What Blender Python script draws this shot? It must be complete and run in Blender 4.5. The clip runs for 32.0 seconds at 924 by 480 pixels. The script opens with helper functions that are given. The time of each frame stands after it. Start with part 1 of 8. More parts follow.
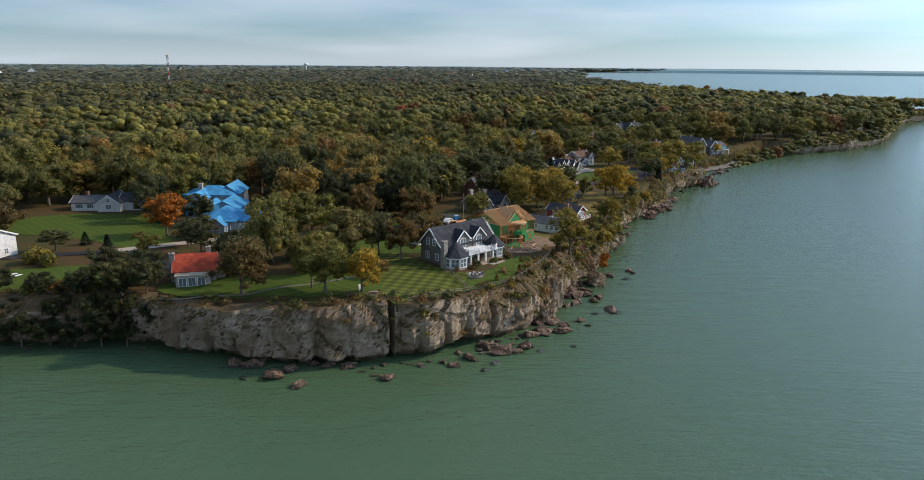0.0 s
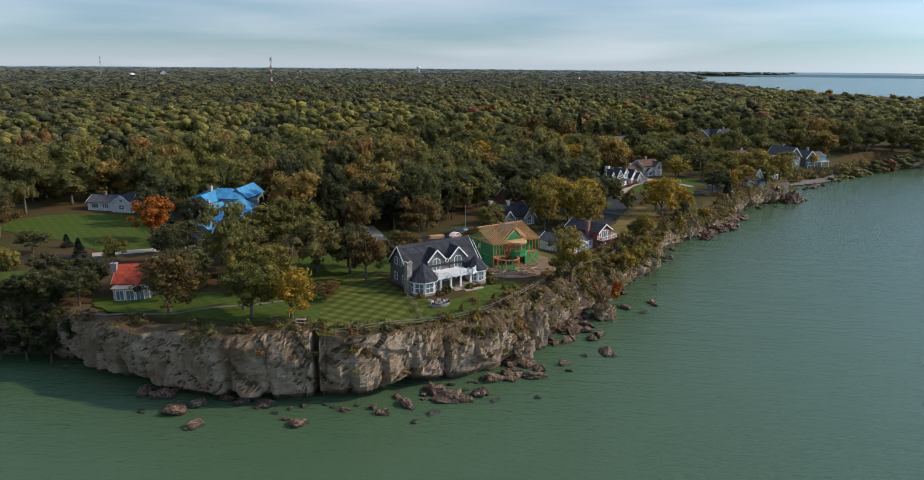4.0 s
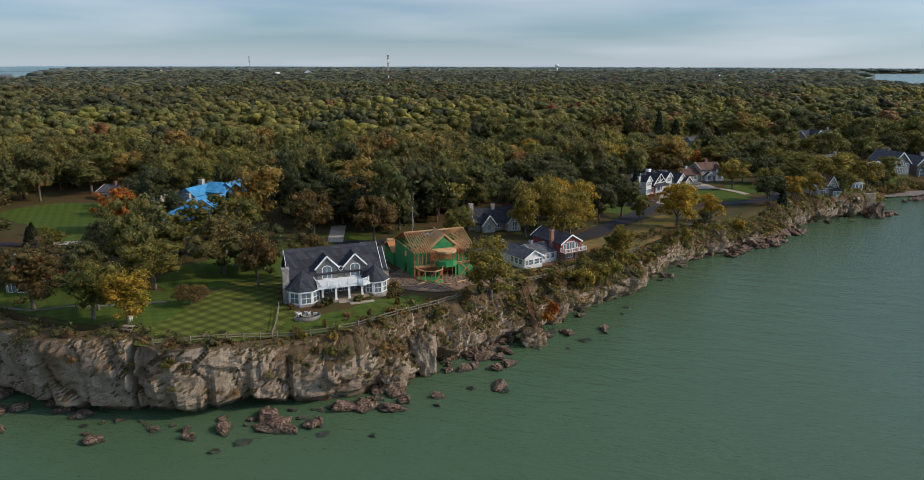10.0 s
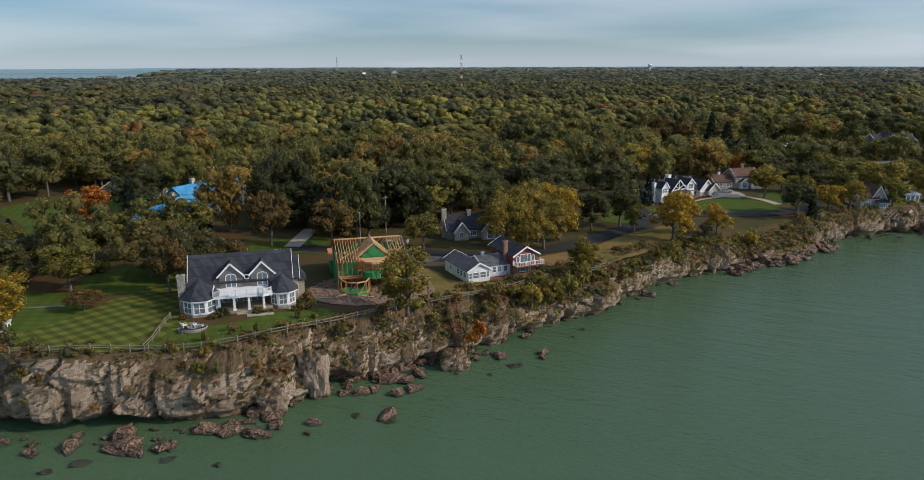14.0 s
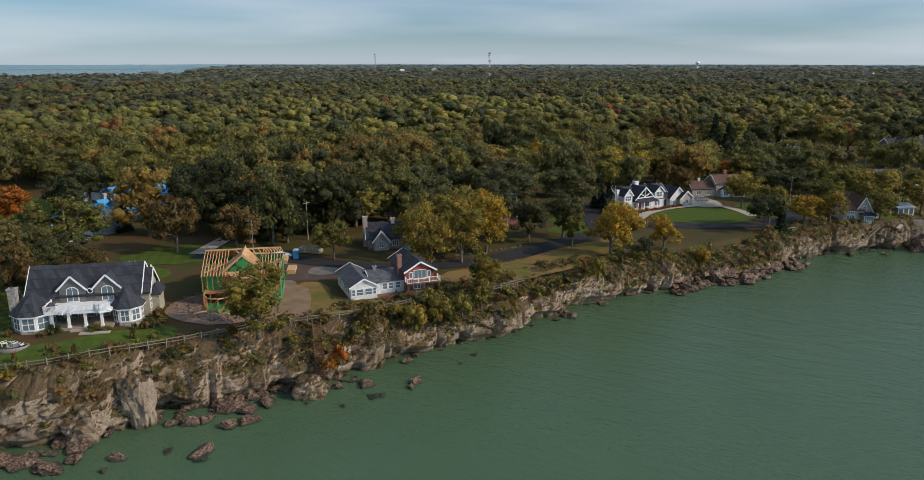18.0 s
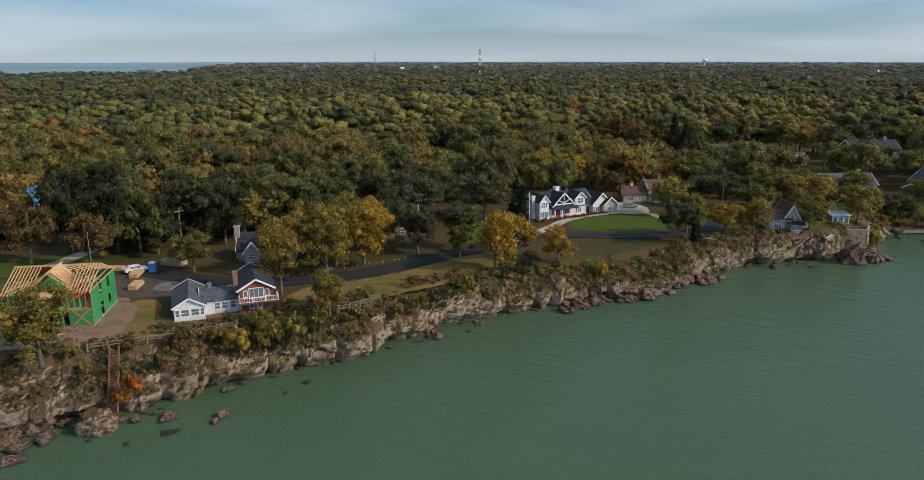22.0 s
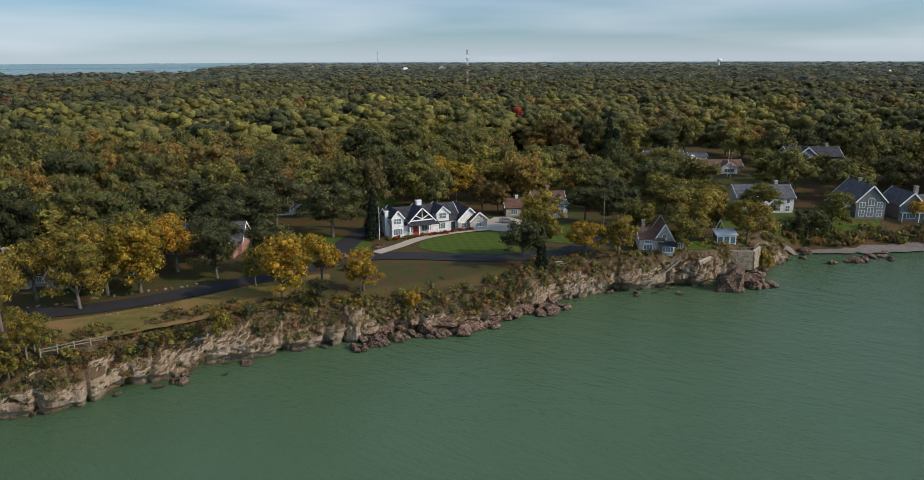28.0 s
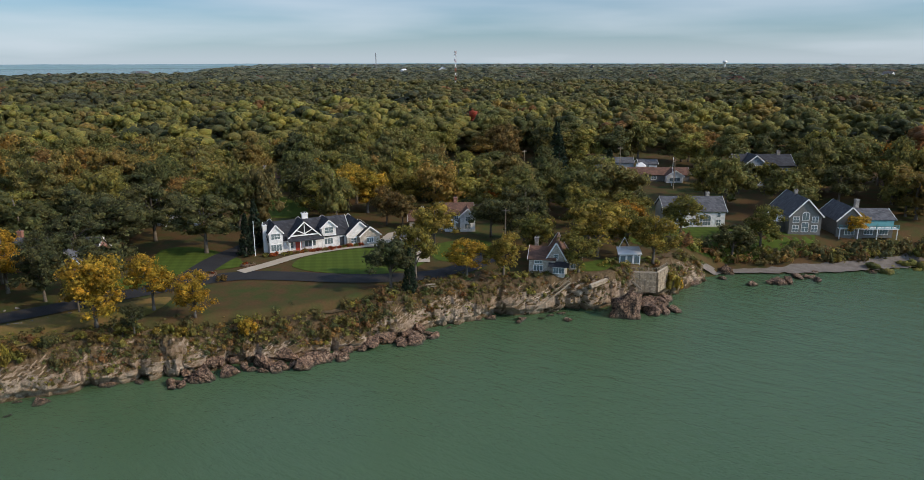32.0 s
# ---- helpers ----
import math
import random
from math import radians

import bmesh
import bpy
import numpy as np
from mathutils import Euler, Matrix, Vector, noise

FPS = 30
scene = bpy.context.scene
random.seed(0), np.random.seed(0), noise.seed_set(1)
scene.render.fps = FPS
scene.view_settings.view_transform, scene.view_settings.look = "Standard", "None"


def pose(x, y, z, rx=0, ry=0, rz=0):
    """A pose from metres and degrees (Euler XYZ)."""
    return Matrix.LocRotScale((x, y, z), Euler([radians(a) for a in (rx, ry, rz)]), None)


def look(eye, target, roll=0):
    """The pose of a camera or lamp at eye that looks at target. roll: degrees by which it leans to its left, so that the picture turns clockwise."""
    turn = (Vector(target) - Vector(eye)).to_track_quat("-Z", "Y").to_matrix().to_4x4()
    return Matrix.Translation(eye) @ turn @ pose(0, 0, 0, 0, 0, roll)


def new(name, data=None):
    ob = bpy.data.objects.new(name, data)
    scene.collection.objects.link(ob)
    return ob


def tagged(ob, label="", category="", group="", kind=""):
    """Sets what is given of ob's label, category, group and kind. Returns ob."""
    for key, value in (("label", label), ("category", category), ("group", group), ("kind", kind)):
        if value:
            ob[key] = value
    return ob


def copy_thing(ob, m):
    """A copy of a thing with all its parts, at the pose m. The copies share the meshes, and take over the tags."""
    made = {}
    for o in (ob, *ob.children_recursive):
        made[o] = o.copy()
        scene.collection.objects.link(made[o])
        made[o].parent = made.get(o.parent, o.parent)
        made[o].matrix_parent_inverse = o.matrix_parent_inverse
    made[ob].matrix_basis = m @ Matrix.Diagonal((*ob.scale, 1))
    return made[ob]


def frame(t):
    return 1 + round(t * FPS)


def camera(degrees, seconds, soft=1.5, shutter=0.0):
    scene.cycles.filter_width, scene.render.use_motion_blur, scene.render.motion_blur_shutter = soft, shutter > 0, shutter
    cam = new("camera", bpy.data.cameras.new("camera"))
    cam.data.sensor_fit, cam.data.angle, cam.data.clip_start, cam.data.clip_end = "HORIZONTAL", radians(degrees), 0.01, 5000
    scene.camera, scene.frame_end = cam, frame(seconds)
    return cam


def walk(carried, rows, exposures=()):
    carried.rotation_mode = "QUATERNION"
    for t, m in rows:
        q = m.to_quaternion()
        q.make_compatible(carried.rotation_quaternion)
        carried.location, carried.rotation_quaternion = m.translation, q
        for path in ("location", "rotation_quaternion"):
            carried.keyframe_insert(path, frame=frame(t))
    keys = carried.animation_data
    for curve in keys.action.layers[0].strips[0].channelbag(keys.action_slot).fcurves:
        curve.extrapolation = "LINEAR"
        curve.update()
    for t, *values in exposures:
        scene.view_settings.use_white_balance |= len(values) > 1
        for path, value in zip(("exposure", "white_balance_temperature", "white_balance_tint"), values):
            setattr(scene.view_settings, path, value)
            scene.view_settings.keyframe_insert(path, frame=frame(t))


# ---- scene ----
cam = camera(66.02, 32.0, 0.4)
METRES, EYE, TILT, LEAN, TURN = 265.0, 55.2, -14.3, 0.0, 0.0
PATH = [
    (0, 1.39, 23.11, 56.75, -1.368, -14.096, 0.508),
    (0.5, 4.86, 26.38, 56.49, -0.256, -14.094, 0.515),
    (1, 8.36, 29.67, 56.21, 0.970, -14.087, 0.523),
    (1.5, 11.83, 32.94, 55.93, 2.156, -14.036, 0.512),
    (2, 15.38, 36.15, 55.69, 3.529, -13.986, 0.514),
    (2.5, 19.04, 39.13, 55.57, 4.967, -13.947, 0.519),
    (3, 22.67, 41.93, 55.46, 6.068, -13.921, 0.538),
    (3.5, 26.36, 44.55, 55.35, 6.978, -13.907, 0.513),
    (5.5, 40.67, 54.25, 54.54, 10.770, -13.894, 0.572),
    (6, 44.25, 56.51, 54.38, 11.793, -13.902, 0.545),
    (6.5, 47.75, 58.73, 54.18, 12.862, -13.911, 0.531),
    (7, 51.27, 61.01, 53.99, 13.977, -13.922, 0.501),
    (7.5, 54.78, 63.29, 53.81, 15.034, -13.930, 0.442),
    (8, 58.16, 65.59, 53.65, 16.056, -13.966, 0.399),
    (8.5, 61.54, 67.97, 53.47, 17.001, -13.982, 0.343),
    (9, 64.89, 70.38, 53.30, 17.889, -14.008, 0.262),
    (9.5, 68.18, 72.84, 53.11, 18.771, -14.031, 0.195),
    (10, 71.44, 75.37, 52.91, 19.657, -14.050, 0.121),
    (10.5, 74.64, 77.96, 52.73, 20.606, -14.059, 0.077),
    (11, 77.73, 80.65, 52.55, 21.608, -14.059, -0.001),
    (11.5, 80.83, 83.50, 52.34, 22.683, -14.047, -0.066),
    (12, 83.89, 86.46, 52.23, 23.695, -14.058, -0.126),
    (12.5, 86.80, 89.49, 52.11, 24.633, -14.043, -0.127),
    (13, 89.66, 92.64, 52.00, 25.560, -14.027, -0.154),
    (13.5, 92.51, 95.86, 51.88, 26.443, -14.013, -0.170),
    (14, 95.32, 99.11, 51.78, 27.273, -14.004, -0.172),
    (14.5, 98.06, 102.34, 51.77, 27.957, -14.021, -0.153),
    (16.5, 108.20, 115.38, 51.76, 30.178, -14.133, -0.051),
    (17, 110.68, 118.52, 51.80, 30.632, -14.160, -0.000),
    (17.5, 113.17, 121.79, 51.78, 30.958, -14.175, 0.006),
    (18, 115.57, 125.02, 51.85, 31.175, -14.226, 0.003),
    (18.5, 117.97, 128.23, 51.87, 31.423, -14.252, 0.027),
    (19, 120.42, 131.47, 51.91, 31.687, -14.278, 0.032),
    (19.5, 122.82, 134.68, 51.89, 31.884, -14.283, 0.024),
    (20, 125.18, 137.94, 51.94, 32.015, -14.307, 0.013),
    (20.5, 127.56, 141.18, 51.99, 32.008, -14.342, 0.025),
    (21, 129.87, 144.47, 51.99, 31.917, -14.368, -0.012),
    (21.5, 132.28, 147.78, 52.03, 31.911, -14.412, -0.032),
    (22, 134.63, 150.99, 52.01, 32.164, -14.408, -0.062),
    (22.5, 136.95, 154.29, 51.94, 32.511, -14.401, -0.095),
    (23, 139.16, 157.64, 51.88, 32.779, -14.393, -0.091),
    (23.5, 141.47, 160.99, 51.87, 33.032, -14.406, -0.124),
    (24, 143.65, 164.35, 51.89, 33.153, -14.427, -0.128),
    (24.5, 145.92, 167.79, 51.89, 33.268, -14.428, -0.186),
    (25, 148.12, 171.27, 51.79, 33.361, -14.401, -0.226),
    (25.5, 150.37, 174.67, 51.83, 33.451, -14.392, -0.200),
    (27.5, 159.27, 188.70, 51.88, 33.820, -14.397, -0.213),
    (28, 161.53, 192.21, 51.93, 33.919, -14.392, -0.205),
    (28.5, 163.70, 195.78, 51.97, 34.015, -14.397, -0.183),
    (29, 165.88, 199.32, 51.95, 34.117, -14.371, -0.141),
    (29.5, 167.94, 202.95, 51.97, 34.215, -14.355, -0.119),
    (30, 169.93, 206.60, 52.00, 34.322, -14.358, -0.111),
    (30.5, 171.92, 210.26, 51.97, 34.454, -14.327, -0.090),
    (31, 173.86, 213.93, 51.98, 34.564, -14.320, -0.100),
    (31.5, 175.73, 217.61, 51.98, 34.649, -14.306, -0.079),
    (32, 177.57, 221.24, 51.93, 34.761, -14.289, -0.070),
]
walk(cam, [(t, Matrix.Translation((x, y, z)) @ pose(0, 0, 0, 0, 0, yaw) @ pose(0, 0, 0, 90 + pitch) @ pose(0, 0, 0, 0, 0, roll)) for t, x, y, z, yaw, pitch, roll in PATH],
     [(0, -0.06), (6, -0.16), (12.5, -0.27), (19, -0.27), (25, -0.2), (32, -0.14)])

# ---- light ----
SUN_DIR = Vector((0.815, 0.215, 0.53)).normalized()
world = bpy.data.worlds.new("sky")
scene.world = world
world.use_nodes = True


def world_nodes():
    nt = world.node_tree
    nt.nodes.clear()
    out = nt.nodes.new("ShaderNodeOutputWorld")
    bg = nt.nodes.new("ShaderNodeBackground")
    sky = nt.nodes.new("ShaderNodeTexSky")
    sky.sky_type, sky.sun_disc = "NISHITA", False
    sky.sun_elevation, sky.sun_rotation = math.asin(SUN_DIR.z), math.atan2(SUN_DIR.x, SUN_DIR.y)
    sky.air_density, sky.dust_density, sky.ozone_density = 1.0, 0.7, 4.0
    co = nt.nodes.new("ShaderNodeTexCoord")
    sc = nt.nodes.new("ShaderNodeMapping")
    sc.inputs["Scale"].default_value = (1.6, 1.6, 14.0)
    sc.inputs["Rotation"].default_value = (0.05, 0.03, 0.4)
    no = nt.nodes.new("ShaderNodeTexNoise")
    no.inputs["Scale"].default_value, no.inputs["Detail"].default_value, no.inputs["Roughness"].default_value = 1.7, 4.0, 0.42
    ramp = nt.nodes.new("ShaderNodeValToRGB")
    ramp.color_ramp.elements[0].position, ramp.color_ramp.elements[1].position = 0.30, 0.78
    ramp.color_ramp.elements[0].color, ramp.color_ramp.elements[1].color = (0.20, 0.20, 0.20, 1), (0.78, 0.78, 0.78, 1)
    mix = nt.nodes.new("ShaderNodeMix")
    mix.data_type = "RGBA"
    mix.inputs["B"].default_value = (7.4, 8.1, 9.0, 1)
    nt.links.new(co.outputs["Generated"], sc.inputs["Vector"])
    nt.links.new(sc.outputs["Vector"], no.inputs["Vector"])
    nt.links.new(no.outputs["Fac"], ramp.inputs["Fac"])
    # a pale veil along the horizon
    high = nt.nodes.new("ShaderNodeSeparateXYZ")
    nt.links.new(co.outputs["Generated"], high.inputs[0])
    veil = nt.nodes.new("ShaderNodeMapRange")
    veil.inputs[1].default_value, veil.inputs[2].default_value = 0.0, 0.06
    veil.inputs[3].default_value, veil.inputs[4].default_value = 0.62, 0.0
    nt.links.new(high.outputs["Z"], veil.inputs[0])
    most = nt.nodes.new("ShaderNodeMath")
    most.operation = "MAXIMUM"
    # the cloud thins out towards the zenith
    thin = nt.nodes.new("ShaderNodeMapRange")
    thin.inputs[1].default_value, thin.inputs[2].default_value = 0.16, 0.55
    thin.inputs[3].default_value, thin.inputs[4].default_value = 1.0, 0.62
    nt.links.new(high.outputs["Z"], thin.inputs[0])
    cloud = nt.nodes.new("ShaderNodeMath")
    cloud.operation = "MULTIPLY"
    nt.links.new(ramp.outputs["Color"], cloud.inputs[0])
    nt.links.new(thin.outputs[0], cloud.inputs[1])
    nt.links.new(cloud.outputs[0], most.inputs[0])
    nt.links.new(veil.outputs[0], most.inputs[1])
    nt.links.new(most.outputs[0], mix.inputs["Factor"])
    tone = nt.nodes.new("ShaderNodeMix")
    tone.data_type, tone.blend_type = "RGBA", "MULTIPLY"
    tone.inputs["Factor"].default_value, tone.inputs["B"].default_value = 1.0, (0.44, 0.78, 1.02, 1)
    nt.links.new(sky.outputs["Color"], tone.inputs["A"])
    nt.links.new(tone.outputs["Result"], mix.inputs["A"])
    # thin cloud glows round the sun
    dot = nt.nodes.new("ShaderNodeVectorMath")
    dot.operation = "DOT_PRODUCT"
    dot.inputs[1].default_value = SUN_DIR
    nt.links.new(co.outputs["Generated"], dot.inputs[0])
    clip = nt.nodes.new("ShaderNodeMath")
    clip.operation = "MAXIMUM"
    clip.inputs[1].default_value = 0.0
    nt.links.new(dot.outputs["Value"], clip.inputs[0])
    power = nt.nodes.new("ShaderNodeMath")
    power.operation = "POWER"
    power.inputs[1].default_value = 4.0
    nt.links.new(clip.outputs[0], power.inputs[0])
    glow = nt.nodes.new("ShaderNodeMath")
    glow.operation = "MULTIPLY_ADD"
    glow.inputs[1].default_value, glow.inputs[2].default_value = 2.6, 1.0
    nt.links.new(power.outputs[0], glow.inputs[0])
    lit = nt.nodes.new("ShaderNodeVectorMath")
    lit.operation = "SCALE"
    nt.links.new(mix.outputs["Result"], lit.inputs[0])
    nt.links.new(glow.outputs[0], lit.inputs["Scale"])
    nt.links.new(lit.outputs["Vector"], bg.inputs["Color"])
    bg.inputs["Strength"].default_value = 0.105
    nt.links.new(bg.outputs["Background"], out.inputs["Surface"])


world_nodes()
sun = new("sun", bpy.data.lights.new("sun", "SUN"))
sun.data.energy, sun.data.angle, sun.data.color = 3.5, radians(0.8), (1.0, 0.79, 0.56)
sun.matrix_world = look(SUN_DIR * 300, (0, 0, 0))


# ---- materials ----
def nodes_of(name):
    m = bpy.data.materials.new(name)
    m.use_nodes = True
    nt = m.node_tree
    return m, nt, nt.nodes["Principled BSDF"]


def add(nt, kind, **inputs):
    n = nt.nodes.new(kind)
    for k, v in inputs.items():
        n.inputs[k].default_value = v
    return n


def ramp_of(nt, fac, stops):
    r = nt.nodes.new("ShaderNodeValToRGB")
    el = r.color_ramp.elements
    while len(el) < len(stops):
        el.new(0.5)
    for e, (p, c) in zip(el, stops):
        e.position, e.color = p, (*c, 1) if len(c) == 3 else c
    nt.links.new(fac, r.inputs["Fac"])
    return r.outputs["Color"]


def mixed(nt, fac, a, b, mode="MIX"):
    m = nt.nodes.new("ShaderNodeMix")
    m.data_type, m.blend_type = "RGBA", mode
    for key, v in (("Factor", fac), ("A", a), ("B", b)):
        if isinstance(v, (int, float)):
            m.inputs[key].default_value = v
        elif isinstance(v, tuple):
            m.inputs[key].default_value = (*v, 1)
        else:
            nt.links.new(v, m.inputs[key])
    return m.outputs["Result"]


def noise_at(nt, scale, detail=4.0, rough=0.55, stretch=None, place="Position"):
    g = nt.nodes.new("ShaderNodeNewGeometry") if place == "Position" else nt.nodes.new("ShaderNodeTexCoord")
    out = g.outputs["Position"] if place == "Position" else g.outputs["Object"]
    if stretch:
        mp = add(nt, "ShaderNodeMapping", Scale=stretch)
        nt.links.new(out, mp.inputs["Vector"])
        out = mp.outputs["Vector"]
    n = add(nt, "ShaderNodeTexNoise", Scale=scale, Detail=detail, Roughness=rough)
    nt.links.new(out, n.inputs["Vector"])
    return n.outputs["Fac"]


def bumped(nt, bsdf, height, strength, distance):
    b = add(nt, "ShaderNodeBump", Strength=strength, Distance=distance)
    nt.links.new(height, b.inputs["Height"])
    nt.links.new(b.outputs["Normal"], bsdf.inputs["Normal"])


def surface(name, low, high, rough=0.8, scale=0.6, fine=6.0, bump=0.3, depth=0.05, metal=0.0, object_space=False):
    """A two-scale mottled surface between two colours."""
    m, nt, b = nodes_of(name)
    place = "Object" if object_space else "Position"
    a, c = noise_at(nt, scale, 5, place=place), noise_at(nt, fine, 5, place=place)
    both = mixed(nt, 0.45, a, c)
    nt.links.new(ramp_of(nt, both, [(0.3, low), (0.7, high)]), b.inputs["Base Color"])
    b.inputs["Roughness"].default_value, b.inputs["Metallic"].default_value = rough, metal
    b.inputs["Specular IOR Level"].default_value = 0.25 if rough > 0.7 else 0.5
    if bump:
        bumped(nt, b, c, bump, depth)
    return m


def lapped(name, colour, pitch=0.2, rough=0.65, depth=0.03, vary=0.12, axis="Z"):
    """Boards or courses laid one over another along an axis of the thing."""
    m, nt, b = nodes_of(name)
    co = nt.nodes.new("ShaderNodeTexCoord")
    sep = nt.nodes.new("ShaderNodeSeparateXYZ")
    nt.links.new(co.outputs["Object"], sep.inputs[0])
    mul = add(nt, "ShaderNodeMath")
    mul.operation = "MULTIPLY"
    mul.inputs[1].default_value = 1 / pitch
    nt.links.new(sep.outputs[axis], mul.inputs[0])
    fr = nt.nodes.new("ShaderNodeMath")
    fr.operation = "FRACT"
    nt.links.new(mul.outputs[0], fr.inputs[0])
    n = noise_at(nt, 1.5, 6, place="Object")
    lo = tuple(c * (1 - vary * 2) for c in colour)
    hi = tuple(min(1, c * (1 + vary)) for c in colour)
    col = ramp_of(nt, n, [(0.3, lo), (0.7, hi)])
    col = mixed(nt, 1.0, col, ramp_of(nt, fr.outputs[0], [(0.0, (0.55, 0.55, 0.55)), (0.16, (1, 1, 1))]), "MULTIPLY")
    nt.links.new(col, b.inputs["Base Color"])
    b.inputs["Roughness"].default_value = rough
    bumped(nt, b, fr.outputs[0], 0.4, depth)
    return m


def shingles(name, low, high, rough=0.85):
    """Roof shingles: courses down the slope with random tones."""
    m, nt, b = nodes_of(name)
    co = nt.nodes.new("ShaderNodeTexCoord")
    br = add(nt, "ShaderNodeTexBrick", Scale=1.0, **{"Mortar Size": 0.012, "Brick Width": 0.5, "Row Height": 0.28})
    br.inputs["Color1"].default_value, br.inputs["Color2"].default_value = (*low, 1), (*high, 1)
    br.inputs["Mortar"].default_value = (*(c * 0.85 for c in low), 1)
    mp = add(nt, "ShaderNodeMapping", Rotation=(0.6, 0.5, 0.0))
    nt.links.new(co.outputs["Object"], mp.inputs["Vector"])
    nt.links.new(mp.outputs["Vector"], br.inputs["Vector"])
    n = noise_at(nt, 0.5, 6, place="Object")
    nt.links.new(mixed(nt, 1.0, br.outputs["Color"], ramp_of(nt, n, [(0.3, (0.75, 0.75, 0.75)), (0.7, (1.2, 1.2, 1.2))]), "MULTIPLY"), b.inputs["Base Color"])
    b.inputs["Roughness"].default_value = rough
    b.inputs["Specular IOR Level"].default_value = 0.25
    bumped(nt, b, br.outputs["Fac"], 0.25, 0.02)
    return m


def stonework(name, low, high, joint, scale=3.0):
    m, nt, b = nodes_of(name)
    co = nt.nodes.new("ShaderNodeTexCoord")
    v = add(nt, "ShaderNodeTexVoronoi", Scale=scale)
    v.feature = "DISTANCE_TO_EDGE"
    w = add(nt, "ShaderNodeTexVoronoi", Scale=scale)
    for t in (v, w):
        nt.links.new(co.outputs["Object"], t.inputs["Vector"])
    sep = nt.nodes.new("ShaderNodeSeparateXYZ")
    nt.links.new(w.outputs["Color"], sep.inputs[0])
    stone = ramp_of(nt, sep.outputs[0], [(0.0, low), (1.0, high)])
    edge = ramp_of(nt, v.outputs["Distance"], [(0.02, (0, 0, 0)), (0.07, (1, 1, 1))])
    nt.links.new(mixed(nt, edge, joint, stone), b.inputs["Base Color"])
    b.inputs["Roughness"].default_value = 0.9
    bumped(nt, b, edge, 0.5, 0.05)
    return m


def foliage(name, stops, by="object", jitter=0.35):
    """Leaves: the tree's own tone, with a lighter or darker tone leaf by leaf."""
    m, nt, b = nodes_of(name)
    if by == "object":
        src = nt.nodes.new("ShaderNodeObjectInfo").outputs["Random"]
    else:
        at = nt.nodes.new("ShaderNodeAttribute")
        at.attribute_name = "tint"
        src = at.outputs["Fac"]
    col = ramp_of(nt, src, stops)
    g = nt.nodes.new("ShaderNodeNewGeometry")
    leaf = ramp_of(nt, g.outputs["Random Per Island"], [(0.0, (1 - jitter * 1.3,) * 3), (0.6, (1.0, 1.0, 1.0)), (1.0, (1 + jitter * 2.2, 1 + jitter * 1.8, 1 + jitter))])
    col = mixed(nt, 1.0, col, leaf, "MULTIPLY")
    patch = ramp_of(nt, noise_at(nt, 0.35, 3), [(0.35, (0.85, 0.95, 0.9)), (0.65, (1.15, 1.02, 0.95))])
    col = mixed(nt, 1.0, col, patch, "MULTIPLY")
    grain = noise_at(nt, 2.4, 5, 0.75)
    col = mixed(nt, 1.0, col, ramp_of(nt, grain, [(0.34, (0.62, 0.62, 0.64)), (0.50, (1.40, 1.32, 1.30)), (0.66, (2.25, 2.05, 1.8))]), "MULTIPLY")
    bumped(nt, b, grain, 1.0, 0.9)
    nt.links.new(col, b.inputs["Base Color"])
    b.inputs["Roughness"].default_value = 0.6
    b.inputs["Specular IOR Level"].default_value = 0.15
    tr = nt.nodes.new("ShaderNodeBsdfTranslucent")
    nt.links.new(col, tr.inputs["Color"])
    mx = add(nt, "ShaderNodeMixShader")
    mx.inputs[0].default_value = 0.38
    nt.links.new(b.outputs[0], mx.inputs[1])
    nt.links.new(tr.outputs[0], mx.inputs[2])
    nt.links.new(mx.outputs[0], nt.nodes["Material Output"].inputs["Surface"])
    return m


OLIVE, GREEN, DARK, PINE = (0.184, 0.180, 0.058), (0.122, 0.138, 0.052), (0.066, 0.080, 0.044), (0.022, 0.04, 0.026)
YELLOW, GOLD, ORANGE, RUST, RED = (0.19, 0.16, 0.04), (0.26, 0.16, 0.03), (0.36, 0.135, 0.03), (0.19, 0.115, 0.058), (0.21, 0.05, 0.035)
WOODS = [(0.0, DARK), (0.20, GREEN), (0.38, OLIVE), (0.50, (0.140, 0.148, 0.062)), (0.62, (0.235, 0.236, 0.066)), (0.76, (0.138, 0.124, 0.056)), (0.88, (0.28, 0.215, 0.062)), (0.95, RUST), (0.985, (0.24, 0.125, 0.04)), (1.0, RED)]
# leaves further off are mixed towards grey-blue, painting air haze into their colour
HAZED = [(q, tuple(0.40 * v + 0.48 * w for v, w in zip(c, (0.074, 0.098, 0.112)))) for q, c in WOODS]
leaf_woods = foliage("autumn_woods_leaves", WOODS, "tint", 0.20)
leaf_mid = foliage("hazed_distant_leaves", [(q, tuple(0.58 * v + 0.28 * w for v, w in zip(c, (0.078, 0.086, 0.074)))) for q, c in WOODS], "tint", 0.15)
leaf_far = foliage("hazed_far_leaves", HAZED, "tint", 0.12)
TREES = [(0.0, DARK), (0.18, GREEN), (0.40, OLIVE), (0.54, (0.140, 0.148, 0.062)), (0.72, (0.235, 0.236, 0.066)), (0.84, (0.138, 0.124, 0.056)), (0.94, (0.28, 0.215, 0.062)), (1.0, RUST)]
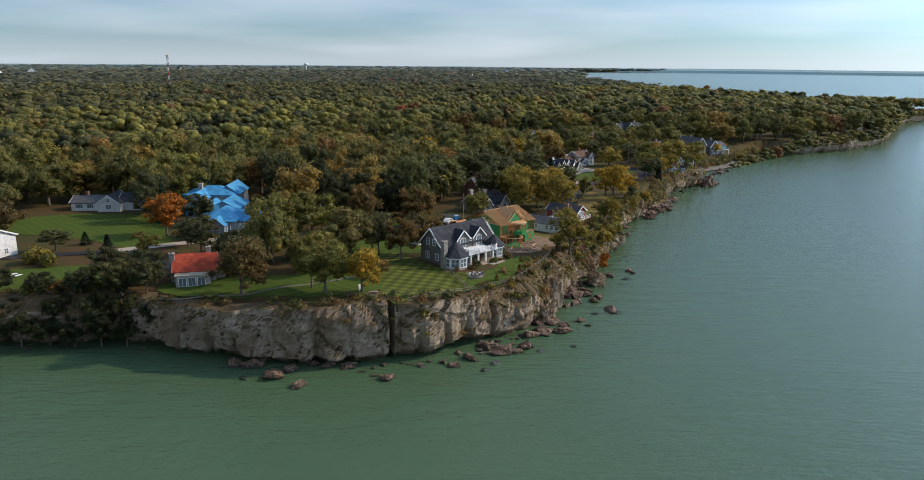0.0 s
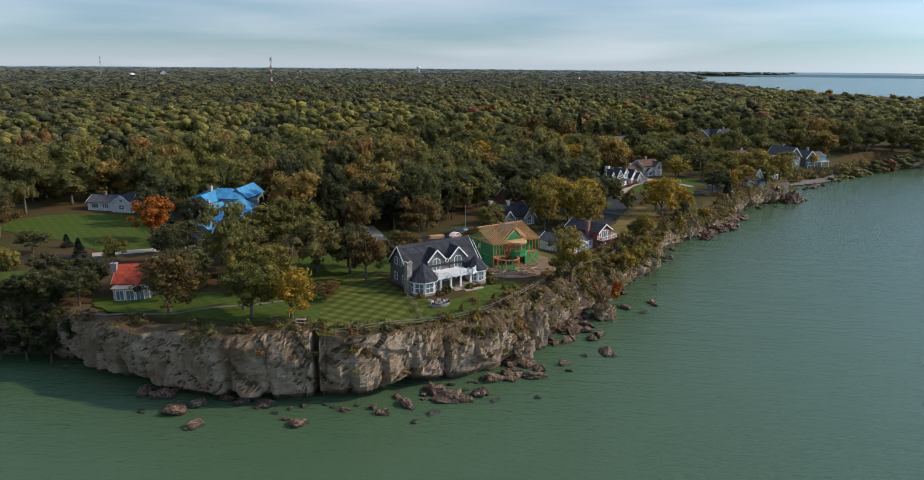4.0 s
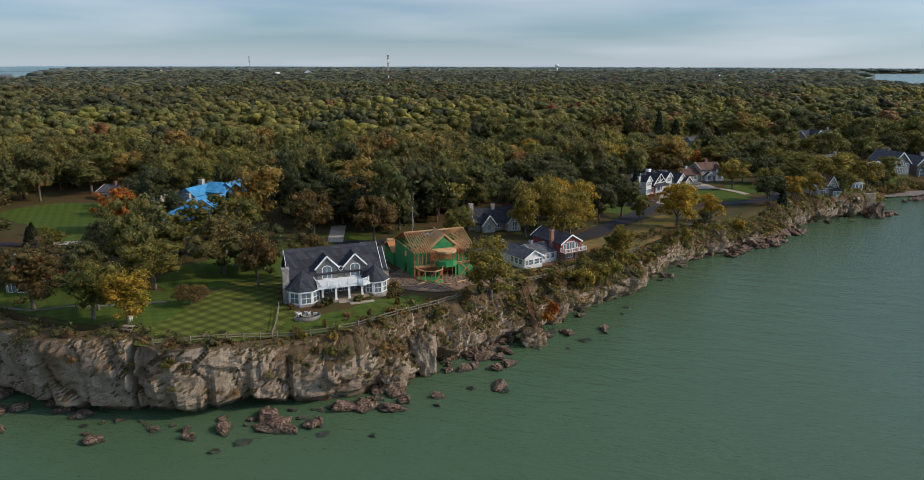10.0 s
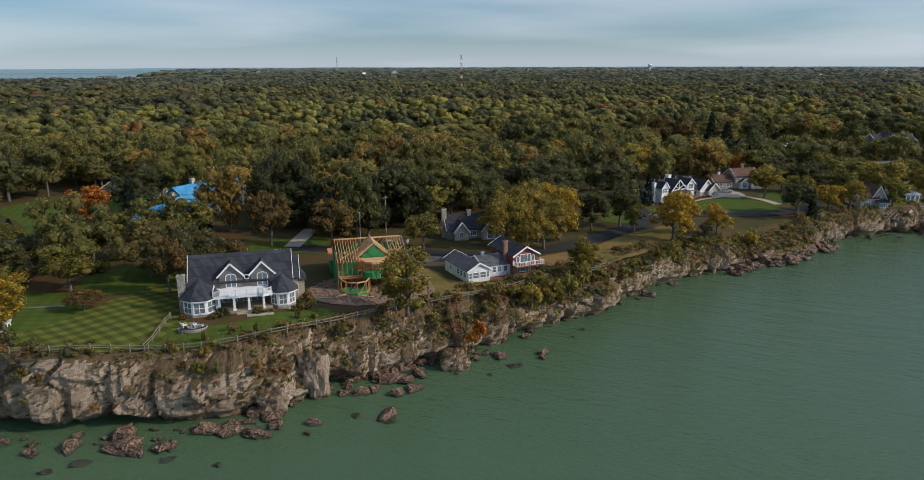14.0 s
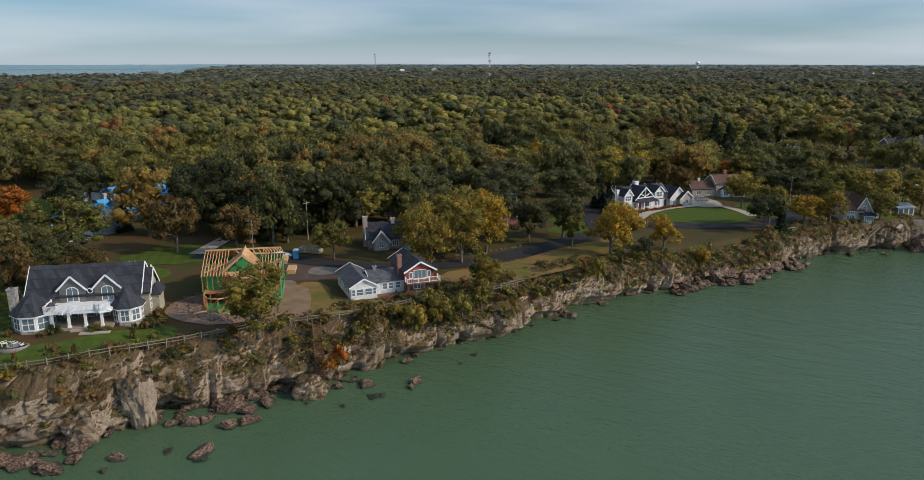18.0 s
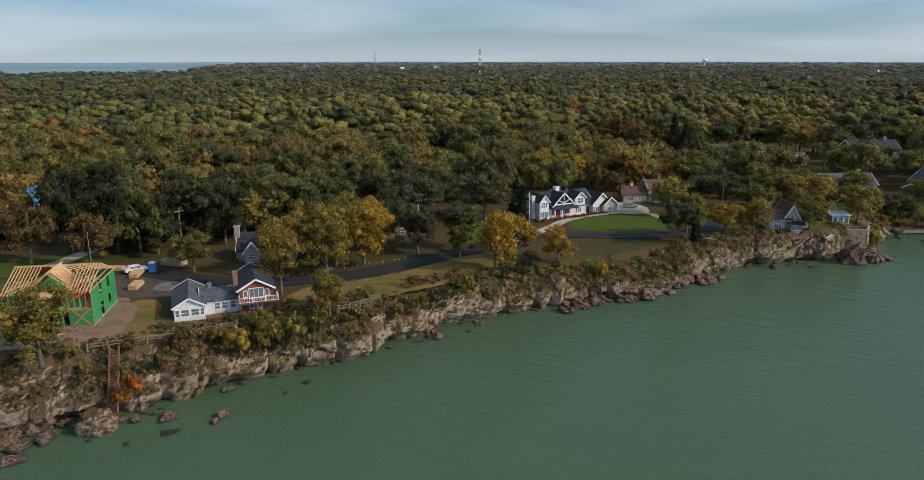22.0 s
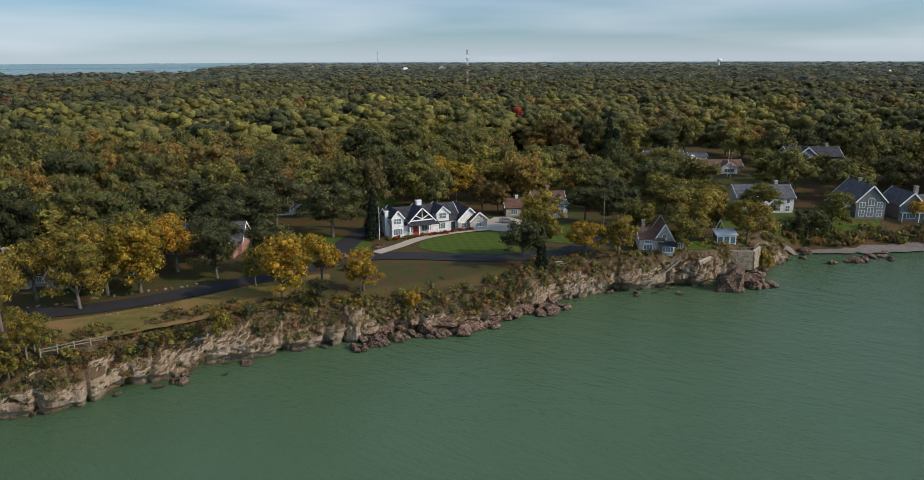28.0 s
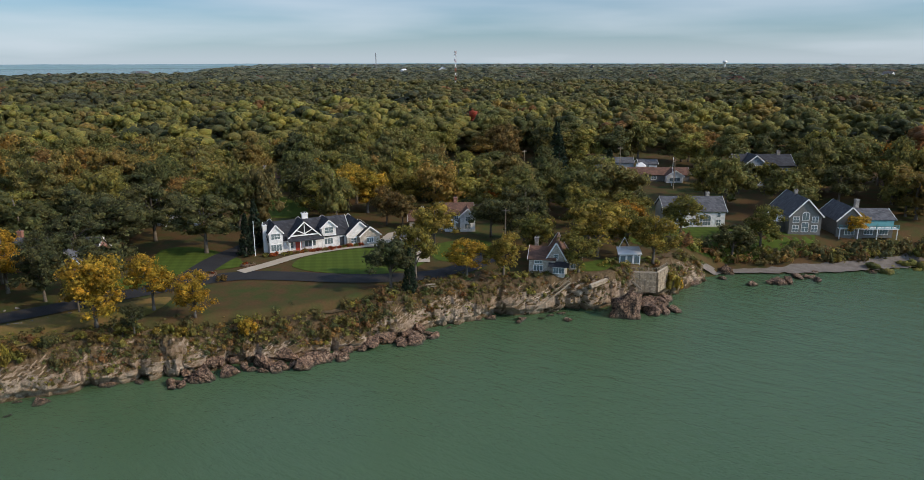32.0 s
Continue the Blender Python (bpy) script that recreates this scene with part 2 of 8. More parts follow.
leaf_woods_tree = foliage("autumn_tree_leaves", TREES, "object", 0.25)
leaf_haze = foliage("hazed_horizon_leaves", [(q, tuple(0.35 * v + 0.65 * w for v, w in zip(c, (0.098, 0.140, 0.165)))) for q, c in WOODS], "tint", 0.1)
leaf_green = foliage("green_leaves", [(0.0, (0.135, 0.146, 0.044)), (1.0, (0.190, 0.185, 0.052))])
leaf_dark = foliage("dark_green_leaves", [(0.0, (0.072, 0.088, 0.046)), (1.0, (0.115, 0.126, 0.056))])
# darker copy of leaf_dark with woodland shade put into its colour
leaf_shade = foliage("shade_darkened_leaves", [(0.0, (0.036, 0.050, 0.026)), (1.0, (0.060, 0.072, 0.034))])
leaf_yellow = foliage("yellow_green_leaves", [(0.0, (0.20, 0.19, 0.05)), (1.0, (0.27, 0.22, 0.052))])
leaf_gold = foliage("golden_leaves", [(0.0, (0.30, 0.235, 0.040)), (1.0, (0.38, 0.255, 0.038))])
leaf_orange = foliage("orange_leaves", [(0.0, GOLD), (1.0, ORANGE)], jitter=0.45)
leaf_rust = foliage("brown_autumn_leaves", [(0.0, (0.130, 0.106, 0.044)), (1.0, (0.172, 0.125, 0.050))])
leaf_red = foliage("red_leaves", [(0.0, RED), (1.0, ORANGE)])
leaf_pine = foliage("conifer_needles", [(0.0, PINE), (1.0, (0.03, 0.05, 0.035))])
bark = surface("bark", (0.075, 0.062, 0.048), (0.18, 0.155, 0.125), 0.9, 1.5, 8)
asphalt = surface("asphalt", (0.018, 0.018, 0.02), (0.035, 0.034, 0.034), 0.85, 0.3, 12)
concrete = surface("concrete", (0.33, 0.28, 0.215), (0.46, 0.40, 0.32), 0.85, 0.3, 9)
gravel = surface("gravel", (0.11, 0.095, 0.08), (0.23, 0.20, 0.165), 0.95, 0.6, 7)
packed_earth = surface("packed_earth", (0.056, 0.040, 0.031), (0.112, 0.080, 0.060), 0.95, 0.35, 6)
sand = surface("sandy_earth", (0.12, 0.075, 0.042), (0.29, 0.190, 0.115), 0.95, 0.4, 5)
shingle = surface("beach_shingle", (0.10, 0.088, 0.076), (0.24, 0.21, 0.18), 0.95, 0.5, 5, 0.6, 0.15)
dirt = surface("bare_earth", (0.10, 0.066, 0.044), (0.29, 0.195, 0.135), 0.95, 0.5, 5)
white_paint = surface("white_paint", (0.68, 0.68, 0.66), (0.82, 0.82, 0.80), 0.55, 0.7, 7, 0.1, 0.01, object_space=True)
white_trim = surface("white_trim", (0.74, 0.74, 0.72), (0.84, 0.84, 0.82), 0.5, 1.0, 8, 0.05, 0.01, object_space=True)
white_siding = lapped("white_siding", (0.74, 0.74, 0.72), 0.2)
grey_siding = lapped("grey_shingle_siding", (0.16, 0.155, 0.14), 0.22)
blue_siding = lapped("blue_grey_siding", (0.27, 0.32, 0.36), 0.2)
tan_siding = lapped("tan_siding", (0.42, 0.37, 0.27), 0.2)
red_siding = lapped("barn_red_siding", (0.30, 0.055, 0.04), 0.2)
brown_siding = lapped("brown_siding", (0.16, 0.09, 0.055), 0.2)
slate_roof = shingles("dark_slate_shingles", (0.028, 0.03, 0.036), (0.055, 0.057, 0.066))
grey_roof = shingles("grey_shingles", (0.065, 0.068, 0.076), (0.125, 0.128, 0.138))
brown_roof = shingles("brown_shingles", (0.10, 0.055, 0.04), (0.17, 0.095, 0.065))
red_tile = shingles("red_roof_tiles", (0.30, 0.045, 0.025), (0.46, 0.085, 0.04))
blue_sheet = shingles("blue_roof_underlay", (0.045, 0.24, 0.46), (0.08, 0.34, 0.58), 0.6)
metal_roof = surface("pale_metal_roof", (0.55, 0.56, 0.56), (0.68, 0.69, 0.70), 0.4, 0.6, 5, 0.05)
lumber = surface("fresh_lumber", (0.48, 0.28, 0.13), (0.66, 0.43, 0.22), 0.75, 1.5, 9)
red_lumber = surface("framing_lumber", (0.40, 0.15, 0.06), (0.55, 0.24, 0.10), 0.75, 1.5, 9)
old_wood = surface("weathered_wood", (0.20, 0.16, 0.11), (0.36, 0.30, 0.22), 0.85, 1.5, 9)
rust_wood = surface("stained_wood", (0.13, 0.06, 0.03), (0.22, 0.11, 0.06), 0.85, 1.5, 9)
green_sheathing = surface("green_sheathing", (0.022, 0.19, 0.055), (0.045, 0.30, 0.095), 0.6, 0.8, 5, 0.1)
field_stone = stonework("field_stone", (0.20, 0.18, 0.16), (0.42, 0.39, 0.34), (0.24, 0.22, 0.19), 3.0)
pale_stone = stonework("pale_limestone_masonry", (0.34, 0.31, 0.26), (0.52, 0.48, 0.41), (0.30, 0.27, 0.23), 2.2)
brick = stonework("red_brick", (0.24, 0.10, 0.07), (0.34, 0.15, 0.10), (0.3, 0.24, 0.2), 5.0)
tan_stone = stonework("tan_stone_wall", (0.22, 0.175, 0.12), (0.36, 0.29, 0.20), (0.2, 0.16, 0.11), 2.2)
pale_wood = surface("sunbleached_wood", (0.15, 0.125, 0.092), (0.28, 0.235, 0.175), 0.8, 1.5, 9)
steel = surface("galvanised_steel", (0.30, 0.30, 0.31), (0.45, 0.45, 0.46), 0.5, 1.0, 6, 0.05, 0.01, 0.6)
dark_metal = surface("dark_metal", (0.03, 0.03, 0.035), (0.06, 0.06, 0.065), 0.5, 1.0, 6, 0.05)
terracotta = surface("red_planting", (0.30, 0.04, 0.03), (0.45, 0.09, 0.05), 0.8, 1.5, 7)
dark_inside = surface("dark_interior", (0.012, 0.012, 0.014), (0.03, 0.03, 0.03), 0.8, 0.8, 5, 0.0)
teal_glass = surface("teal_glazing", (0.10, 0.28, 0.30), (0.16, 0.36, 0.38), 0.15, 0.4, 3, 0.0)


def glass_material():
    m, nt, b = nodes_of("window_glass")
    b.inputs["Base Color"].default_value = (0.13, 0.17, 0.18, 1)
    b.inputs["Roughness"].default_value = 0.12
    bumped(nt, b, noise_at(nt, 1.2, 2), 0.04, 0.02)
    return m


glass = glass_material()


def limestone():
    m, nt, b = nodes_of("limestone_cliff")
    big, mid, fine = noise_at(nt, 0.16, 5, 0.6), noise_at(nt, 1.1, 9, 0.75, (1, 1, 1.4)), noise_at(nt, 4.5, 7, 0.75)
    strata = noise_at(nt, 0.9, 6, 0.6, (0.45, 0.45, 1.5))
    col = ramp_of(nt, mixed(nt, 0.5, mixed(nt, 0.35, mid, strata), fine), [(0.30, (0.075, 0.056, 0.042)), (0.40, (0.245, 0.186, 0.134)), (0.50, (0.39, 0.300, 0.218)), (0.64, (0.58, 0.470, 0.355))])
    stain = ramp_of(nt, mixed(nt, 0.3, big, fine), [(0.46, (0, 0, 0)), (0.60, (0.85, 0.85, 0.85))])
    col = mixed(nt, stain, col, mixed(nt, fine, (0.11, 0.065, 0.035), (0.30, 0.20, 0.12)))
    geo = nt.nodes.new("ShaderNodeNewGeometry")
    sep = nt.nodes.new("ShaderNodeSeparateXYZ")
    nt.links.new(geo.outputs["Normal"], sep.inputs[0])
    up = nt.nodes.new("ShaderNodeMath")
    up.operation = "MULTIPLY_ADD"
    up.inputs[1].default_value = 0.22
    nt.links.new(fine, up.inputs[0])
    patchy = nt.nodes.new("ShaderNodeMath")
    patchy.operation = "MULTIPLY_ADD"
    patchy.inputs[1].default_value = 0.75
    nt.links.new(noise_at(nt, 0.23, 3, 0.5), patchy.inputs[0])
    nt.links.new(sep.outputs["Z"], patchy.inputs[2])
    nt.links.new(patchy.outputs[0], up.inputs[2])
    plants = mixed(nt, ramp_of(nt, mid, [(0.4, (0, 0, 0)), (0.6, (1, 1, 1))]), mixed(nt, fine, (0.070, 0.053, 0.026), (0.150, 0.112, 0.054)), mixed(nt, fine, (0.092, 0.058, 0.032), (0.22, 0.145, 0.078)))
    col = mixed(nt, ramp_of(nt, up.outputs[0], [(0.88, (0, 0, 0)), (1.10, (1, 1, 1))]), col, plants)
    pz = nt.nodes.new("ShaderNodeSeparateXYZ")
    nt.links.new(geo.outputs["Position"], pz.inputs[0])
    wet = nt.nodes.new("ShaderNodeMapRange")
    wet.inputs[1].default_value, wet.inputs[2].default_value = 0.1, 0.9
    nt.links.new(pz.outputs["Z"], wet.inputs[0])
    col = mixed(nt, wet.outputs[0], mixed(nt, 1.0, col, (0.34, 0.36, 0.30), "MULTIPLY"), col)
    nt.links.new(col, b.inputs["Base Color"])
    b.inputs["Roughness"].default_value = 0.92
    b.inputs["Specular IOR Level"].default_value = 0.15
    bumped(nt, b, mixed(nt, 0.5, mid, fine), 1.0, 0.6)
    return m


cliff_rock = limestone()


def boulder_material():
    m, nt, b = nodes_of("boulder_rock")
    mid, fine = noise_at(nt, 0.6, 6, 0.65), noise_at(nt, 3.0, 6, 0.7)
    col = ramp_of(nt, mixed(nt, 0.5, mid, fine), [(0.36, (0.032, 0.023, 0.017)), (0.46, (0.15, 0.09, 0.057)), (0.56, (0.24, 0.155, 0.10)), (0.68, (0.46, 0.36, 0.27))])
    geo = nt.nodes.new("ShaderNodeNewGeometry")
    pit = add(nt, "ShaderNodeTexVoronoi", Scale=1.4)
    pit.feature = "DISTANCE_TO_EDGE"
    nt.links.new(geo.outputs["Position"], pit.inputs["Vector"])
    col = mixed(nt, 1.0, col, ramp_of(nt, mixed(nt, 0.5, pit.outputs["Distance"], fine), [(0.24, (0.22, 0.20, 0.19)), (0.36, (1.1, 1.08, 1.05))]), "MULTIPLY")
    pz = nt.nodes.new("ShaderNodeSeparateXYZ")
    nt.links.new(geo.outputs["Position"], pz.inputs[0])
    wet = nt.nodes.new("ShaderNodeMapRange")
    wet.inputs[1].default_value, wet.inputs[2].default_value = 0.05, 0.6
    nt.links.new(pz.outputs["Z"], wet.inputs[0])
    col = mixed(nt, wet.outputs[0], (0.022, 0.03, 0.016), col)
    nt.links.new(col, b.inputs["Base Color"])
    b.inputs["Roughness"].default_value = 0.85
    bumped(nt, b, fine, 1.0, 0.35)
    return m


boulder_rock = boulder_material()
wet_rock = surface("weed_grown_wet_rock", (0.012, 0.02, 0.012), (0.05, 0.055, 0.03), 0.35, 0.8, 5, 0.8, 0.2)


def ground_material():
    m, nt, b = nodes_of("rough_grass_and_leaf_litter")
    big, mid, fine = noise_at(nt, 0.035, 4), noise_at(nt, 0.25, 5, 0.6), noise_at(nt, 2.5, 5, 0.7)
    dry = mixed(nt, fine, (0.048, 0.031, 0.016), (0.128, 0.076, 0.033))
    green = mixed(nt, fine, (0.028, 0.042, 0.013), (0.066, 0.084, 0.025))
    col = mixed(nt, ramp_of(nt, mixed(nt, 0.6, big, mid), [(0.38, (0, 0, 0)), (0.56, (1, 1, 1))]), green, dry)
    nt.links.new(col, b.inputs["Base Color"])
    b.inputs["Roughness"].default_value = 0.95
    b.inputs["Specular IOR Level"].default_value = 0.08
    bumped(nt, b, fine, 0.5, 0.12)
    return m


ground_mat = ground_material()


def lawn_material(name, dark, light, stripe=0.0, angle=0.0):
    m, nt, b = nodes_of(name)
    mid, fine = noise_at(nt, 0.15, 4), noise_at(nt, 3.0, 5, 0.7)
    col = mixed(nt, mixed(nt, 0.5, mid, fine), dark, light)
    if stripe:
        for turn in (angle, angle + 1.45):
            g = nt.nodes.new("ShaderNodeNewGeometry")
            mp = add(nt, "ShaderNodeMapping", Rotation=(0, 0, turn))
            nt.links.new(g.outputs["Position"], mp.inputs["Vector"])
            w = add(nt, "ShaderNodeTexWave", Scale=1 / 2.4 / 3.2, Distortion=0.6, Detail=1.0)
            nt.links.new(mp.outputs["Vector"], w.inputs["Vector"])
            col = mixed(nt, 1.0, col, ramp_of(nt, w.outputs["Fac"], [(0.35, (1 - stripe,) * 3), (0.65, (1 + stripe,) * 3)]), "MULTIPLY")
    nt.links.new(col, b.inputs["Base Color"])
    b.inputs["Roughness"].default_value = 0.9
    b.inputs["Specular IOR Level"].default_value = 0.08
    bumped(nt, b, fine, 0.4, 0.06)
    return m


lawn_striped = lawn_material("mown_striped_lawn", (0.054, 0.070, 0.012), (0.108, 0.116, 0.024), 0.20, 0.25)
lawn_green = lawn_material("mown_lawn", (0.043, 0.074, 0.011), (0.086, 0.116, 0.021), 0.06, 0.9)


def dry_lawn():
    m, nt, b = nodes_of("dry_lawn")
    big, mid, fine = noise_at(nt, 0.09, 4), noise_at(nt, 0.5, 4), noise_at(nt, 3.0, 5, 0.7)
    dry = mixed(nt, fine, (0.140, 0.088, 0.033), (0.285, 0.180, 0.068))
    green = mixed(nt, fine, (0.080, 0.078, 0.019), (0.146, 0.132, 0.034))
    col = mixed(nt, ramp_of(nt, mixed(nt, 0.4, big, mid), [(0.40, (0, 0, 0)), (0.58, (1, 1, 1))]), green, dry)
    nt.links.new(col, b.inputs["Base Color"])
    b.inputs["Roughness"].default_value = 0.95
    b.inputs["Specular IOR Level"].default_value = 0.08
    bumped(nt, b, fine, 0.5, 0.08)
    return m


lawn_dry = dry_lawn()


def water_material():
    m, nt, b = nodes_of("green_lake_water")
    big, mid = noise_at(nt, 0.012, 4), noise_at(nt, 0.06, 4)
    col = mixed(nt, mixed(nt, 0.5, big, mid), (0.052, 0.101, 0.052), (0.076, 0.127, 0.064))
    nt.links.new(col, b.inputs["Base Color"])
    b.inputs["Roughness"].default_value, b.inputs["IOR"].default_value = 0.20, 1.333
    wave = mixed(nt, 0.36, noise_at(nt, 0.22, 4, 0.5, (0.45, 1.5, 1)), noise_at(nt, 0.8, 3, 0.5, (0.6, 1.4, 1)))
    wave = mixed(nt, 0.16, wave, noise_at(nt, 2.6, 3, 0.6, (0.7, 1.3, 1)))
    bumped(nt, b, wave, 0.55, 1.0)
    return m


water_mat = water_material()
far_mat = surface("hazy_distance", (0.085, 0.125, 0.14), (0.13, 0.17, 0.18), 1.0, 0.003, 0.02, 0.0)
# the far shores glow pale blue of themselves, standing in for haze
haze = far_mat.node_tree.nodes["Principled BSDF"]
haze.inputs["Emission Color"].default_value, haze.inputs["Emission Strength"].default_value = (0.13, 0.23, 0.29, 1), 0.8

# ---- mesh helpers ----
def mesh_ob(name, verts, faces, mat, parent=None, label="", smooth=False):
    me = bpy.data.meshes.new(name)
    me.from_pydata([tuple(v) for v in verts], [], faces)
    me.materials.append(mat)
    if smooth:
        me.shade_smooth()
    ob = new(name, me)
    if parent is not None:
        ob.parent = parent
    if label:
        ob["label"] = label
    return ob


def fast_mesh(name, verts, quads, mat, tris=None, tint=None):
    """A big mesh from arrays: verts (n, 3), quads (m, 4), tris (k, 3)."""
    me = bpy.data.meshes.new(name)
    tris = np.zeros((0, 3), np.int32) if tris is None else tris
    quads = np.zeros((0, 4), np.int32) if quads is None else quads
    me.vertices.add(len(verts))
    me.vertices.foreach_set("co", np.ascontiguousarray(verts, np.float32).ravel())
    me.loops.add(quads.size + tris.size)
    me.loops.foreach_set("vertex_index", np.concatenate([quads.ravel(), tris.ravel()]).astype(np.int32))
    me.polygons.add(len(quads) + len(tris))
    starts = np.concatenate([np.arange(len(quads)) * 4, quads.size + np.arange(len(tris)) * 3])
    me.polygons.foreach_set("loop_start", starts.astype(np.int32))
    me.materials.append(mat)
    if tint is not None:
        me.attributes.new("tint", "FLOAT", "POINT").data.foreach_set("value", np.ascontiguousarray(tint, np.float32))
    me.update(calc_edges=True)
    me.validate()
    return me


class Shape:
    """Vertices and faces gathered for one part."""

    def __init__(self):
        self.v, self.f = [], []

    def poly(self, pts, faces):
        n = len(self.v)
        self.v += [tuple(p) for p in pts]
        self.f += [[n + i for i in f] for f in faces]
        return self

    def box(self, x0, x1, y0, y1, z0, z1):
        p = [(x, y, z) for z in (z0, z1) for x, y in ((x0, y0), (x1, y0), (x1, y1), (x0, y1))]
        return self.poly(p, [(3, 2, 1, 0), (4, 5, 6, 7), (0, 1, 5, 4), (1, 2, 6, 5), (2, 3, 7, 6), (3, 0, 4, 7)])

    def prism(self, outline, z0, z1, top=1.0):
        n = len(outline)
        cx, cy = sum(p[0] for p in outline) / n, sum(p[1] for p in outline) / n
        p = [(x, y, z0) for x, y in outline] + [(cx + (x - cx) * top, cy + (y - cy) * top, z1) for x, y in outline]
        return self.poly(p, [list(range(n))[::-1], list(range(n, 2 * n))] + [(i, (i + 1) % n, n + (i + 1) % n, n + i) for i in range(n)])

    def slab(self, pts, thick):
        """A flat panel: the outline is its upper face, thickness goes down along its normal."""
        p = [Vector(q) for q in pts]
        nrm = (p[1] - p[0]).cross(p[2] - p[0]).normalized()
        if nrm.z < 0:
            p.reverse()
            nrm.negate()
        n = len(p)
        low = [q - nrm * thick for q in p]
        return self.poly(p + low, [list(range(n)), list(range(n, 2 * n))[::-1]] + [(i, n + i, n + (i + 1) % n, (i + 1) % n) for i in range(n)])

    def beam(self, a, b, w, d=None):
        """A straight bar from a to b, w wide and d deep."""
        a, b = Vector(a), Vector(b)
        d = d or w
        ax = (b - a).normalized()
        side = ax.cross(Vector((0, 0, 1)))
        side = Vector((1, 0, 0)) if side.length < 1e-3 else side.normalized()
        up = side.cross(ax)
        p = [q + side * sx * w / 2 + up * su * d / 2 for q in (a, b) for sx, su in ((-1, -1), (1, -1), (1, 1), (-1, 1))]
        return self.poly(p, [(0, 1, 2, 3), (7, 6, 5, 4), (0, 4, 5, 1), (1, 5, 6, 2), (2, 6, 7, 3), (3, 7, 4, 0)])

    def tube(self, path, radii, sides=7):
        path = [Vector(p) for p in path]
        rings = []
        for i, p in enumerate(path):
            ax = (path[min(i + 1, len(path) - 1)] - path[max(i - 1, 0)]).normalized()
            s = ax.cross(Vector((0.3, 1, 0.1))).normalized()
            t = ax.cross(s)
            rings.append([p + (s * math.cos(k * math.tau / sides) + t * math.sin(k * math.tau / sides)) * radii[i] for k in range(sides)])
        f = [(r * sides + k, r * sides + (k + 1) % sides, (r + 1) * sides + (k + 1) % sides, (r + 1) * sides + k) for r in range(len(path) - 1) for k in range(sides)]
        f += [list(range(sides))[::-1], [(len(path) - 1) * sides + k for k in range(sides)]]
        return self.poly([q for r in rings for q in r], f)

    def made(self, name, mat, parent=None, label="", smooth=False):
        return mesh_ob(name, self.v, self.f, mat, parent, label, smooth)


def thing(name, x, y, z, rz=0.0, label="", category="", group=""):
    """An empty at the base of a thing, for its parts."""
    e = new(name)
    e.empty_display_size = 0.5
    e.matrix_world = pose(x, y, z, 0, 0, rz)
    return tagged(e, label, category, group)


# ---- the plan of the shore: edge of the land, metres ----
NEAR_SHORE = [(-140, 160), (-110, 163), (-90, 163), (-75, 163.5), (-62, 164), (-53.7, 159.8), (-41, 155.6), (-27.6, 152.3), (-16.5, 152.1), (-9.1, 155.9), (-3.8, 154.7),
    (2.5, 160.4), (8.8, 164.5), (15.1, 168.5), (20.6, 174.4), (22.9, 181.4), (26.3, 191.4), (31, 199), (37, 207), (42, 216), (46, 227), (52, 237), (57, 249), (60, 260), (63, 269),
    (68, 279), (74, 287), (77, 294), (85, 304), (89, 313), (94, 324), (98, 332.5), (101, 338), (108, 343), (113, 351), (117, 353.5), (120.5, 357), (122, 365),
    (126, 373), (128, 381), (129.5, 390), (137, 399), (152, 409), (174, 431), (205, 466)]
FAR_SHORE = [(250, 493), (290, 512), (337, 562), (429, 696), (470, 745), (512, 775), (520, 800), (440, 900), (380, 1100), (330, 1400), (352, 1575), (300, 1700),
    (400, 2200), (480, 2857), (560, 3500), (640, 4300), (1500, 4720), (5200, 4900), (5200, 9000), (-9000, 9000), (-9000, 8200), (-4700, 4700), (-2600, 2450),
    (-1900, 1750), (-1450, 1420), (-1210, 1130), (-1330, 830), (-1600, 600), (-1500, 250), (-600, 130), (-250, 140)]
SHORE = np.array(NEAR_SHORE + FAR_SHORE, float)


def inland(p):
    """Metres from the shore, positive on land, for points (n, 2)."""
    p = np.asarray(p, float)
    best, inside = np.full(len(p), 1e12), np.zeros(len(p), bool)
    for a, b in zip(SHORE, np.roll(SHORE, -1, 0)):
        d = b - a
        t = np.clip(((p - a) @ d) / (d @ d), 0, 1)
        best = np.minimum(best, ((p - a - t[:, None] * d) ** 2).sum(1))
        cross = (a[1] > p[:, 1]) != (b[1] > p[:, 1])
        if cross.any():
            xs = a[0] + (p[:, 1] - a[1]) * d[0] / (d[1] if d[1] else 1e-9)
            inside ^= cross & (p[:, 0] < xs)
    return np.where(inside, 1, -1) * np.sqrt(best)


RISE_Y = [-9000, 215, 235, 270, 300, 345, 375, 400, 430, 470, 520, 700, 9000]
RISE_Z = [9.3, 9.2, 8.8, 8.0, 7.4, 7.2, 6.8, 5.6, 4.8, 7.5, 8.5, 9.0, 9.0]


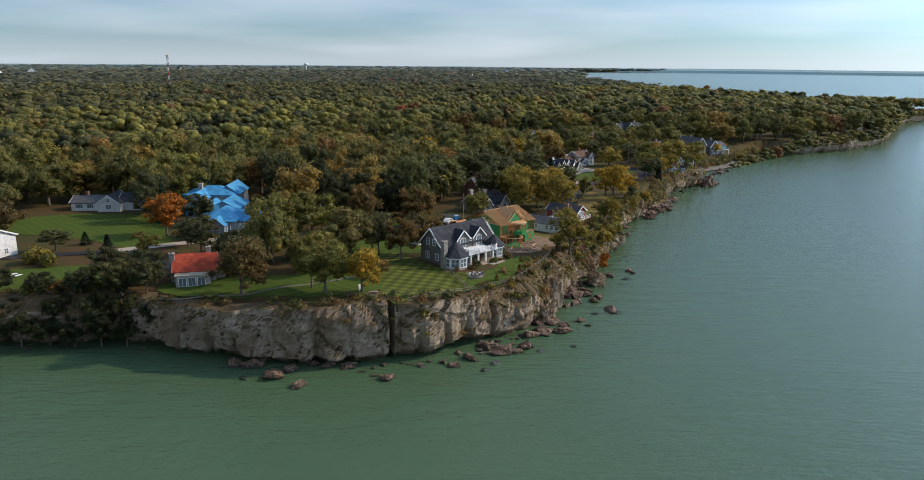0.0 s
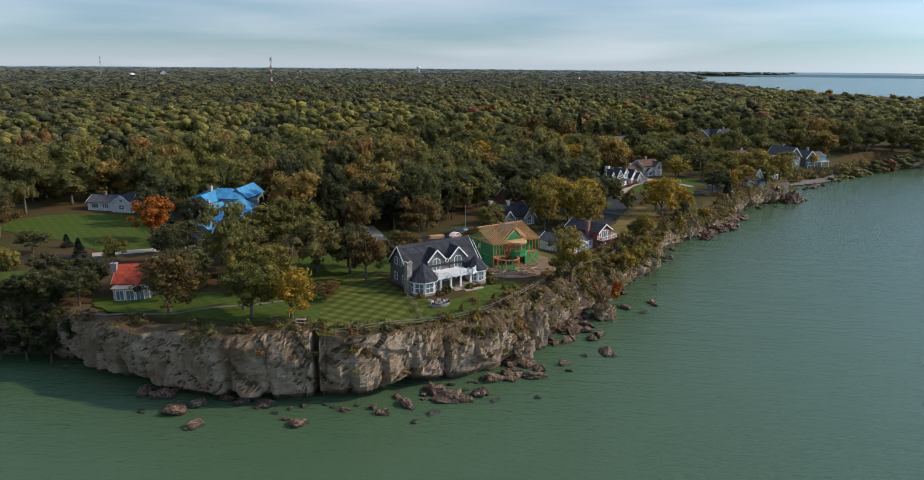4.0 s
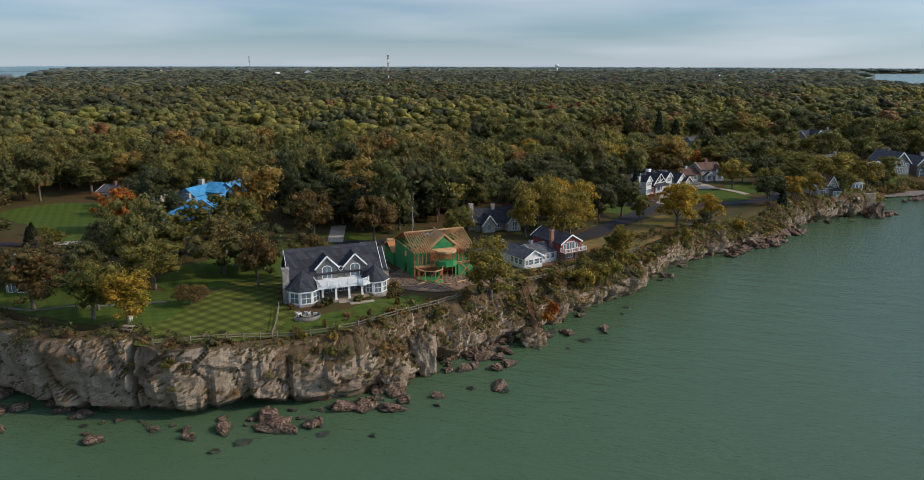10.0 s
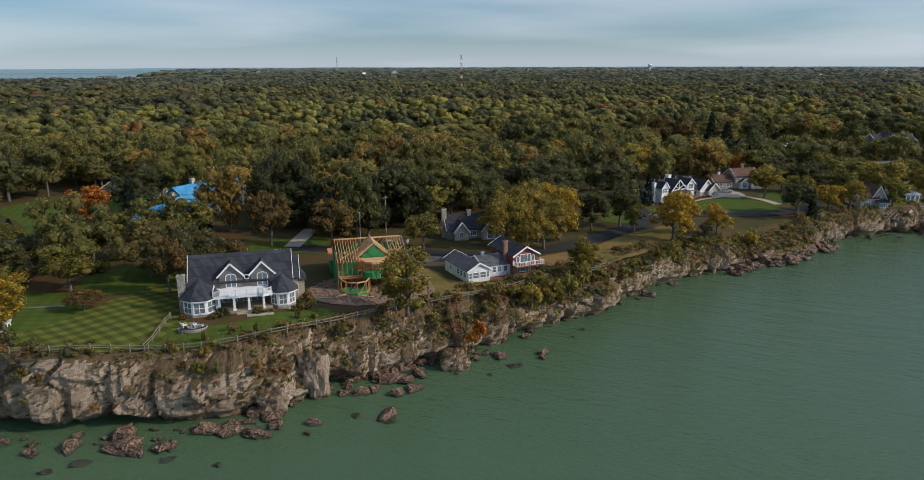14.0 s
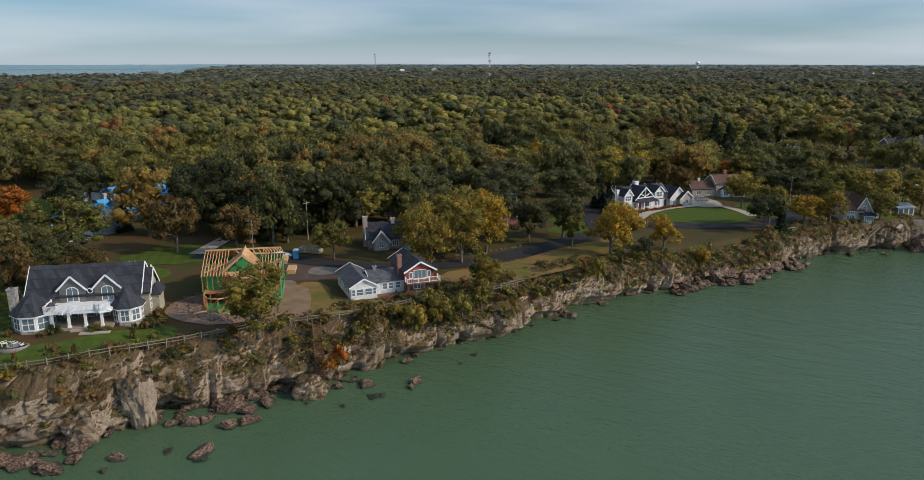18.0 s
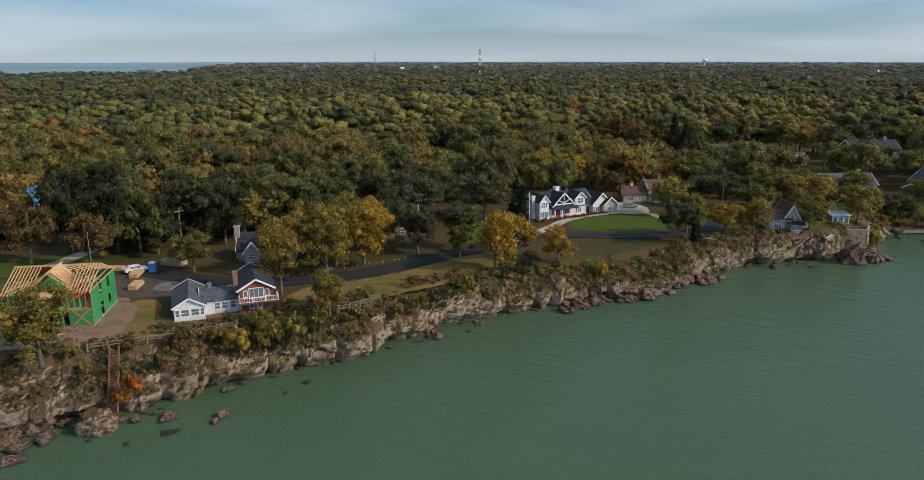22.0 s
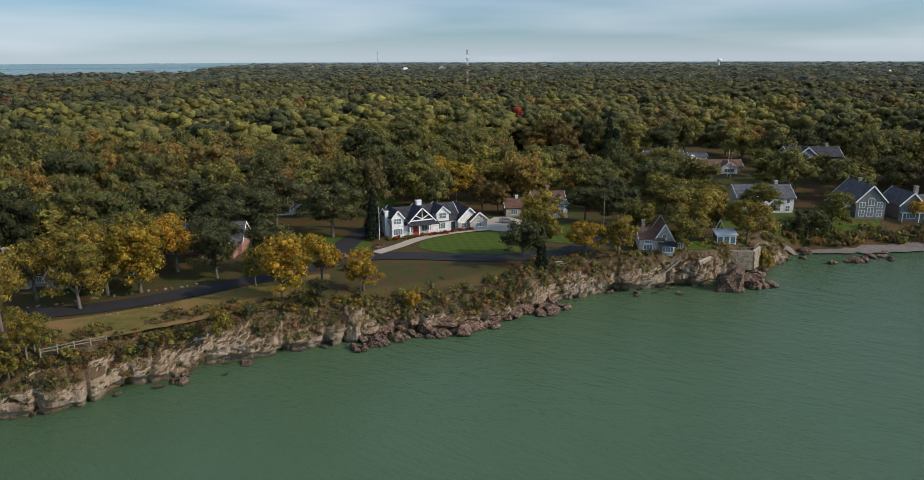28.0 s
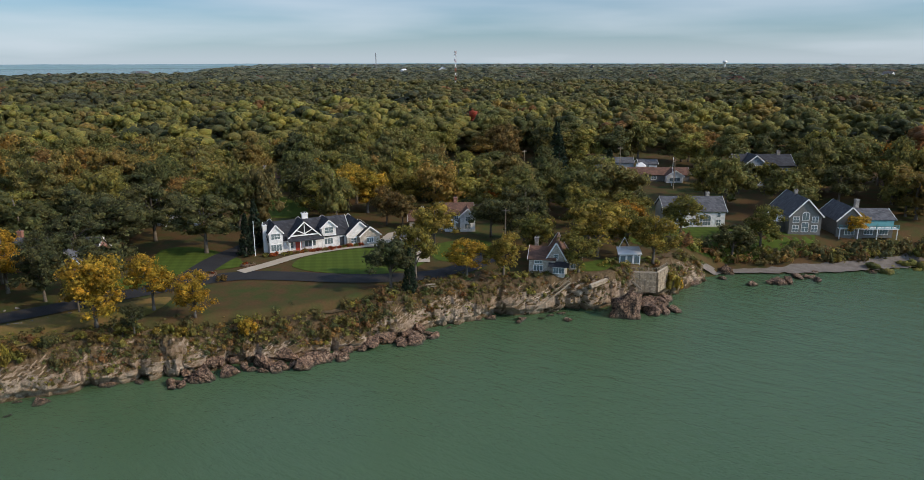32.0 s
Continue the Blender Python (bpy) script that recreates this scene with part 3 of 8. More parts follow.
HILL = [(-13, 156, 3), (-5, 154, 2.1), (-5, 164, 1.8), (-13, 170, 2.2), (8, 166, 0.4), (3, 176, 1.7), (9, 184, 1.8), (20, 198, 0.8), (27, 198, -0.1), (-30, 162, 2.2), (-42, 160, 1), (-30, 180, 1.2), (-58, 162, 0), (-62, 170, 0), (-60, 200, 0), (-34, 214, 0), (0, 216, 0.2), (34, 214, 0), (42, 212, 0), (-60, 240, 0), (20, 240, 0), (-10, 200, 0.8), (60, 240, 0), (-110, 170, 0), (-20, 240, 0)]


def hill(p):
    """The headland swells above the level ground, highest at its tip."""
    top, low = np.zeros(len(p)), np.zeros(len(p))
    for x, y, h in HILL:
        w = 1 / ((p[:, 0] - x) ** 2 + (p[:, 1] - y) ** 2 + 30) ** 2
        top, low = top + w * h, low + w
    return top / low


def land_z(p):
    """Height of the land above the lake, for points (n, 2)."""
    p = np.asarray(p, float)
    z = np.interp(p[:, 1] - 0.12 * (p[:, 0] - 60), RISE_Y, RISE_Z)
    z = z + hill(p) + 0.12 * np.sin(p[:, 0] * 0.11) * np.cos(p[:, 1] * 0.09)
    d = inland(p)
    beach = np.clip((p[:, 0] - 125) / 8, 0, 1) * np.clip((p[:, 1] - 384) / 8, 0, 1) * np.clip((225 - p[:, 0]) / 25, 0, 1)
    rubble = np.clip((13 - np.abs(p[:, 1] - 0.6 * p[:, 0] - 253.5)) / 5, 0, 1) * (p[:, 0] > 62) * (p[:, 0] < 100)
    z = z + rubble * (0.8 + (z - 0.8) * np.clip((d + 1) / 4.5, 0, 1) - z)
    low = 0.25 + (z - 0.25) * np.clip((d - 4) / 11, 0, 1) ** 1.3 + 0.05 * np.clip(d, 0, 4)
    return z * (1 - beach) + low * beach


def land_at(x, y):
    return float(land_z([(x, y)])[0])


def spaced(lo, hi, step, out_lo, out_hi, grow=1.16):
    mid = list(np.arange(lo, hi + step / 2, step))
    a, s = [], step
    while (a[-1] if a else lo) > out_lo:
        s *= grow
        a.append((a[-1] if a else lo) - s)
    b, s = [], step
    while (b[-1] if b else hi) < out_hi:
        s *= grow
        b.append((b[-1] if b else hi) + s)
    return np.array(a[::-1] + mid + b)


def build_ground():
    xs, ys = spaced(-145, 215, 1.6, -5200, 5200), spaced(148, 480, 1.6, 60, 5200)
    gx, gy = np.meshgrid(xs, ys, indexing="ij")
    p = np.stack([gx.ravel(), gy.ravel()], 1)
    d = inland(p)
    z = land_z(p)
    beach = (p[:, 0] > 126) & (p[:, 1] > 386)
    z = np.where(d > np.where(beach, 1.0, 2.4), z, np.where(d > -0.8, np.where(beach, -0.1, -0.7), -3.0))
    coarse = ((p[:, 0] > 213) | (p[:, 1] > 478)) & (p[:, 0] > 150) & (p[:, 1] < 900)
    z = np.where(coarse & (d < 14), -1.5, z)
    z = np.where((np.hypot(p[:, 0] - 90, p[:, 1] - 120) > 2200) & (d < 260), -3.0, z)
    n, m = len(xs), len(ys)
    i, j = np.meshgrid(np.arange(n - 1), np.arange(m - 1), indexing="ij")
    a = (i * m + j).ravel()
    quads = np.stack([a, a + m, a + m + 1, a + 1], 1).astype(np.int32)
    me = fast_mesh("ground", np.column_stack([p, z]), quads, ground_mat)
    me.shade_smooth()
    tagged(new("ground", me), "rough grass and leaf litter over the headland", "ground", kind="structure")


build_ground()

lake = Shape().poly([(-5200, -1500, 0), (5200, -1500, 0), (5200, 5200, 0), (-5200, 5200, 0)], [(0, 1, 2, 3)]).made("water", water_mat)
tagged(lake, "rippled milky green lake water", "water", kind="structure")
bed = Shape().poly([(-5200, -1500, -4), (5200, -1500, -4), (5200, 5200, -4), (-5200, 5200, -4)], [(0, 1, 2, 3)]).made("lake_bed", gravel)
tagged(bed, "stony bed under the lake", "lake bed", kind="structure")


def build_distance():
    """Low far shores all round the horizon."""
    v, f, n = [], [], 360
    for k in range(n):
        a = math.radians(-70 + 160 * k / (n - 1))
        r = 4650
        x, y = 90 - r * math.sin(-a), 120 + r * math.cos(a)
        top = 24 + 4 * noise.fractal((k * 0.06, 3.1, 0), 1.0, 2.0, 5) + 1.5 * noise.noise((k * 0.9, 0, 0))
        v += [(x, y, -2), (x, y, top * 0.55), (x + math.sin(a) * 120, y + math.cos(a) * 120, top)]
    for k in range(n - 1):
        for r in (0, 1):
            f.append((3 * k + r, 3 * k + 3 + r, 3 * k + 4 + r, 3 * k + 1 + r))
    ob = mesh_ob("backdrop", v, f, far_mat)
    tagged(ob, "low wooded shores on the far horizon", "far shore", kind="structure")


build_distance()


def along(points, step):
    """Evenly spaced points along a plan line, with their outward directions."""
    pts = np.array(points, float)
    # round the corners once
    for _ in range(2):
        q = np.empty((2 * len(pts) - 2, 2))
        q[0::2], q[1::2] = pts[:-1] * 0.75 + pts[1:] * 0.25, pts[:-1] * 0.25 + pts[1:] * 0.75
        pts = np.vstack([pts[:1], q, pts[-1:]])
    seg = np.r_[0, np.cumsum(np.hypot(*np.diff(pts, axis=0).T))]
    s = np.arange(0, seg[-1], step)
    out = np.column_stack([np.interp(s, seg, pts[:, 0]), np.interp(s, seg, pts[:, 1])])
    d = np.gradient(out, axis=0)
    d /= np.hypot(*d.T)[:, None]
    return out, np.column_stack([d[:, 1], -d[:, 0]])


def build_cliff(shore, step, rows=30, back=0.95):
    line, outward = along(shore, step)
    tops = land_z(line - outward * 2.5)
    body = rows - 7
    v = []

    def ramp(a, lo, hi):
        return max(0.0, min(1.0, (a - lo) / (hi - lo)))

    for (x, y), (nx, ny), top in zip(line, outward, tops):
        # a rubble slope instead of a wall between two stretches of cliff
        slope = max(0.0, min(1.0, (13 - abs((y - 0.6 * x) - 253.5)) / 5)) if 62 < x < 100 else 0.0
        slope = max(slope, min(1.0, max(0.0, (y - 366) / 8)) if x < 160 else 0.0)
        q = Vector((x * 0.06, y * 0.06, 0))
        bay = 2.0 * noise.noise(q) + 0.8 * noise.noise(q * 2.7 + Vector((4, 0, 0)))
        crack = max(0.0, 0.10 - abs(noise.noise(q * 1.9 + Vector((9, 9, 1))))) / 0.10
        head = noise.noise(q * 3.1 + Vector((0, 0, 7)))
        cave = noise.noise((x * 0.11, y * 0.11, 5.0))
        # overgrown gullies between bare buttresses
        wild = 0.12 + 0.30 * ramp(x, -4, 6) + 0.62 * ramp(x, 14, 22) * ramp(y, 250, 232) + 0.65 * ramp(y, 256, 270) * ramp(y, 332, 322)
        gully = wild * max(0.0, min(1.0, 0.55 + 1.7 * noise.noise(q * 1.7 + Vector((3, 1, 5)))))
        shelf = 2.6 * ramp(y, 222, 208) + 0.8 * ramp(y, 205, 220) + 1.5 * gully
        # the headland's face stands further out, sheer and undercut
        sheer = ramp(x, 17, 7) * ramp(x, -66, -56)
        shelf *= 1 - sheer
        # further along, a scrubby bank of soil lies over the low rock wall
        soil = ramp(y, 196, 214) * ramp(y, 352, 340) * (1 - slope)
        soil *= 0.75 + 0.6 * noise.noise(q * 1.3 + Vector((7, 2, 2)))
        cleft = 4.2 * max(0.0, 1 - abs(x + 9.6) / 1.1) if y < 162 else 0.0
        roof = 1.3 + 2.2 * max(0.0, cave)
        for r in range(rows):
            if r <= body:
                z = -1.2 + (top + 1.3) * r / body
                zz = max(0.0, z) / top
                p3 = Vector((x * 0.16, y * 0.16, z * 0.22))
                bend = 0.5 * noise.noise(p3 * 1.3)
                near, cells = noise.voronoi(Vector((x * 0.27 + bend, y * 0.27 + bend, z * 0.11 + 0.3 * noise.noise(p3))))
                joint = max(0.0, 1 - (near[1] - near[0]) / 0.13)
                small, chips = noise.voronoi(Vector((x * 0.75 + bend, y * 0.75, z * 0.62)))
                chink = max(0.0, 1 - (small[1] - small[0]) / 0.16)
                out = 0.6 + 2.7 * sheer + bay * (0.5 + 0.5 * zz) - 1.9 * crack * max(0.0, 1.0 - 1.1 * zz)
                out += 0.85 * noise.fractal(p3 * 0.9, 0.95, 2.2, 4) + 1.15 * noise.noise(cells[0] * 5.3) - 0.45 * joint
                out += 0.20 * noise.noise(chips[0] * 4.1) - 0.10 * chink - cleft * (0.35 + 0.65 * zz)
                out += 0.20 * noise.noise(Vector((x, y, z)) * 1.1) + 0.10 * noise.noise(Vector((x, y, z)) * 2.6)
                notch = max(0.0, 1 - max(0.0, z - 0.2) / roof)
                out -= min(1.0, notch * 1.8) * (0.9 + 1.3 * sheer + 3.8 * max(0.0, cave))
                out -= max(0.0, (zz - 0.74) / 0.26) ** 2 * (1.1 + 1.6 * max(0, head)) * (1 - 0.6 * sheer)
                out += shelf * min(1.0, max(0.0, (1.02 - zz) / (0.26 + 0.12 * head + 0.5 * gully))) - 0.7 * gully
                out += slope * ((1 - zz) * 3.5 - 1.0)
                out += soil * (3.4 * min(1.0, max(0.0, (1.0 - zz) / 0.5)) - 2.2)
            else:
                k = r - body
                z = top + 0.12 + 0.2 * noise.noise((x * 0.6, y * 0.6, k * 0.4)) - 0.012 * k * k
                out = 0.6 + 2.7 * sheer + bay - (1.1 + 1.6 * max(0, head)) * (1 - 0.6 * sheer) - 2.2 * soil - back * k
            v.append((x + nx * out, y + ny * out, z))
    n = len(line)
    f = [(i * rows + r, (i + 1) * rows + r, (i + 1) * rows + r + 1, i * rows + r + 1) for i in range(n - 1) for r in range(rows - 1)]
    ob = mesh_ob("cliff", v, f, cliff_rock)
    return tagged(ob, "pale cracked limestone cliff undercut at the waterline", "cliff", kind="structure")


near_cliff = build_cliff(NEAR_SHORE[:41], 0.40, 40)
tagged(build_cliff(NEAR_SHORE[-1:] + FAR_SHORE[:8], 2.2, 16, 3.0), "far limestone cliff below wooded shore")


def sheet(name, outline, mat, lift, label, category, step=2.0, soft=0.0):
    """A flat sheet of ground cover inside an outline, laid on the land."""
    o = np.array(outline, float)
    bm = bmesh.new()
    vs = [bm.verts.new((x, y, 0)) for x, y in o]
    bm.faces.new(vs)
    for axis in (0, 1):
        lo, hi = o[:, axis].min(), o[:, axis].max()
        for c in np.arange(lo + step, hi, step):
            co, no = [0, 0, 0], [0, 0, 0]
            co[axis], no[axis] = float(c), 1.0
            bmesh.ops.bisect_plane(bm, geom=bm.verts[:] + bm.edges[:] + bm.faces[:], plane_co=co, plane_no=no)
    zs = land_z([(v.co.x, v.co.y) for v in bm.verts])
    for v, z in zip(bm.verts, zs):
        v.co.z = z + lift
    bm.normal_update()
    me = bpy.data.meshes.new(name)
    bm.to_mesh(me)
    bm.free()
    if me.polygons and me.polygons[0].normal.z < 0:
        me.flip_normals()
    me.materials.append(mat)
    return tagged(new(name, me), label, category, kind="structure")


def rounded(points, times=2, uneven=0.55):
    """A closed outline with its corners cut and an uneven edge."""
    p = np.array(points, float)
    for _ in range(times):
        nxt = np.roll(p, -1, 0)
        q = np.empty((2 * len(p), 2))
        q[0::2], q[1::2] = p * 0.75 + nxt * 0.25, p * 0.25 + nxt * 0.75
        p = q
    out = []
    for a, b in zip(p, np.roll(p, -1, 0)):
        n = max(1, int(np.hypot(*(b - a)) / 0.9))
        out += [a + (b - a) * k / n for k in range(n)]
    return np.array([(x + uneven * noise.noise((x * 0.5, y * 0.5, 1)), y + uneven * noise.noise((x * 0.5, y * 0.5, 8))) for x, y in out])


def strip(name, line, width, mat, lift, label, category):
    """A road or path of even width along a line."""
    pts, side = along(line, 1.5)
    half = width / 2
    left, right = pts + side * half, pts - side * half
    mid_l, mid_r = pts + side * half * 0.33, pts - side * half * 0.33
    rows = np.stack([left, mid_l, mid_r, right], 1).reshape(-1, 2)
    z = land_z(rows) + lift
    n = len(pts)
    f = [(4 * i + k, 4 * i + k + 1, 4 * i + k + 5, 4 * i + k + 4) for i in range(n - 1) for k in range(3)]
    ob = mesh_ob(name, np.column_stack([rows, z]), f, mat)
    if ob.data.polygons[0].normal.z < 0:
        ob.data.flip_normals()
    return tagged(ob, label, category, kind="structure")

# ---- lawns, roads, yards ----
sheet("lawn", rounded([(-10.3, 152.9), (-5.6, 153.2), (1.1, 159.4), (6.9, 166.5), (10.1, 174.1), (1.1, 177.1), (-5.1, 186.3), (-10.3, 197.8), (-17.9, 193.5), (-13.3, 175.2)]), lawn_striped, 0.10, "striped mown green lawn beside the grey house", "lawn")
sheet("lawn", rounded([(6, 166.8), (9.8, 167.4), (15.3, 171.1), (20.7, 178), (24.4, 191.1), (19, 195.1), (12.5, 178.2), (5.5, 172.8)]), lawn_green, 0.10, "mown green lawn between the porch and the fence", "lawn")
sheet("lawn", rounded([(-62, 168), (-51, 162.4), (-35.8, 158.2), (-15.4, 155.7), (-8.3, 159.7), (-11.3, 171.3), (-24.9, 179), (-36.2, 173), (-54.5, 177.6)]), lawn_green, 0.09, "green lawn on the headland under trees", "lawn")
sheet("lawn", rounded([(-128, 246), (-95, 252), (-78, 224), (-70, 206), (-78, 200), (-96, 212), (-118, 218), (-132, 226)]), lawn_green, 0.09, "wide green lawn with long tree shadows", "lawn")
sheet("lawn", rounded([(-135, 168), (-70, 168), (-64, 176), (-76, 188), (-100, 182), (-130, 186)]), lawn_green, 0.09, "green lawn along the top of the cliff", "lawn")
sheet("lawn", rounded([(-30.9, 179.2), (-15.3, 176.2), (-11.3, 197.8), (-5.2, 193.5), (-2.7, 204), (-8, 216), (-18, 214), (-32, 214), (-35.5, 193.6)]), lawn_green, 0.07, "shaded green lawn beside the grey house", "lawn")
sheet("lawn", rounded([(-32, 214), (-14, 214), (-6, 236), (-24, 238)]), lawn_green, 0.09, "shaded green lawn behind the grey house", "lawn")
sheet("lawn", rounded([(24.3, 203.2), (32, 205.9), (43, 222), (39, 224), (30, 219), (24, 226), (18, 224), (24, 214)]), lawn_dry, 0.09, "thin grass between the building site and the cottage", "lawn")
sheet("lawn", rounded([(44, 232), (50, 238), (56, 252), (62, 270), (66, 284), (58, 298), (54, 290), (49, 276), (47, 262), (41, 250), (38, 244)]), lawn_dry, 0.09, "dry brownish grass along the cliff top", "lawn")
sheet("lawn", rounded([(61.5, 322), (72, 324.5), (84, 332), (84, 344), (75, 350), (66, 347), (59, 338), (57, 329)], 2), lawn_green, 0.10, "bright green oval lawn inside the drive", "lawn")
sheet("lawn", rounded([(26, 322), (44, 322), (53, 318), (49, 310), (42, 300), (36, 306), (24, 314)]), lawn_green, 0.10, "green lawn beside the white house", "lawn")
sheet("lawn", rounded([(38, 294), (46, 292), (50, 300), (47, 306), (40, 302)]), lawn_green, 0.10, "small green lawn patch beside the road", "lawn")
sheet("lawn", rounded([(-22, 366), (0, 362), (16, 352), (26, 362), (10, 376), (-14, 384), (-26, 388)]), lawn_green, 0.09, "green back lawn among trees", "lawn")
sheet("lawn", rounded([(74, 352), (86, 344), (96, 352), (90, 366), (78, 368)]), lawn_green, 0.09, "shaded green lawn beside the driveway", "lawn")
sheet("lawn", rounded([(113, 386), (123, 388), (128, 398), (140, 410), (152, 424), (146, 434), (122, 424), (108, 404)]), lawn_green, 0.09, "green shore lawn before the pale house", "lawn")
sheet("lawn", rounded([(112, 355), (116.5, 356.5), (119.5, 360), (121, 367), (124.5, 374), (120, 377), (113, 366)]), lawn_green, 0.12, "small green terrace lawn above the stone wall", "lawn")
sheet("lawn", rounded([(0, 452), (30, 440), (62, 446), (70, 464), (60, 478), (30, 476), (4, 486)]), lawn_dry, 0.09, "open pale grass field among trees", "lawn")
sheet("yard", rounded([(9.5, 197.4), (20.8, 194.4), (28.1, 202.8), (26, 214), (18, 224), (14, 222), (10, 214)]), dirt, 0.12, "bare reddish earth round the building site", "building yard")
sheet("yard", rounded([(26.8, 209.9), (20.5, 217), (18.5, 221.5), (22, 222), (26, 218.5), (31, 213), (33.8, 208.3), (31, 204.5), (27, 205.5)]), sand, 0.14, "sandy tan earth beside the green-walled house", "building yard")
sheet("yard", rounded([(15.3, 228.6), (12, 233.5), (16.1, 238.3), (20.1, 236.2), (19.7, 230.3)]), gravel, 0.15, "pale gravel pad beside the lane", "yard")
sheet("yard", rounded([(-4, 224), (12, 220), (20, 226), (26, 236), (20, 242), (4, 240), (-6, 234)]), packed_earth, 0.06, "dark packed gravel yard behind the building site", "yard")
sheet("beach", rounded([(130, 391), (137, 399.5), (152, 408.5), (174, 430.5), (204, 465), (196, 468), (184, 452), (170, 437), (160, 425), (150, 414.5), (143, 408), (136, 402), (129, 393)], 2, 1.3), shingle, 0.10, "narrow grey shingle beach with an uneven edge", "beach")
strip("road", [(-16, 226), (2, 236), (18, 239), (30, 244), (37, 252), (42, 261), (45, 273), (48, 285), (52, 300), (56, 312), (66, 318.5), (80, 325), (90, 334), (94, 346), (90, 362)], 6.0, asphalt, 0.16, "dark asphalt lane along the cliff houses", "road")
strip("road", [(53, 300), (48, 309), (43, 318), (40, 328), (36, 338)], 6.0, asphalt, 0.20, "dark asphalt side drive", "road")
strip("driveway", [(55.5, 314), (56, 322), (55.5, 330), (58, 339), (63, 346.5), (68, 351.5), (73, 352), (79, 347.5), (84, 341)], 3.0, concrete, 0.22, "curved pale concrete driveway", "driveway")
sheet("driveway", rounded([(62, 350), (69, 347), (73, 352), (69, 362), (61, 366), (57, 362)], 1), concrete, 0.18, "pale concrete parking court", "driveway")
strip("driveway", [(-82, 200), (-72, 207), (-62, 212), (-54, 218), (-50, 226)], 4.0, concrete, 0.15, "pale concrete drive to the blue-roofed house", "driveway")
strip("driveway", [(-118, 190), (-92, 196), (-78, 200), (-66, 188), (-60, 182)], 3.4, asphalt, 0.13, "narrow dark drive across the lawn", "driveway")
strip("driveway", [(-26, 246), (-22, 238), (-16, 226)], 4.0, concrete, 0.20, "pale concrete drive among trees", "driveway")
strip("path", [(-58, 162), (-44.1, 160.6), (-35.1, 162.4), (-25.7, 165.6), (-17, 171.3)], 0.9, gravel, 0.13, "trodden pale path along the cliff top", "path")

# ---- trees ----
def ico():
    bm = bmesh.new()
    bmesh.ops.create_icosphere(bm, subdivisions=1, radius=1.0)
    v = np.array([x.co[:] for x in bm.verts])
    f = np.array([[x.index for x in q.verts] for q in bm.faces], np.int32)
    bm.free()
    return v, f


ICO_V, ICO_F = ico()


def sphere_dirs(rng, n, low=-0.45):
    z = rng.uniform(low, 1.0, n)
    a = rng.uniform(0, math.tau, n)
    r = np.sqrt(np.clip(1 - z * z, 0, 1))
    return np.column_stack([r * np.cos(a), r * np.sin(a), z])


def leaves_on(rng, centres, normals, size):
    """Small folded leaf tufts: one quad each, facing roughly outward."""
    n = len(centres)
    nrm = normals + rng.normal(0, 0.42, (n, 3))
    nrm /= np.linalg.norm(nrm, axis=1)[:, None]
    t = np.cross(nrm, rng.normal(0, 1, (n, 3)))
    t /= np.linalg.norm(t, axis=1)[:, None] + 1e-9
    b = np.cross(nrm, t)
    s = (size * rng.uniform(0.6, 1.35, n))[:, None]
    fold = nrm * s * 0.3
    v = np.stack([centres - t * s, centres - b * s * 0.7 + fold, centres + t * s, centres + b * s * 0.7 + fold * 0.4], 1).reshape(-1, 3)
    return v, np.arange(4 * n, dtype=np.int32).reshape(-1, 4)


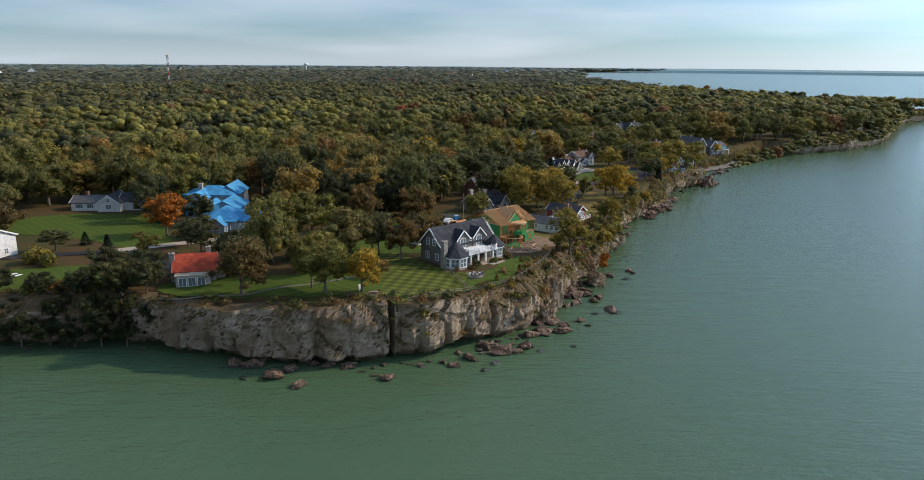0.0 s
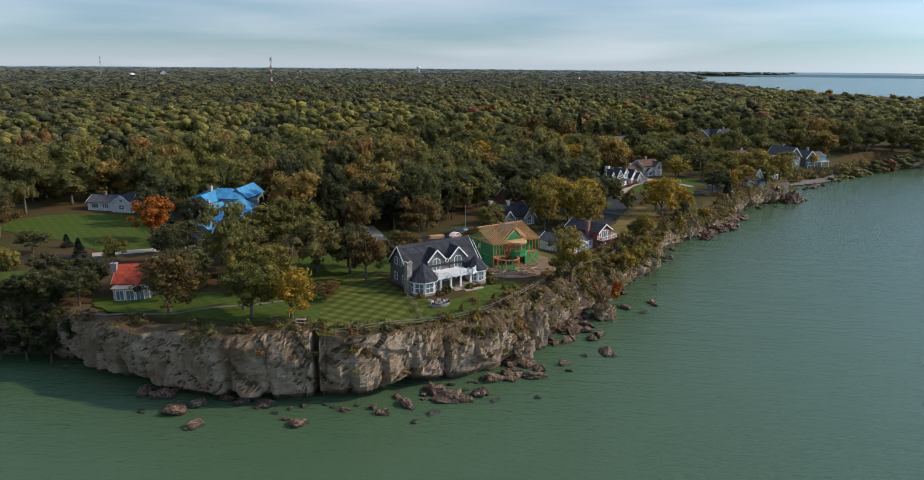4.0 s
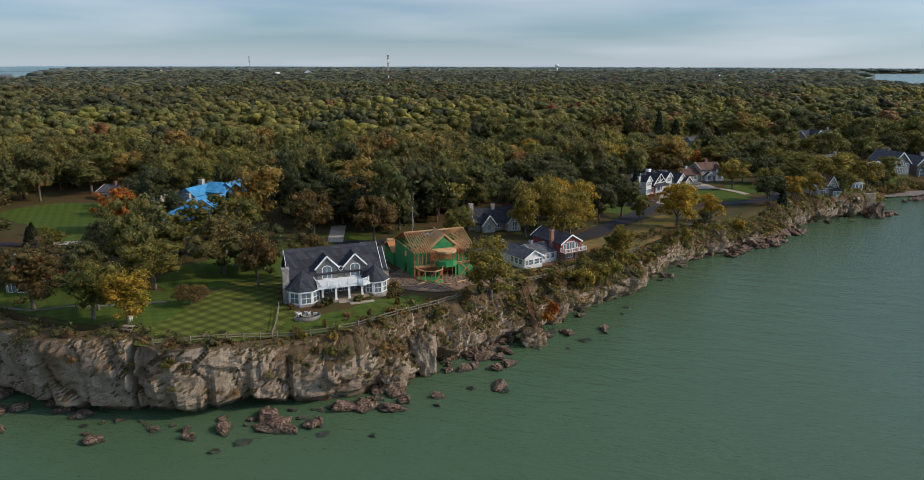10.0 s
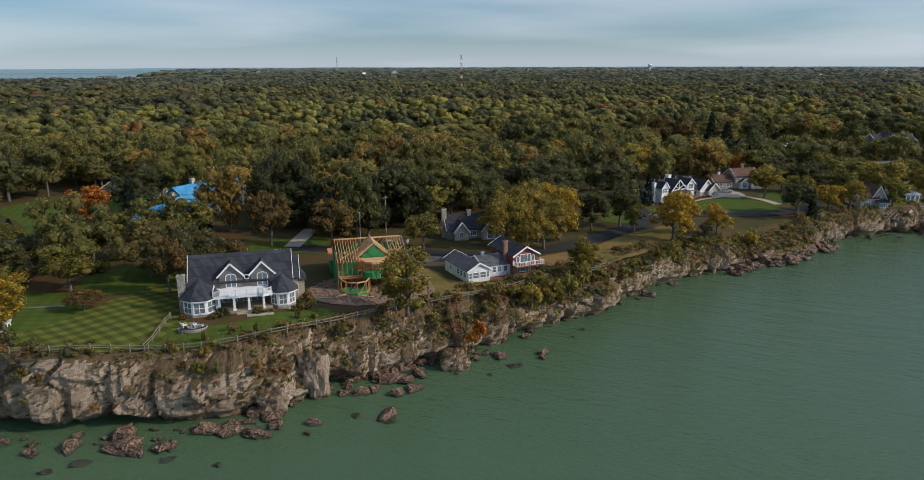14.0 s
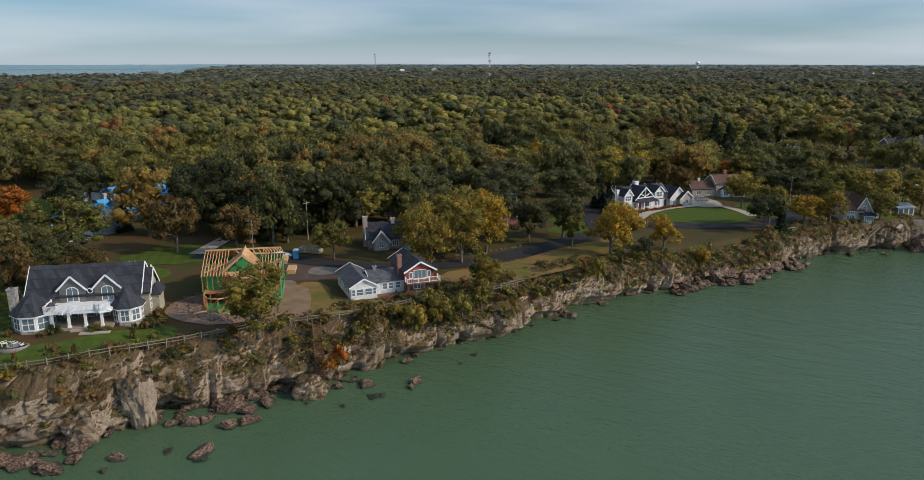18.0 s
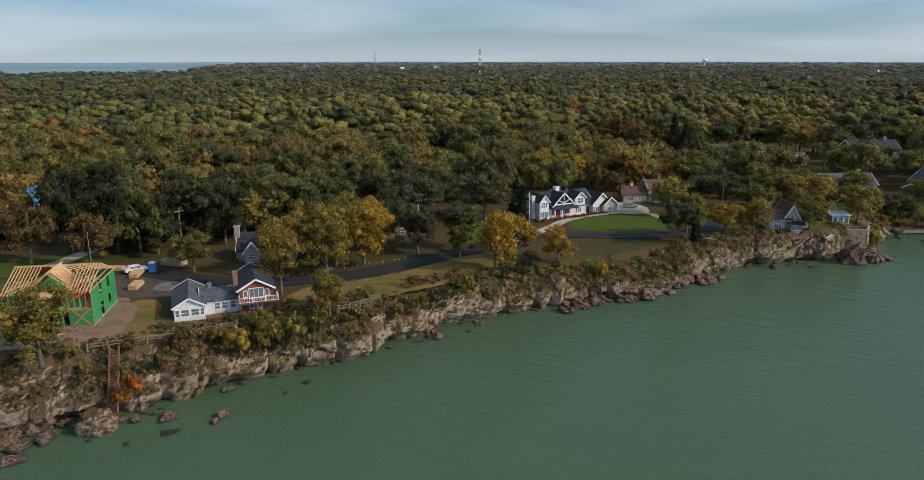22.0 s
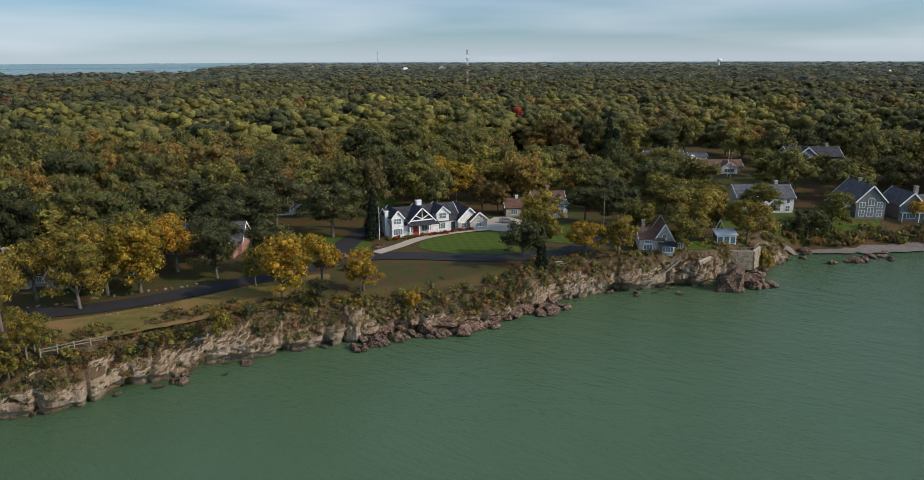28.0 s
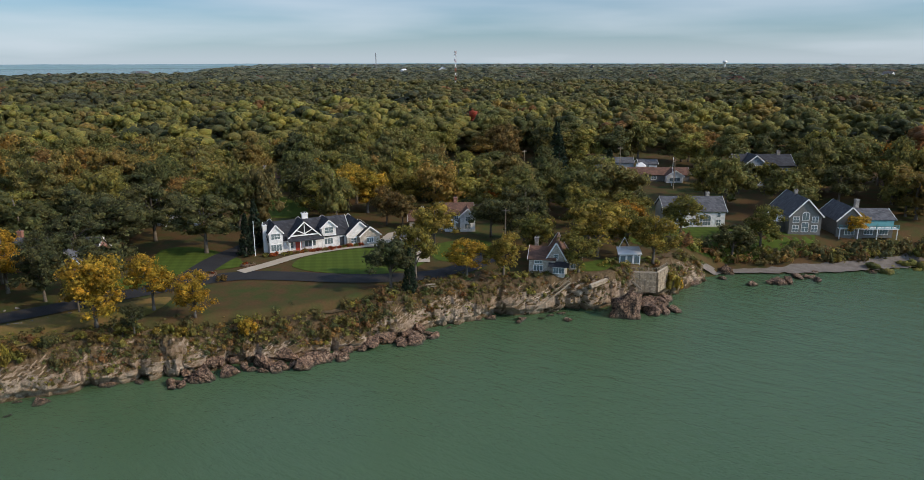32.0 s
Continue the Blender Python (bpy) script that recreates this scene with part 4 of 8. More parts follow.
def crown_arrays(rng, r, z0, z1, clumps, leaves, leaf, core=0.82, clump=0.34, cone=False, lobes=0):
    """Vertices, quads and triangles of one crown between heights z0 and z1."""
    mid, half = (z0 + z1) / 2 - 0.06 * (z1 - z0), (z1 - z0) / 2
    # clumps spread evenly over a broad dome
    k = np.arange(clumps) + 0.5
    dz = 1 - k / clumps * 1.62
    da = k * 2.39996 + rng.uniform(-0.35, 0.35, clumps)
    dr = np.sqrt(np.clip(1 - dz * dz, 0, 1))
    d = np.column_stack([dr * np.cos(da), dr * np.sin(da), np.sign(dz) * np.abs(dz) ** 0.8])
    depth = rng.uniform(0.70, 1.04, clumps)
    cr = clump * r * rng.uniform(0.75, 1.25, clumps)
    c = d * depth[:, None] * np.array([r * 0.76, r * 0.76, half * 0.78])
    if lobes:
        # a few heavy boughs stand out from the crown, each with its own share of clumps
        la = np.arange(lobes) * 2.39996 + rng.uniform(-0.5, 0.5, lobes)
        lz = np.linspace(0.80, -0.70, lobes) + rng.uniform(-0.15, 0.15, lobes)
        lr = np.sqrt(np.clip(1 - lz * lz, 0.05, 1)) ** 0.6 * rng.uniform(0.8, 1.1, lobes)
        mids = np.column_stack([lr * np.cos(la) * r * 0.52, lr * np.sin(la) * r * 0.52, lz * half * 0.60])
        wide = rng.uniform(0.42, 0.62, lobes)
        pick = rng.integers(0, lobes, clumps)
        way = sphere_dirs(rng, clumps, -0.35)
        way = way + 0.35 * d
        way /= np.linalg.norm(way, axis=1)[:, None]
        c = mids[pick] + way * wide[pick][:, None] * np.array([r * 0.88, r * 0.88, min(half, r) * 0.88]) * rng.uniform(0.7, 1.0, clumps)[:, None]
    if cone:
        u = np.sort(rng.uniform(0, 1, clumps) ** 0.8)
        a = np.arange(clumps) * 2.4
        rad = r * (1 - u) * 0.72 + 0.05 * r
        c = np.column_stack([rad * np.cos(a), rad * np.sin(a), (u - 0.5) * 2 * half])
        cr = np.maximum(0.12 * r, r * (1 - u) * 0.42)
    c[:, 2] += mid
    lumps = 1 + rng.uniform(-0.22, 0.22, (clumps, len(ICO_V), 1))
    cv = (c[:, None] + ICO_V[None] * lumps * (cr * core)[:, None, None] * np.array([1, 1, 0.85])).reshape(-1, 3)
    cf = (ICO_F[None] + (np.arange(clumps) * len(ICO_V))[:, None, None]).reshape(-1, 3)
    k = rng.integers(0, clumps, leaves)
    out = sphere_dirs(rng, leaves, -0.5)
    pos = c[k] + out * (cr[k] * rng.uniform(0.82, 1.22, leaves))[:, None] * np.array([1, 1, 0.88])
    if cone:
        out = out + np.array([0, 0, -0.25])
    lv, lq = leaves_on(rng, pos, out, leaf)
    v = np.vstack([cv, lv])
    return v, lq + len(cv), cf, c


def crown_mesh(name, seed, r, z0, z1, clumps, leaves, leaf, mat, cone=False, core=0.82, clump=0.34, lobes=0):
    rng = np.random.default_rng(seed)
    v, q, t, c = crown_arrays(rng, r, z0, z1, clumps, leaves, leaf, cone=cone, core=core, clump=clump, lobes=lobes)
    return fast_mesh(name, v, q, mat, t), c


def trunk_mesh(seed, h, girth, z_branch, tips):
    rng = np.random.default_rng(seed)
    s = Shape()
    lean = rng.normal(0, 0.25, 2)
    top = Vector((lean[0], lean[1], h * 0.8))
    base = [Vector((0, 0, -0.3)), Vector((0, 0, 0.5)), Vector((lean[0] * 0.4, lean[1] * 0.4, z_branch)), top]
    s.tube(base, [girth * 1.35, girth, girth * 0.75, girth * 0.18], 8)
    pick = rng.permutation(len(tips))[: min(9, len(tips))]
    for i in pick:
        tip = Vector(tips[i])
        z = rng.uniform(z_branch * 0.85, h * 0.55)
        k = min(1.0, z / (h * 0.8))
        root = Vector((lean[0] * k, lean[1] * k, z))
        bend = root.lerp(tip, 0.55) + Vector((0, 0, 0.4))
        s.tube([root, bend, tip], [girth * 0.42, girth * 0.26, girth * 0.06], 5)
    me = bpy.data.meshes.new("trunk")
    me.from_pydata(s.v, [], s.f)
    me.materials.append(bark)
    me.shade_smooth()
    return me


def proto(kind, seed):
    """Crown and trunk of one kind, 12 m tall and 5 m in radius."""
    if kind == "fine":
        me, c = crown_mesh("crown", seed, 5.0, 1.6, 12.0, 66, 2700, 0.23, leaf_green, core=0.66, clump=0.23, lobes=10)
        return me, trunk_mesh(seed, 12, 0.30, 3.0, c), 12.0, 5.0
    if kind == "open":
        me, c = crown_mesh("crown", seed, 5.0, 1.1, 12.0, 56, 2700, 0.22, leaf_green, core=0.58, clump=0.22, lobes=9)
        return me, trunk_mesh(seed, 12, 0.30, 2.6, c), 12.0, 5.0
    if kind == "woods":
        me, c = crown_mesh("crown", seed, 5.0, 0.2, 12.0, 36, 1550, 0.31, leaf_woods_tree, core=0.70, clump=0.27, lobes=9)
        return me, trunk_mesh(seed, 12, 0.28, 4.0, c[:3]), 12.0, 5.0
    if kind == "cone":
        me, c = crown_mesh("crown", seed, 3.0, 0.6, 12.0, 60, 1900, 0.28, leaf_pine, cone=True, core=0.7)
        return me, trunk_mesh(seed, 11, 0.2, 1.0, c[:1]), 12.0, 3.0
    me, c = crown_mesh("crown", seed, 1.0, -0.1, 1.3, 9, 240, 0.13, leaf_green, core=0.8, clump=0.42)
    return me, trunk_mesh(seed, 1.0, 0.06, 0.2, c[:3]), 1.3, 1.0


PROTOS = {k: [proto(k, s + 10 * i) for i in range(n)] for k, n, s in (("fine", 5, 3), ("open", 3, 200), ("woods", 6, 400), ("cone", 3, 600), ("bush", 4, 800))}
tree_rng = random.Random(5)
TREE_SPOTS = []


def tree(x, y, h, r, mat, kind="fine", name="tree", label="", category="tree", group="", z=None):
    crown, trunk, ph, pr = tree_rng.choice(PROTOS[kind])
    e = new(name)
    z = land_at(x, y) if z is None else z
    e.matrix_world = pose(x, y, z, 0, 0, tree_rng.uniform(0, 360)) @ Matrix.Diagonal((r / pr, r / pr, h / ph, 1))
    tagged(e, label, category, group)
    t = new("trunk", trunk)
    t.parent = e
    c = new("crown", crown)
    c.parent = e
    if mat is not None:
        c.material_slots[0].link = "OBJECT"
        c.material_slots[0].material = mat
    if kind not in ("woods", "bush"):
        TREE_SPOTS.append((x, y, r))
    return e


AUTUMN = {"o": (leaf_orange, "orange autumn"), "g": (leaf_green, "olive green"), "d": (leaf_dark, "dark green"), "y": (leaf_yellow, "yellow-green"),
          "k": (leaf_gold, "golden yellow"), "b": (leaf_rust, "brown autumn"), "r": (leaf_red, "red autumn"), "p": (leaf_pine, "dark conifer")}
# x, y, height, crown radius, tone, kind
# trees at (-43, 174.7) and (-48.2, 184.5) are added to shade the red-roofed house
GARDEN_TREES = [(-76, 217, 13, 5.6, 'o', 'fine'), (-40.0, 162.0, 12.5, 6.0, 'b', 'open'), (-22.6, 158.8, 11.0, 5.0, 'g', 'fine'), (-15.2, 158.6, 9.5, 4.2, 'k', 'open'), (-43.6, 203.2, 11.5, 6.8, 'g', 'fine'), (-34.6, 208, 15, 7.6, 'g', 'fine'),
    (-27.8, 178.2, 10.2, 5.2, 'g', 'fine'), (-26, 163, 9.5, 3.6, 'g', 'fine'), (-66, 205, 8, 3.6, 'd', 'fine'), (-60, 197, 9, 3.6, 'd', 'fine'), (-72, 232, 10, 4.2, 'd', 'fine'), (-43, 174.7, 10, 4.4, 'd', 'fine'), (-48.2, 184.5, 9, 4.0, 'd', 'fine'),
    (-66, 165, 8, 3.6, 'd', 'fine'), (-71, 171, 9, 4.0, 'd', 'fine'), (-13.1, 170.6, 4.0, 2.8, 'b', 'open'), (-9.2, 185.0, 11.3, 3.6, 'b', 'fine'), (-15, 192.6, 10.5, 3.6, 'd', 'fine'), (-3.6, 194, 10.5, 3.8, 'b', 'fine'), (-17, 198, 11, 4.6, 'd', 'fine'), (-22, 226, 14.5, 5.0, 'b', 'fine'),
    (-7.4, 231, 12.5, 5.0, 'b', 'fine'), (-66, 216, 6.5, 4.0, 'd', 'fine'), (-61, 166, 7.5, 3.4, 'd', 'fine'), (-118, 213, 11.5, 5.7, 'b', 'fine'), (33.2, 198.8, 12.0, 5.4, 'y', 'open'), (38, 240.7, 15.5, 4.4, 'y', 'open'), (53, 237.5, 8.5, 2.6, 'y', 'open'),
    (37.4, 254, 12.8, 5.0, 'y', 'open'), (37, 266, 14.5, 5.4, 'k', 'open'), (32.8, 261.8, 14, 5.2, 'y', 'open'), (30, 279, 14, 5.0, 'k', 'open'), (51.0, 239.6, 6.5, 2.7, 'g', 'open'), (11.3, 241.8, 9.5, 4.2, 'g', 'fine'), (24, 262, 14.5, 5.6, 'y', 'fine'), (62.8, 278.6, 13.5, 5.3, 'k', 'open'), (62.4, 289.4, 11.8, 4.5, 'k', 'open'), (71.4, 291.6, 8.4, 3.7, 'k', 'open'),
    (70, 281, 5.2, 1.9, 'd', 'open'), (89, 324, 11, 4.6, 'd', 'fine'), (89, 332, 13, 4.2, 'y', 'open'), (97, 339, 9, 4.3, 'k', 'open'), (103, 344, 10.5, 4.4, 'y', 'open'), (78, 353, 12, 5.2, 'y', 'fine'),
    (36.2, 319.6, 15, 7.6, 'd', 'fine'), (15, 320, 16, 7.5, 'd', 'fine'), (9, 309, 15, 6.5, 'd', 'fine'), (24, 296, 13, 5.2, 'd', 'fine'), (30, 287, 12, 4.6, 'd', 'fine'), (17, 276, 13, 4.8, 'd', 'fine'), (23, 281, 11, 4.2, 'd', 'fine'), (51, 367, 12, 4.0, 'b', 'fine'), (35, 377, 14, 6.5, 'k', 'fine'), (20, 307, 14.5, 8.0, 'd', 'fine'), (40.8, 280.8, 12.0, 4.4, 'd', 'fine'), (115, 355, 9.5, 4.4, 'g', 'open'), (113, 369, 14, 6.6, 'y', 'fine'), (125, 372.5, 12, 4.6, 'y', 'open'), (117, 377, 12, 5, 'g', 'open'),
    (134, 406, 10, 5.0, 'd', 'fine'), (106, 409, 11, 4.6, 'd', 'fine'), (119, 470, 12, 5.0, 'd', 'fine'), (106, 474, 12, 5.0, 'g', 'fine'), (126, 476, 11, 4.6, 'g', 'fine'), (139, 414, 12, 5.4, 'g', 'open'), (121, 404, 12.5, 5.4, 'g', 'open'), (112, 456, 13, 6.5, 'g', 'open'), (62, 408, 10, 3.4, 'o', 'fine'), (33, 460, 19, 5.2, 'b', 'fine'), (66, 456, 5, 4.3, 'd', 'fine'),
    (26, 378, 15, 7.5, 'k', 'fine'), (41, 388, 14, 6.3, 'y', 'fine'), (15, 371, 16, 6.0, 'd', 'open'), (-12, 376, 12, 5.4, 'g', 'fine'), (56, 368, 10, 3.6, 'b', 'fine'), (-8, 392, 14, 6, 'k', 'fine'), (92, 372, 12, 5.5, 'd', 'fine'),
    (100, 362, 11, 5.0, 'g', 'fine'), (104, 384, 12, 6.0, 'g', 'fine'), (80, 392, 12, 5.5, 'd', 'fine'), (96, 398, 13, 6.0, 'g', 'open'), (110, 392, 11, 5.2, 'o', 'open'), (158, 435, 7, 4.0, 'k', 'fine'), (168, 500, 16, 6.6, 'r', 'fine'), (45.5, 424, 10.5, 4.2, 'o', 'fine'), (89, 434, 11, 4.4, 'o', 'open'), (14, 490, 17, 6.0, 'b', 'fine'),
    (157, 506, 16, 6.8, 'o', 'fine'), (107, 404, 11.5, 5.6, 'g', 'open'), (150, 466, 14, 6.0, 'd', 'fine'), (-24.1, 197.8, 9, 4.2, 'd', 'fine'), (-92, 249, 15, 6, 'd', 'fine'), (-84, 257, 16, 6, 'g', 'fine'), (-89, 238, 12, 4.6, 'd', 'fine'),
    (-72, 194, 7, 3.2, 'g', 'open'), (-64, 173, 8, 3.6, 'd', 'fine'), (-97, 199, 6, 3.6, 'd', 'fine'), (28, 271, 14.5, 5.4, 'y', 'open'), (26, 252, 13.5, 4.8, 'y', 'open'), (82, 372, 11, 5, 'd', 'fine'), (70, 398, 13, 6, 'g', 'fine'),
    (46, 290, 12.5, 5.2, 'd', 'fine'), (52.2, 281.2, 9.5, 2.6, 'g', 'open')]
for x, y, h, r, tone, kind in GARDEN_TREES:
    r = r * 1.12
    mat, word = AUTUMN[tone]
    tree(x, y, h, r, mat, kind, "tree", f"broad {word} tree on grass" if r > 4.5 else f"small {word} tree on grass", "tree", "garden trees")
# shade painted into the leaves; low second row added to darken the cliff
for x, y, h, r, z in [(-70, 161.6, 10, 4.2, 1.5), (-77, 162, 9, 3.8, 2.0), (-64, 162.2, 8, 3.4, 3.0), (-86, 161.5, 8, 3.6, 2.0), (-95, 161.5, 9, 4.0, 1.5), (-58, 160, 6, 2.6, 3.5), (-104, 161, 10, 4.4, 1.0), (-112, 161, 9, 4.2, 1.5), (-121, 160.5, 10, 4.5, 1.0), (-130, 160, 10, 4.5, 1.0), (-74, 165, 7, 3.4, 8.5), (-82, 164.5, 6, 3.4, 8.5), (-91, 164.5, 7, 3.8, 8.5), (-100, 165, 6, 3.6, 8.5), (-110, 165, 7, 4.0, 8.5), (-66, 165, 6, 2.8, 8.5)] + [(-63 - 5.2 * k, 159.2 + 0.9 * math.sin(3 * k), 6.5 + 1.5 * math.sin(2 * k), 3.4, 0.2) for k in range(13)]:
    tree(x, y, h, r, leaf_shade, "fine", "tree", "tree growing out of the shaded cliff, leaves darkened as shade", "tree", "cliff trees", z)
for x, y, h, r in [(-93, 206, 3.6, 1.6), (-83, 197, 5.2, 1.8), (40, 331, 12, 2.6), (46, 323.4, 10.5, 2.1), (93, 325, 9, 1.6), (50, 472, 16, 5.0), (40, 489, 19, 4.2),
                   (-84, 236, 12, 3.0), (72, 470, 12, 3.6), (-79, 262, 13, 3.2), (-52.6, 233.4, 10.5, 2.4)]:
    tree(x, y, h, r, leaf_pine, "cone", "conifer", "dark pointed evergreen standing on grass", "conifer", "evergreens")

# dim edge of the woods: its shade is put into the leaf colour
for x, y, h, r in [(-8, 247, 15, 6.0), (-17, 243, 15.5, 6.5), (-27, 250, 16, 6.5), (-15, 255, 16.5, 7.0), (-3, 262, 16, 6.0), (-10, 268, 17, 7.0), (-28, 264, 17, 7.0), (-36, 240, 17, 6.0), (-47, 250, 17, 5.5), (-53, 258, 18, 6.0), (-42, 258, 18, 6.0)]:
    tree(x, y, h, r, leaf_shade, "woods", "woodland_tree", "tall tree at the edge of the woods, leaves darkened as shade", "tree", "woodland trees")

# ---- the woods ----
CLEARINGS = [(86, 458, 13), (100, 464, 13), (110, 472, 14), (120, 480, 12), (104, 446, 10), (72, 478, 14), (140, 440, 10), (-58, 220, 13), (-48, 221, 9), (-58, 232, 12), (-105, 228, 27), (-88, 214, 20), (-85, 180, 22), (-118, 190, 22), (-60, 208, 15), (-66, 244, 20), (-52, 250, 14), (-110, 258, 11), (-48.2, 168.7, 16), (-24.9, 167.7, 18), (-7.8, 170.6, 18),
    (3.1, 185.7, 20), (12.7, 180.9, 18), (16.7, 208.5, 18), (4, 228, 17), (-20, 222, 16), (35, 228, 17), (22, 240, 10), (12, 262, 11), (36, 250, 9), (44, 268, 10), (20, 292, 12), (46, 300, 10), (36, 312, 14), (54, 310, 14), (58, 298, 9), (50, 322, 12), (40, 324, 8),
    (68, 336, 22), (54, 342, 14), (62, 360, 15), (68, 376, 13), (84, 356, 14), (112, 352, 14), (122, 366, 12), (120, 412, 22), (128, 424, 16), (150, 436, 9), (158, 446, 15), (92, 480, 13),
    (70, 492, 15), (124, 494, 16), (30, 464, 24), (56, 462, 20), (-36, 393, 9), (-16, 378, 14), (10, 366, 12), (95, 335, 15), (104, 372, 14), (90, 392, 12), (-36, 408, 8)]
EYES = [(1, 23, -1.4), (44, 56, 11.8), (90, 93, 25.6), (120, 131, 31.7), (140, 158, 32.8), (178, 221, 34.8)]


def woods():
    rng = np.random.default_rng(11)
    clear, spots = np.array(CLEARINGS, float), np.array(TREE_SPOTS, float)
    eyes = np.array(EYES)

    def field(lo, hi, gap, need=6.0):
        span = hi + 60
        ax = np.arange(-span, span, gap)
        gx, gy = np.meshgrid(ax + 60, ax + 120)
        p = np.stack([gx.ravel(), gy.ravel()], 1) + rng.uniform(-0.42, 0.42, (gx.size, 2)) * gap
        p = p[(p[:, 1] > 140)]
        dist = np.sqrt(((p[:, None] - eyes[None, :, :2]) ** 2).sum(2))
        seen = np.zeros(len(p), bool)
        for k, (ex, ey, yaw) in enumerate(EYES):
            a = np.degrees(np.arctan2(-(p[:, 0] - ex), p[:, 1] - ey)) - yaw
            seen |= np.abs((a + 180) % 360 - 180) < 36 + 400 / np.maximum(dist[:, k], 8)
        near = dist.min(1)
        p = p[seen & (near >= lo) & (near < hi)]
        d = inland(p)
        ok = d > need
        p, d = p[ok], d[ok]
        if lo < 900:
            free = (((p[:, None] - clear[None, :, :2]) ** 2).sum(2) > (clear[None, :, 2] + 2.5) ** 2).all(1)
            free &= (((p[:, None] - spots[None, :, :2]) ** 2).sum(2) > (spots[None, :, 2] * 0.75 + 2.5) ** 2).all(1)
            # the open strip along the cliff top
            free &= ~((d < 24) & (p[:, 1] < 350) & (p[:, 0] > -70))
            free &= ~((d < 9) & (p[:, 1] < 480))
            p = p[free]
        near = np.sqrt(((p[:, None] - eyes[None, :, :2]) ** 2).sum(2)).min(1)
        return p[np.argsort(near)]

    def tints(p):
        # kinds of tree keep together in loose stands
        t = np.array([0.5 + 0.55 * noise.noise((x * 0.011, y * 0.011, 2)) for x, y in p])
        t = np.clip(t * 0.45 + 0.12 + rng.uniform(-0.34, 0.42, len(p)), 0.0, 0.93)
        odd = rng.uniform(0, 1, len(p))
        t = np.where(odd > 0.9985, 1.0, np.where(odd > 0.975, rng.uniform(0.93, 0.99, len(p)), t))
        return t

    def joined(name, p, gap, clumps, leaves, leaf, tall, label, core=0.78, clump=0.38, mat=None, sink=0.0, lobes=7):
        """Trees of one stretch of woods in one mesh, from a few crowns turned and scaled."""
        shapes = [crown_arrays(rng, 5.0, 0.6, 12.0, clumps, leaves, leaf, core, clump, lobes=lobes)[:3] for _ in range(9)]
        z, tone = land_z(p) - sink, tints(p)
        vs, qs, ts, tt, n = [], [], [], [], 0
        for (x, y), zz, tn in zip(p, z, tone):
            v, q, t = shapes[int(rng.integers(len(shapes)))]
            a, r, h = rng.uniform(0, math.tau), gap * rng.uniform(0.46, 0.86) / 5, rng.uniform(*tall) / 12
            ca, sa = math.cos(a) * r, math.sin(a) * r
            vs.append(np.column_stack([v[:, 0] * ca - v[:, 1] * sa + x, v[:, 0] * sa + v[:, 1] * ca + y, v[:, 2] * h + zz]))
            qs.append(q + n)
            ts.append(t + n)
            tt.append(np.full(len(v), tn))
            n += len(v)
        me = fast_mesh(name, np.vstack(vs), np.vstack(qs).astype(np.int32), mat or leaf_woods, np.vstack(ts).astype(np.int32), np.concatenate(tt))
        tagged(new(name, me), label, "woods", kind="stuff")

    a = field(0, 345, 12.4, 4.5)
    for x, y in a[:289]:
        s = tree_rng.uniform(1.15, 1.9)
        tree(x, y, tree_rng.uniform(13.5, 20.5), 5.0 * s, None, "woods", "woodland_tree", "tall autumn woodland tree in dense woods", "tree", "woodland trees")
    if len(a) > 289:
        joined("woods", a[289:], 13.4, 26, 170, 0.42, (12, 20), "dense olive and gold autumn woods", 0.95, 0.31, lobes=8)
    joined("woods", field(345, 520, 13.0, 2.0), 13.8, 19, 100, 0.56, (11, 20), "dense olive and gold autumn woods", 0.90, 0.34, lobes=7)
    far = field(520, 1000, 14.6, 2.0)
    shore = far[:, 0] > 150
    # trees and bushes hanging over the far bank down to the water
    bank, side = along(NEAR_SHORE[-3:] + FAR_SHORE[:6], 5.0)
    bank = bank - side * rng.uniform(-1.0, 3.5, (len(bank), 1))
    bank = bank[bank[:, 0] > 166]
    joined("far_woods", bank, 8.5, 10, 60, 0.6, (6, 11), "bushes and trees hanging over the far bank", 0.9, 0.38, None, 5.0, lobes=0)
    joined("far_woods", far[shore], 15.0, 9, 40, 0.75, (10, 18), "autumn woods along the far shore", 0.9, 0.42, lobes=6)
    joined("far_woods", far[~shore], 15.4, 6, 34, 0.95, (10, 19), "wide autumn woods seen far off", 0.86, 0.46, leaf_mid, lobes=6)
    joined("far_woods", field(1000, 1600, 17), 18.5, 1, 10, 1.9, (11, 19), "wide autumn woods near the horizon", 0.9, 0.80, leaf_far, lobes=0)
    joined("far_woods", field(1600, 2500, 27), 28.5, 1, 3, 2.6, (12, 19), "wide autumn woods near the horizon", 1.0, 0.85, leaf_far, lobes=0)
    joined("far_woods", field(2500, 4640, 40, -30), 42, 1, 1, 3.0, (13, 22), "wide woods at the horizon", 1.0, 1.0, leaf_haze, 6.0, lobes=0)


woods()

# ---- house parts ----
WINDOW_MESHES = {}


def plain_mesh(name, shape, mat):
    me = bpy.data.meshes.new(name)
    me.from_pydata(shape.v, [], shape.f)
    me.materials.append(mat)
    return me


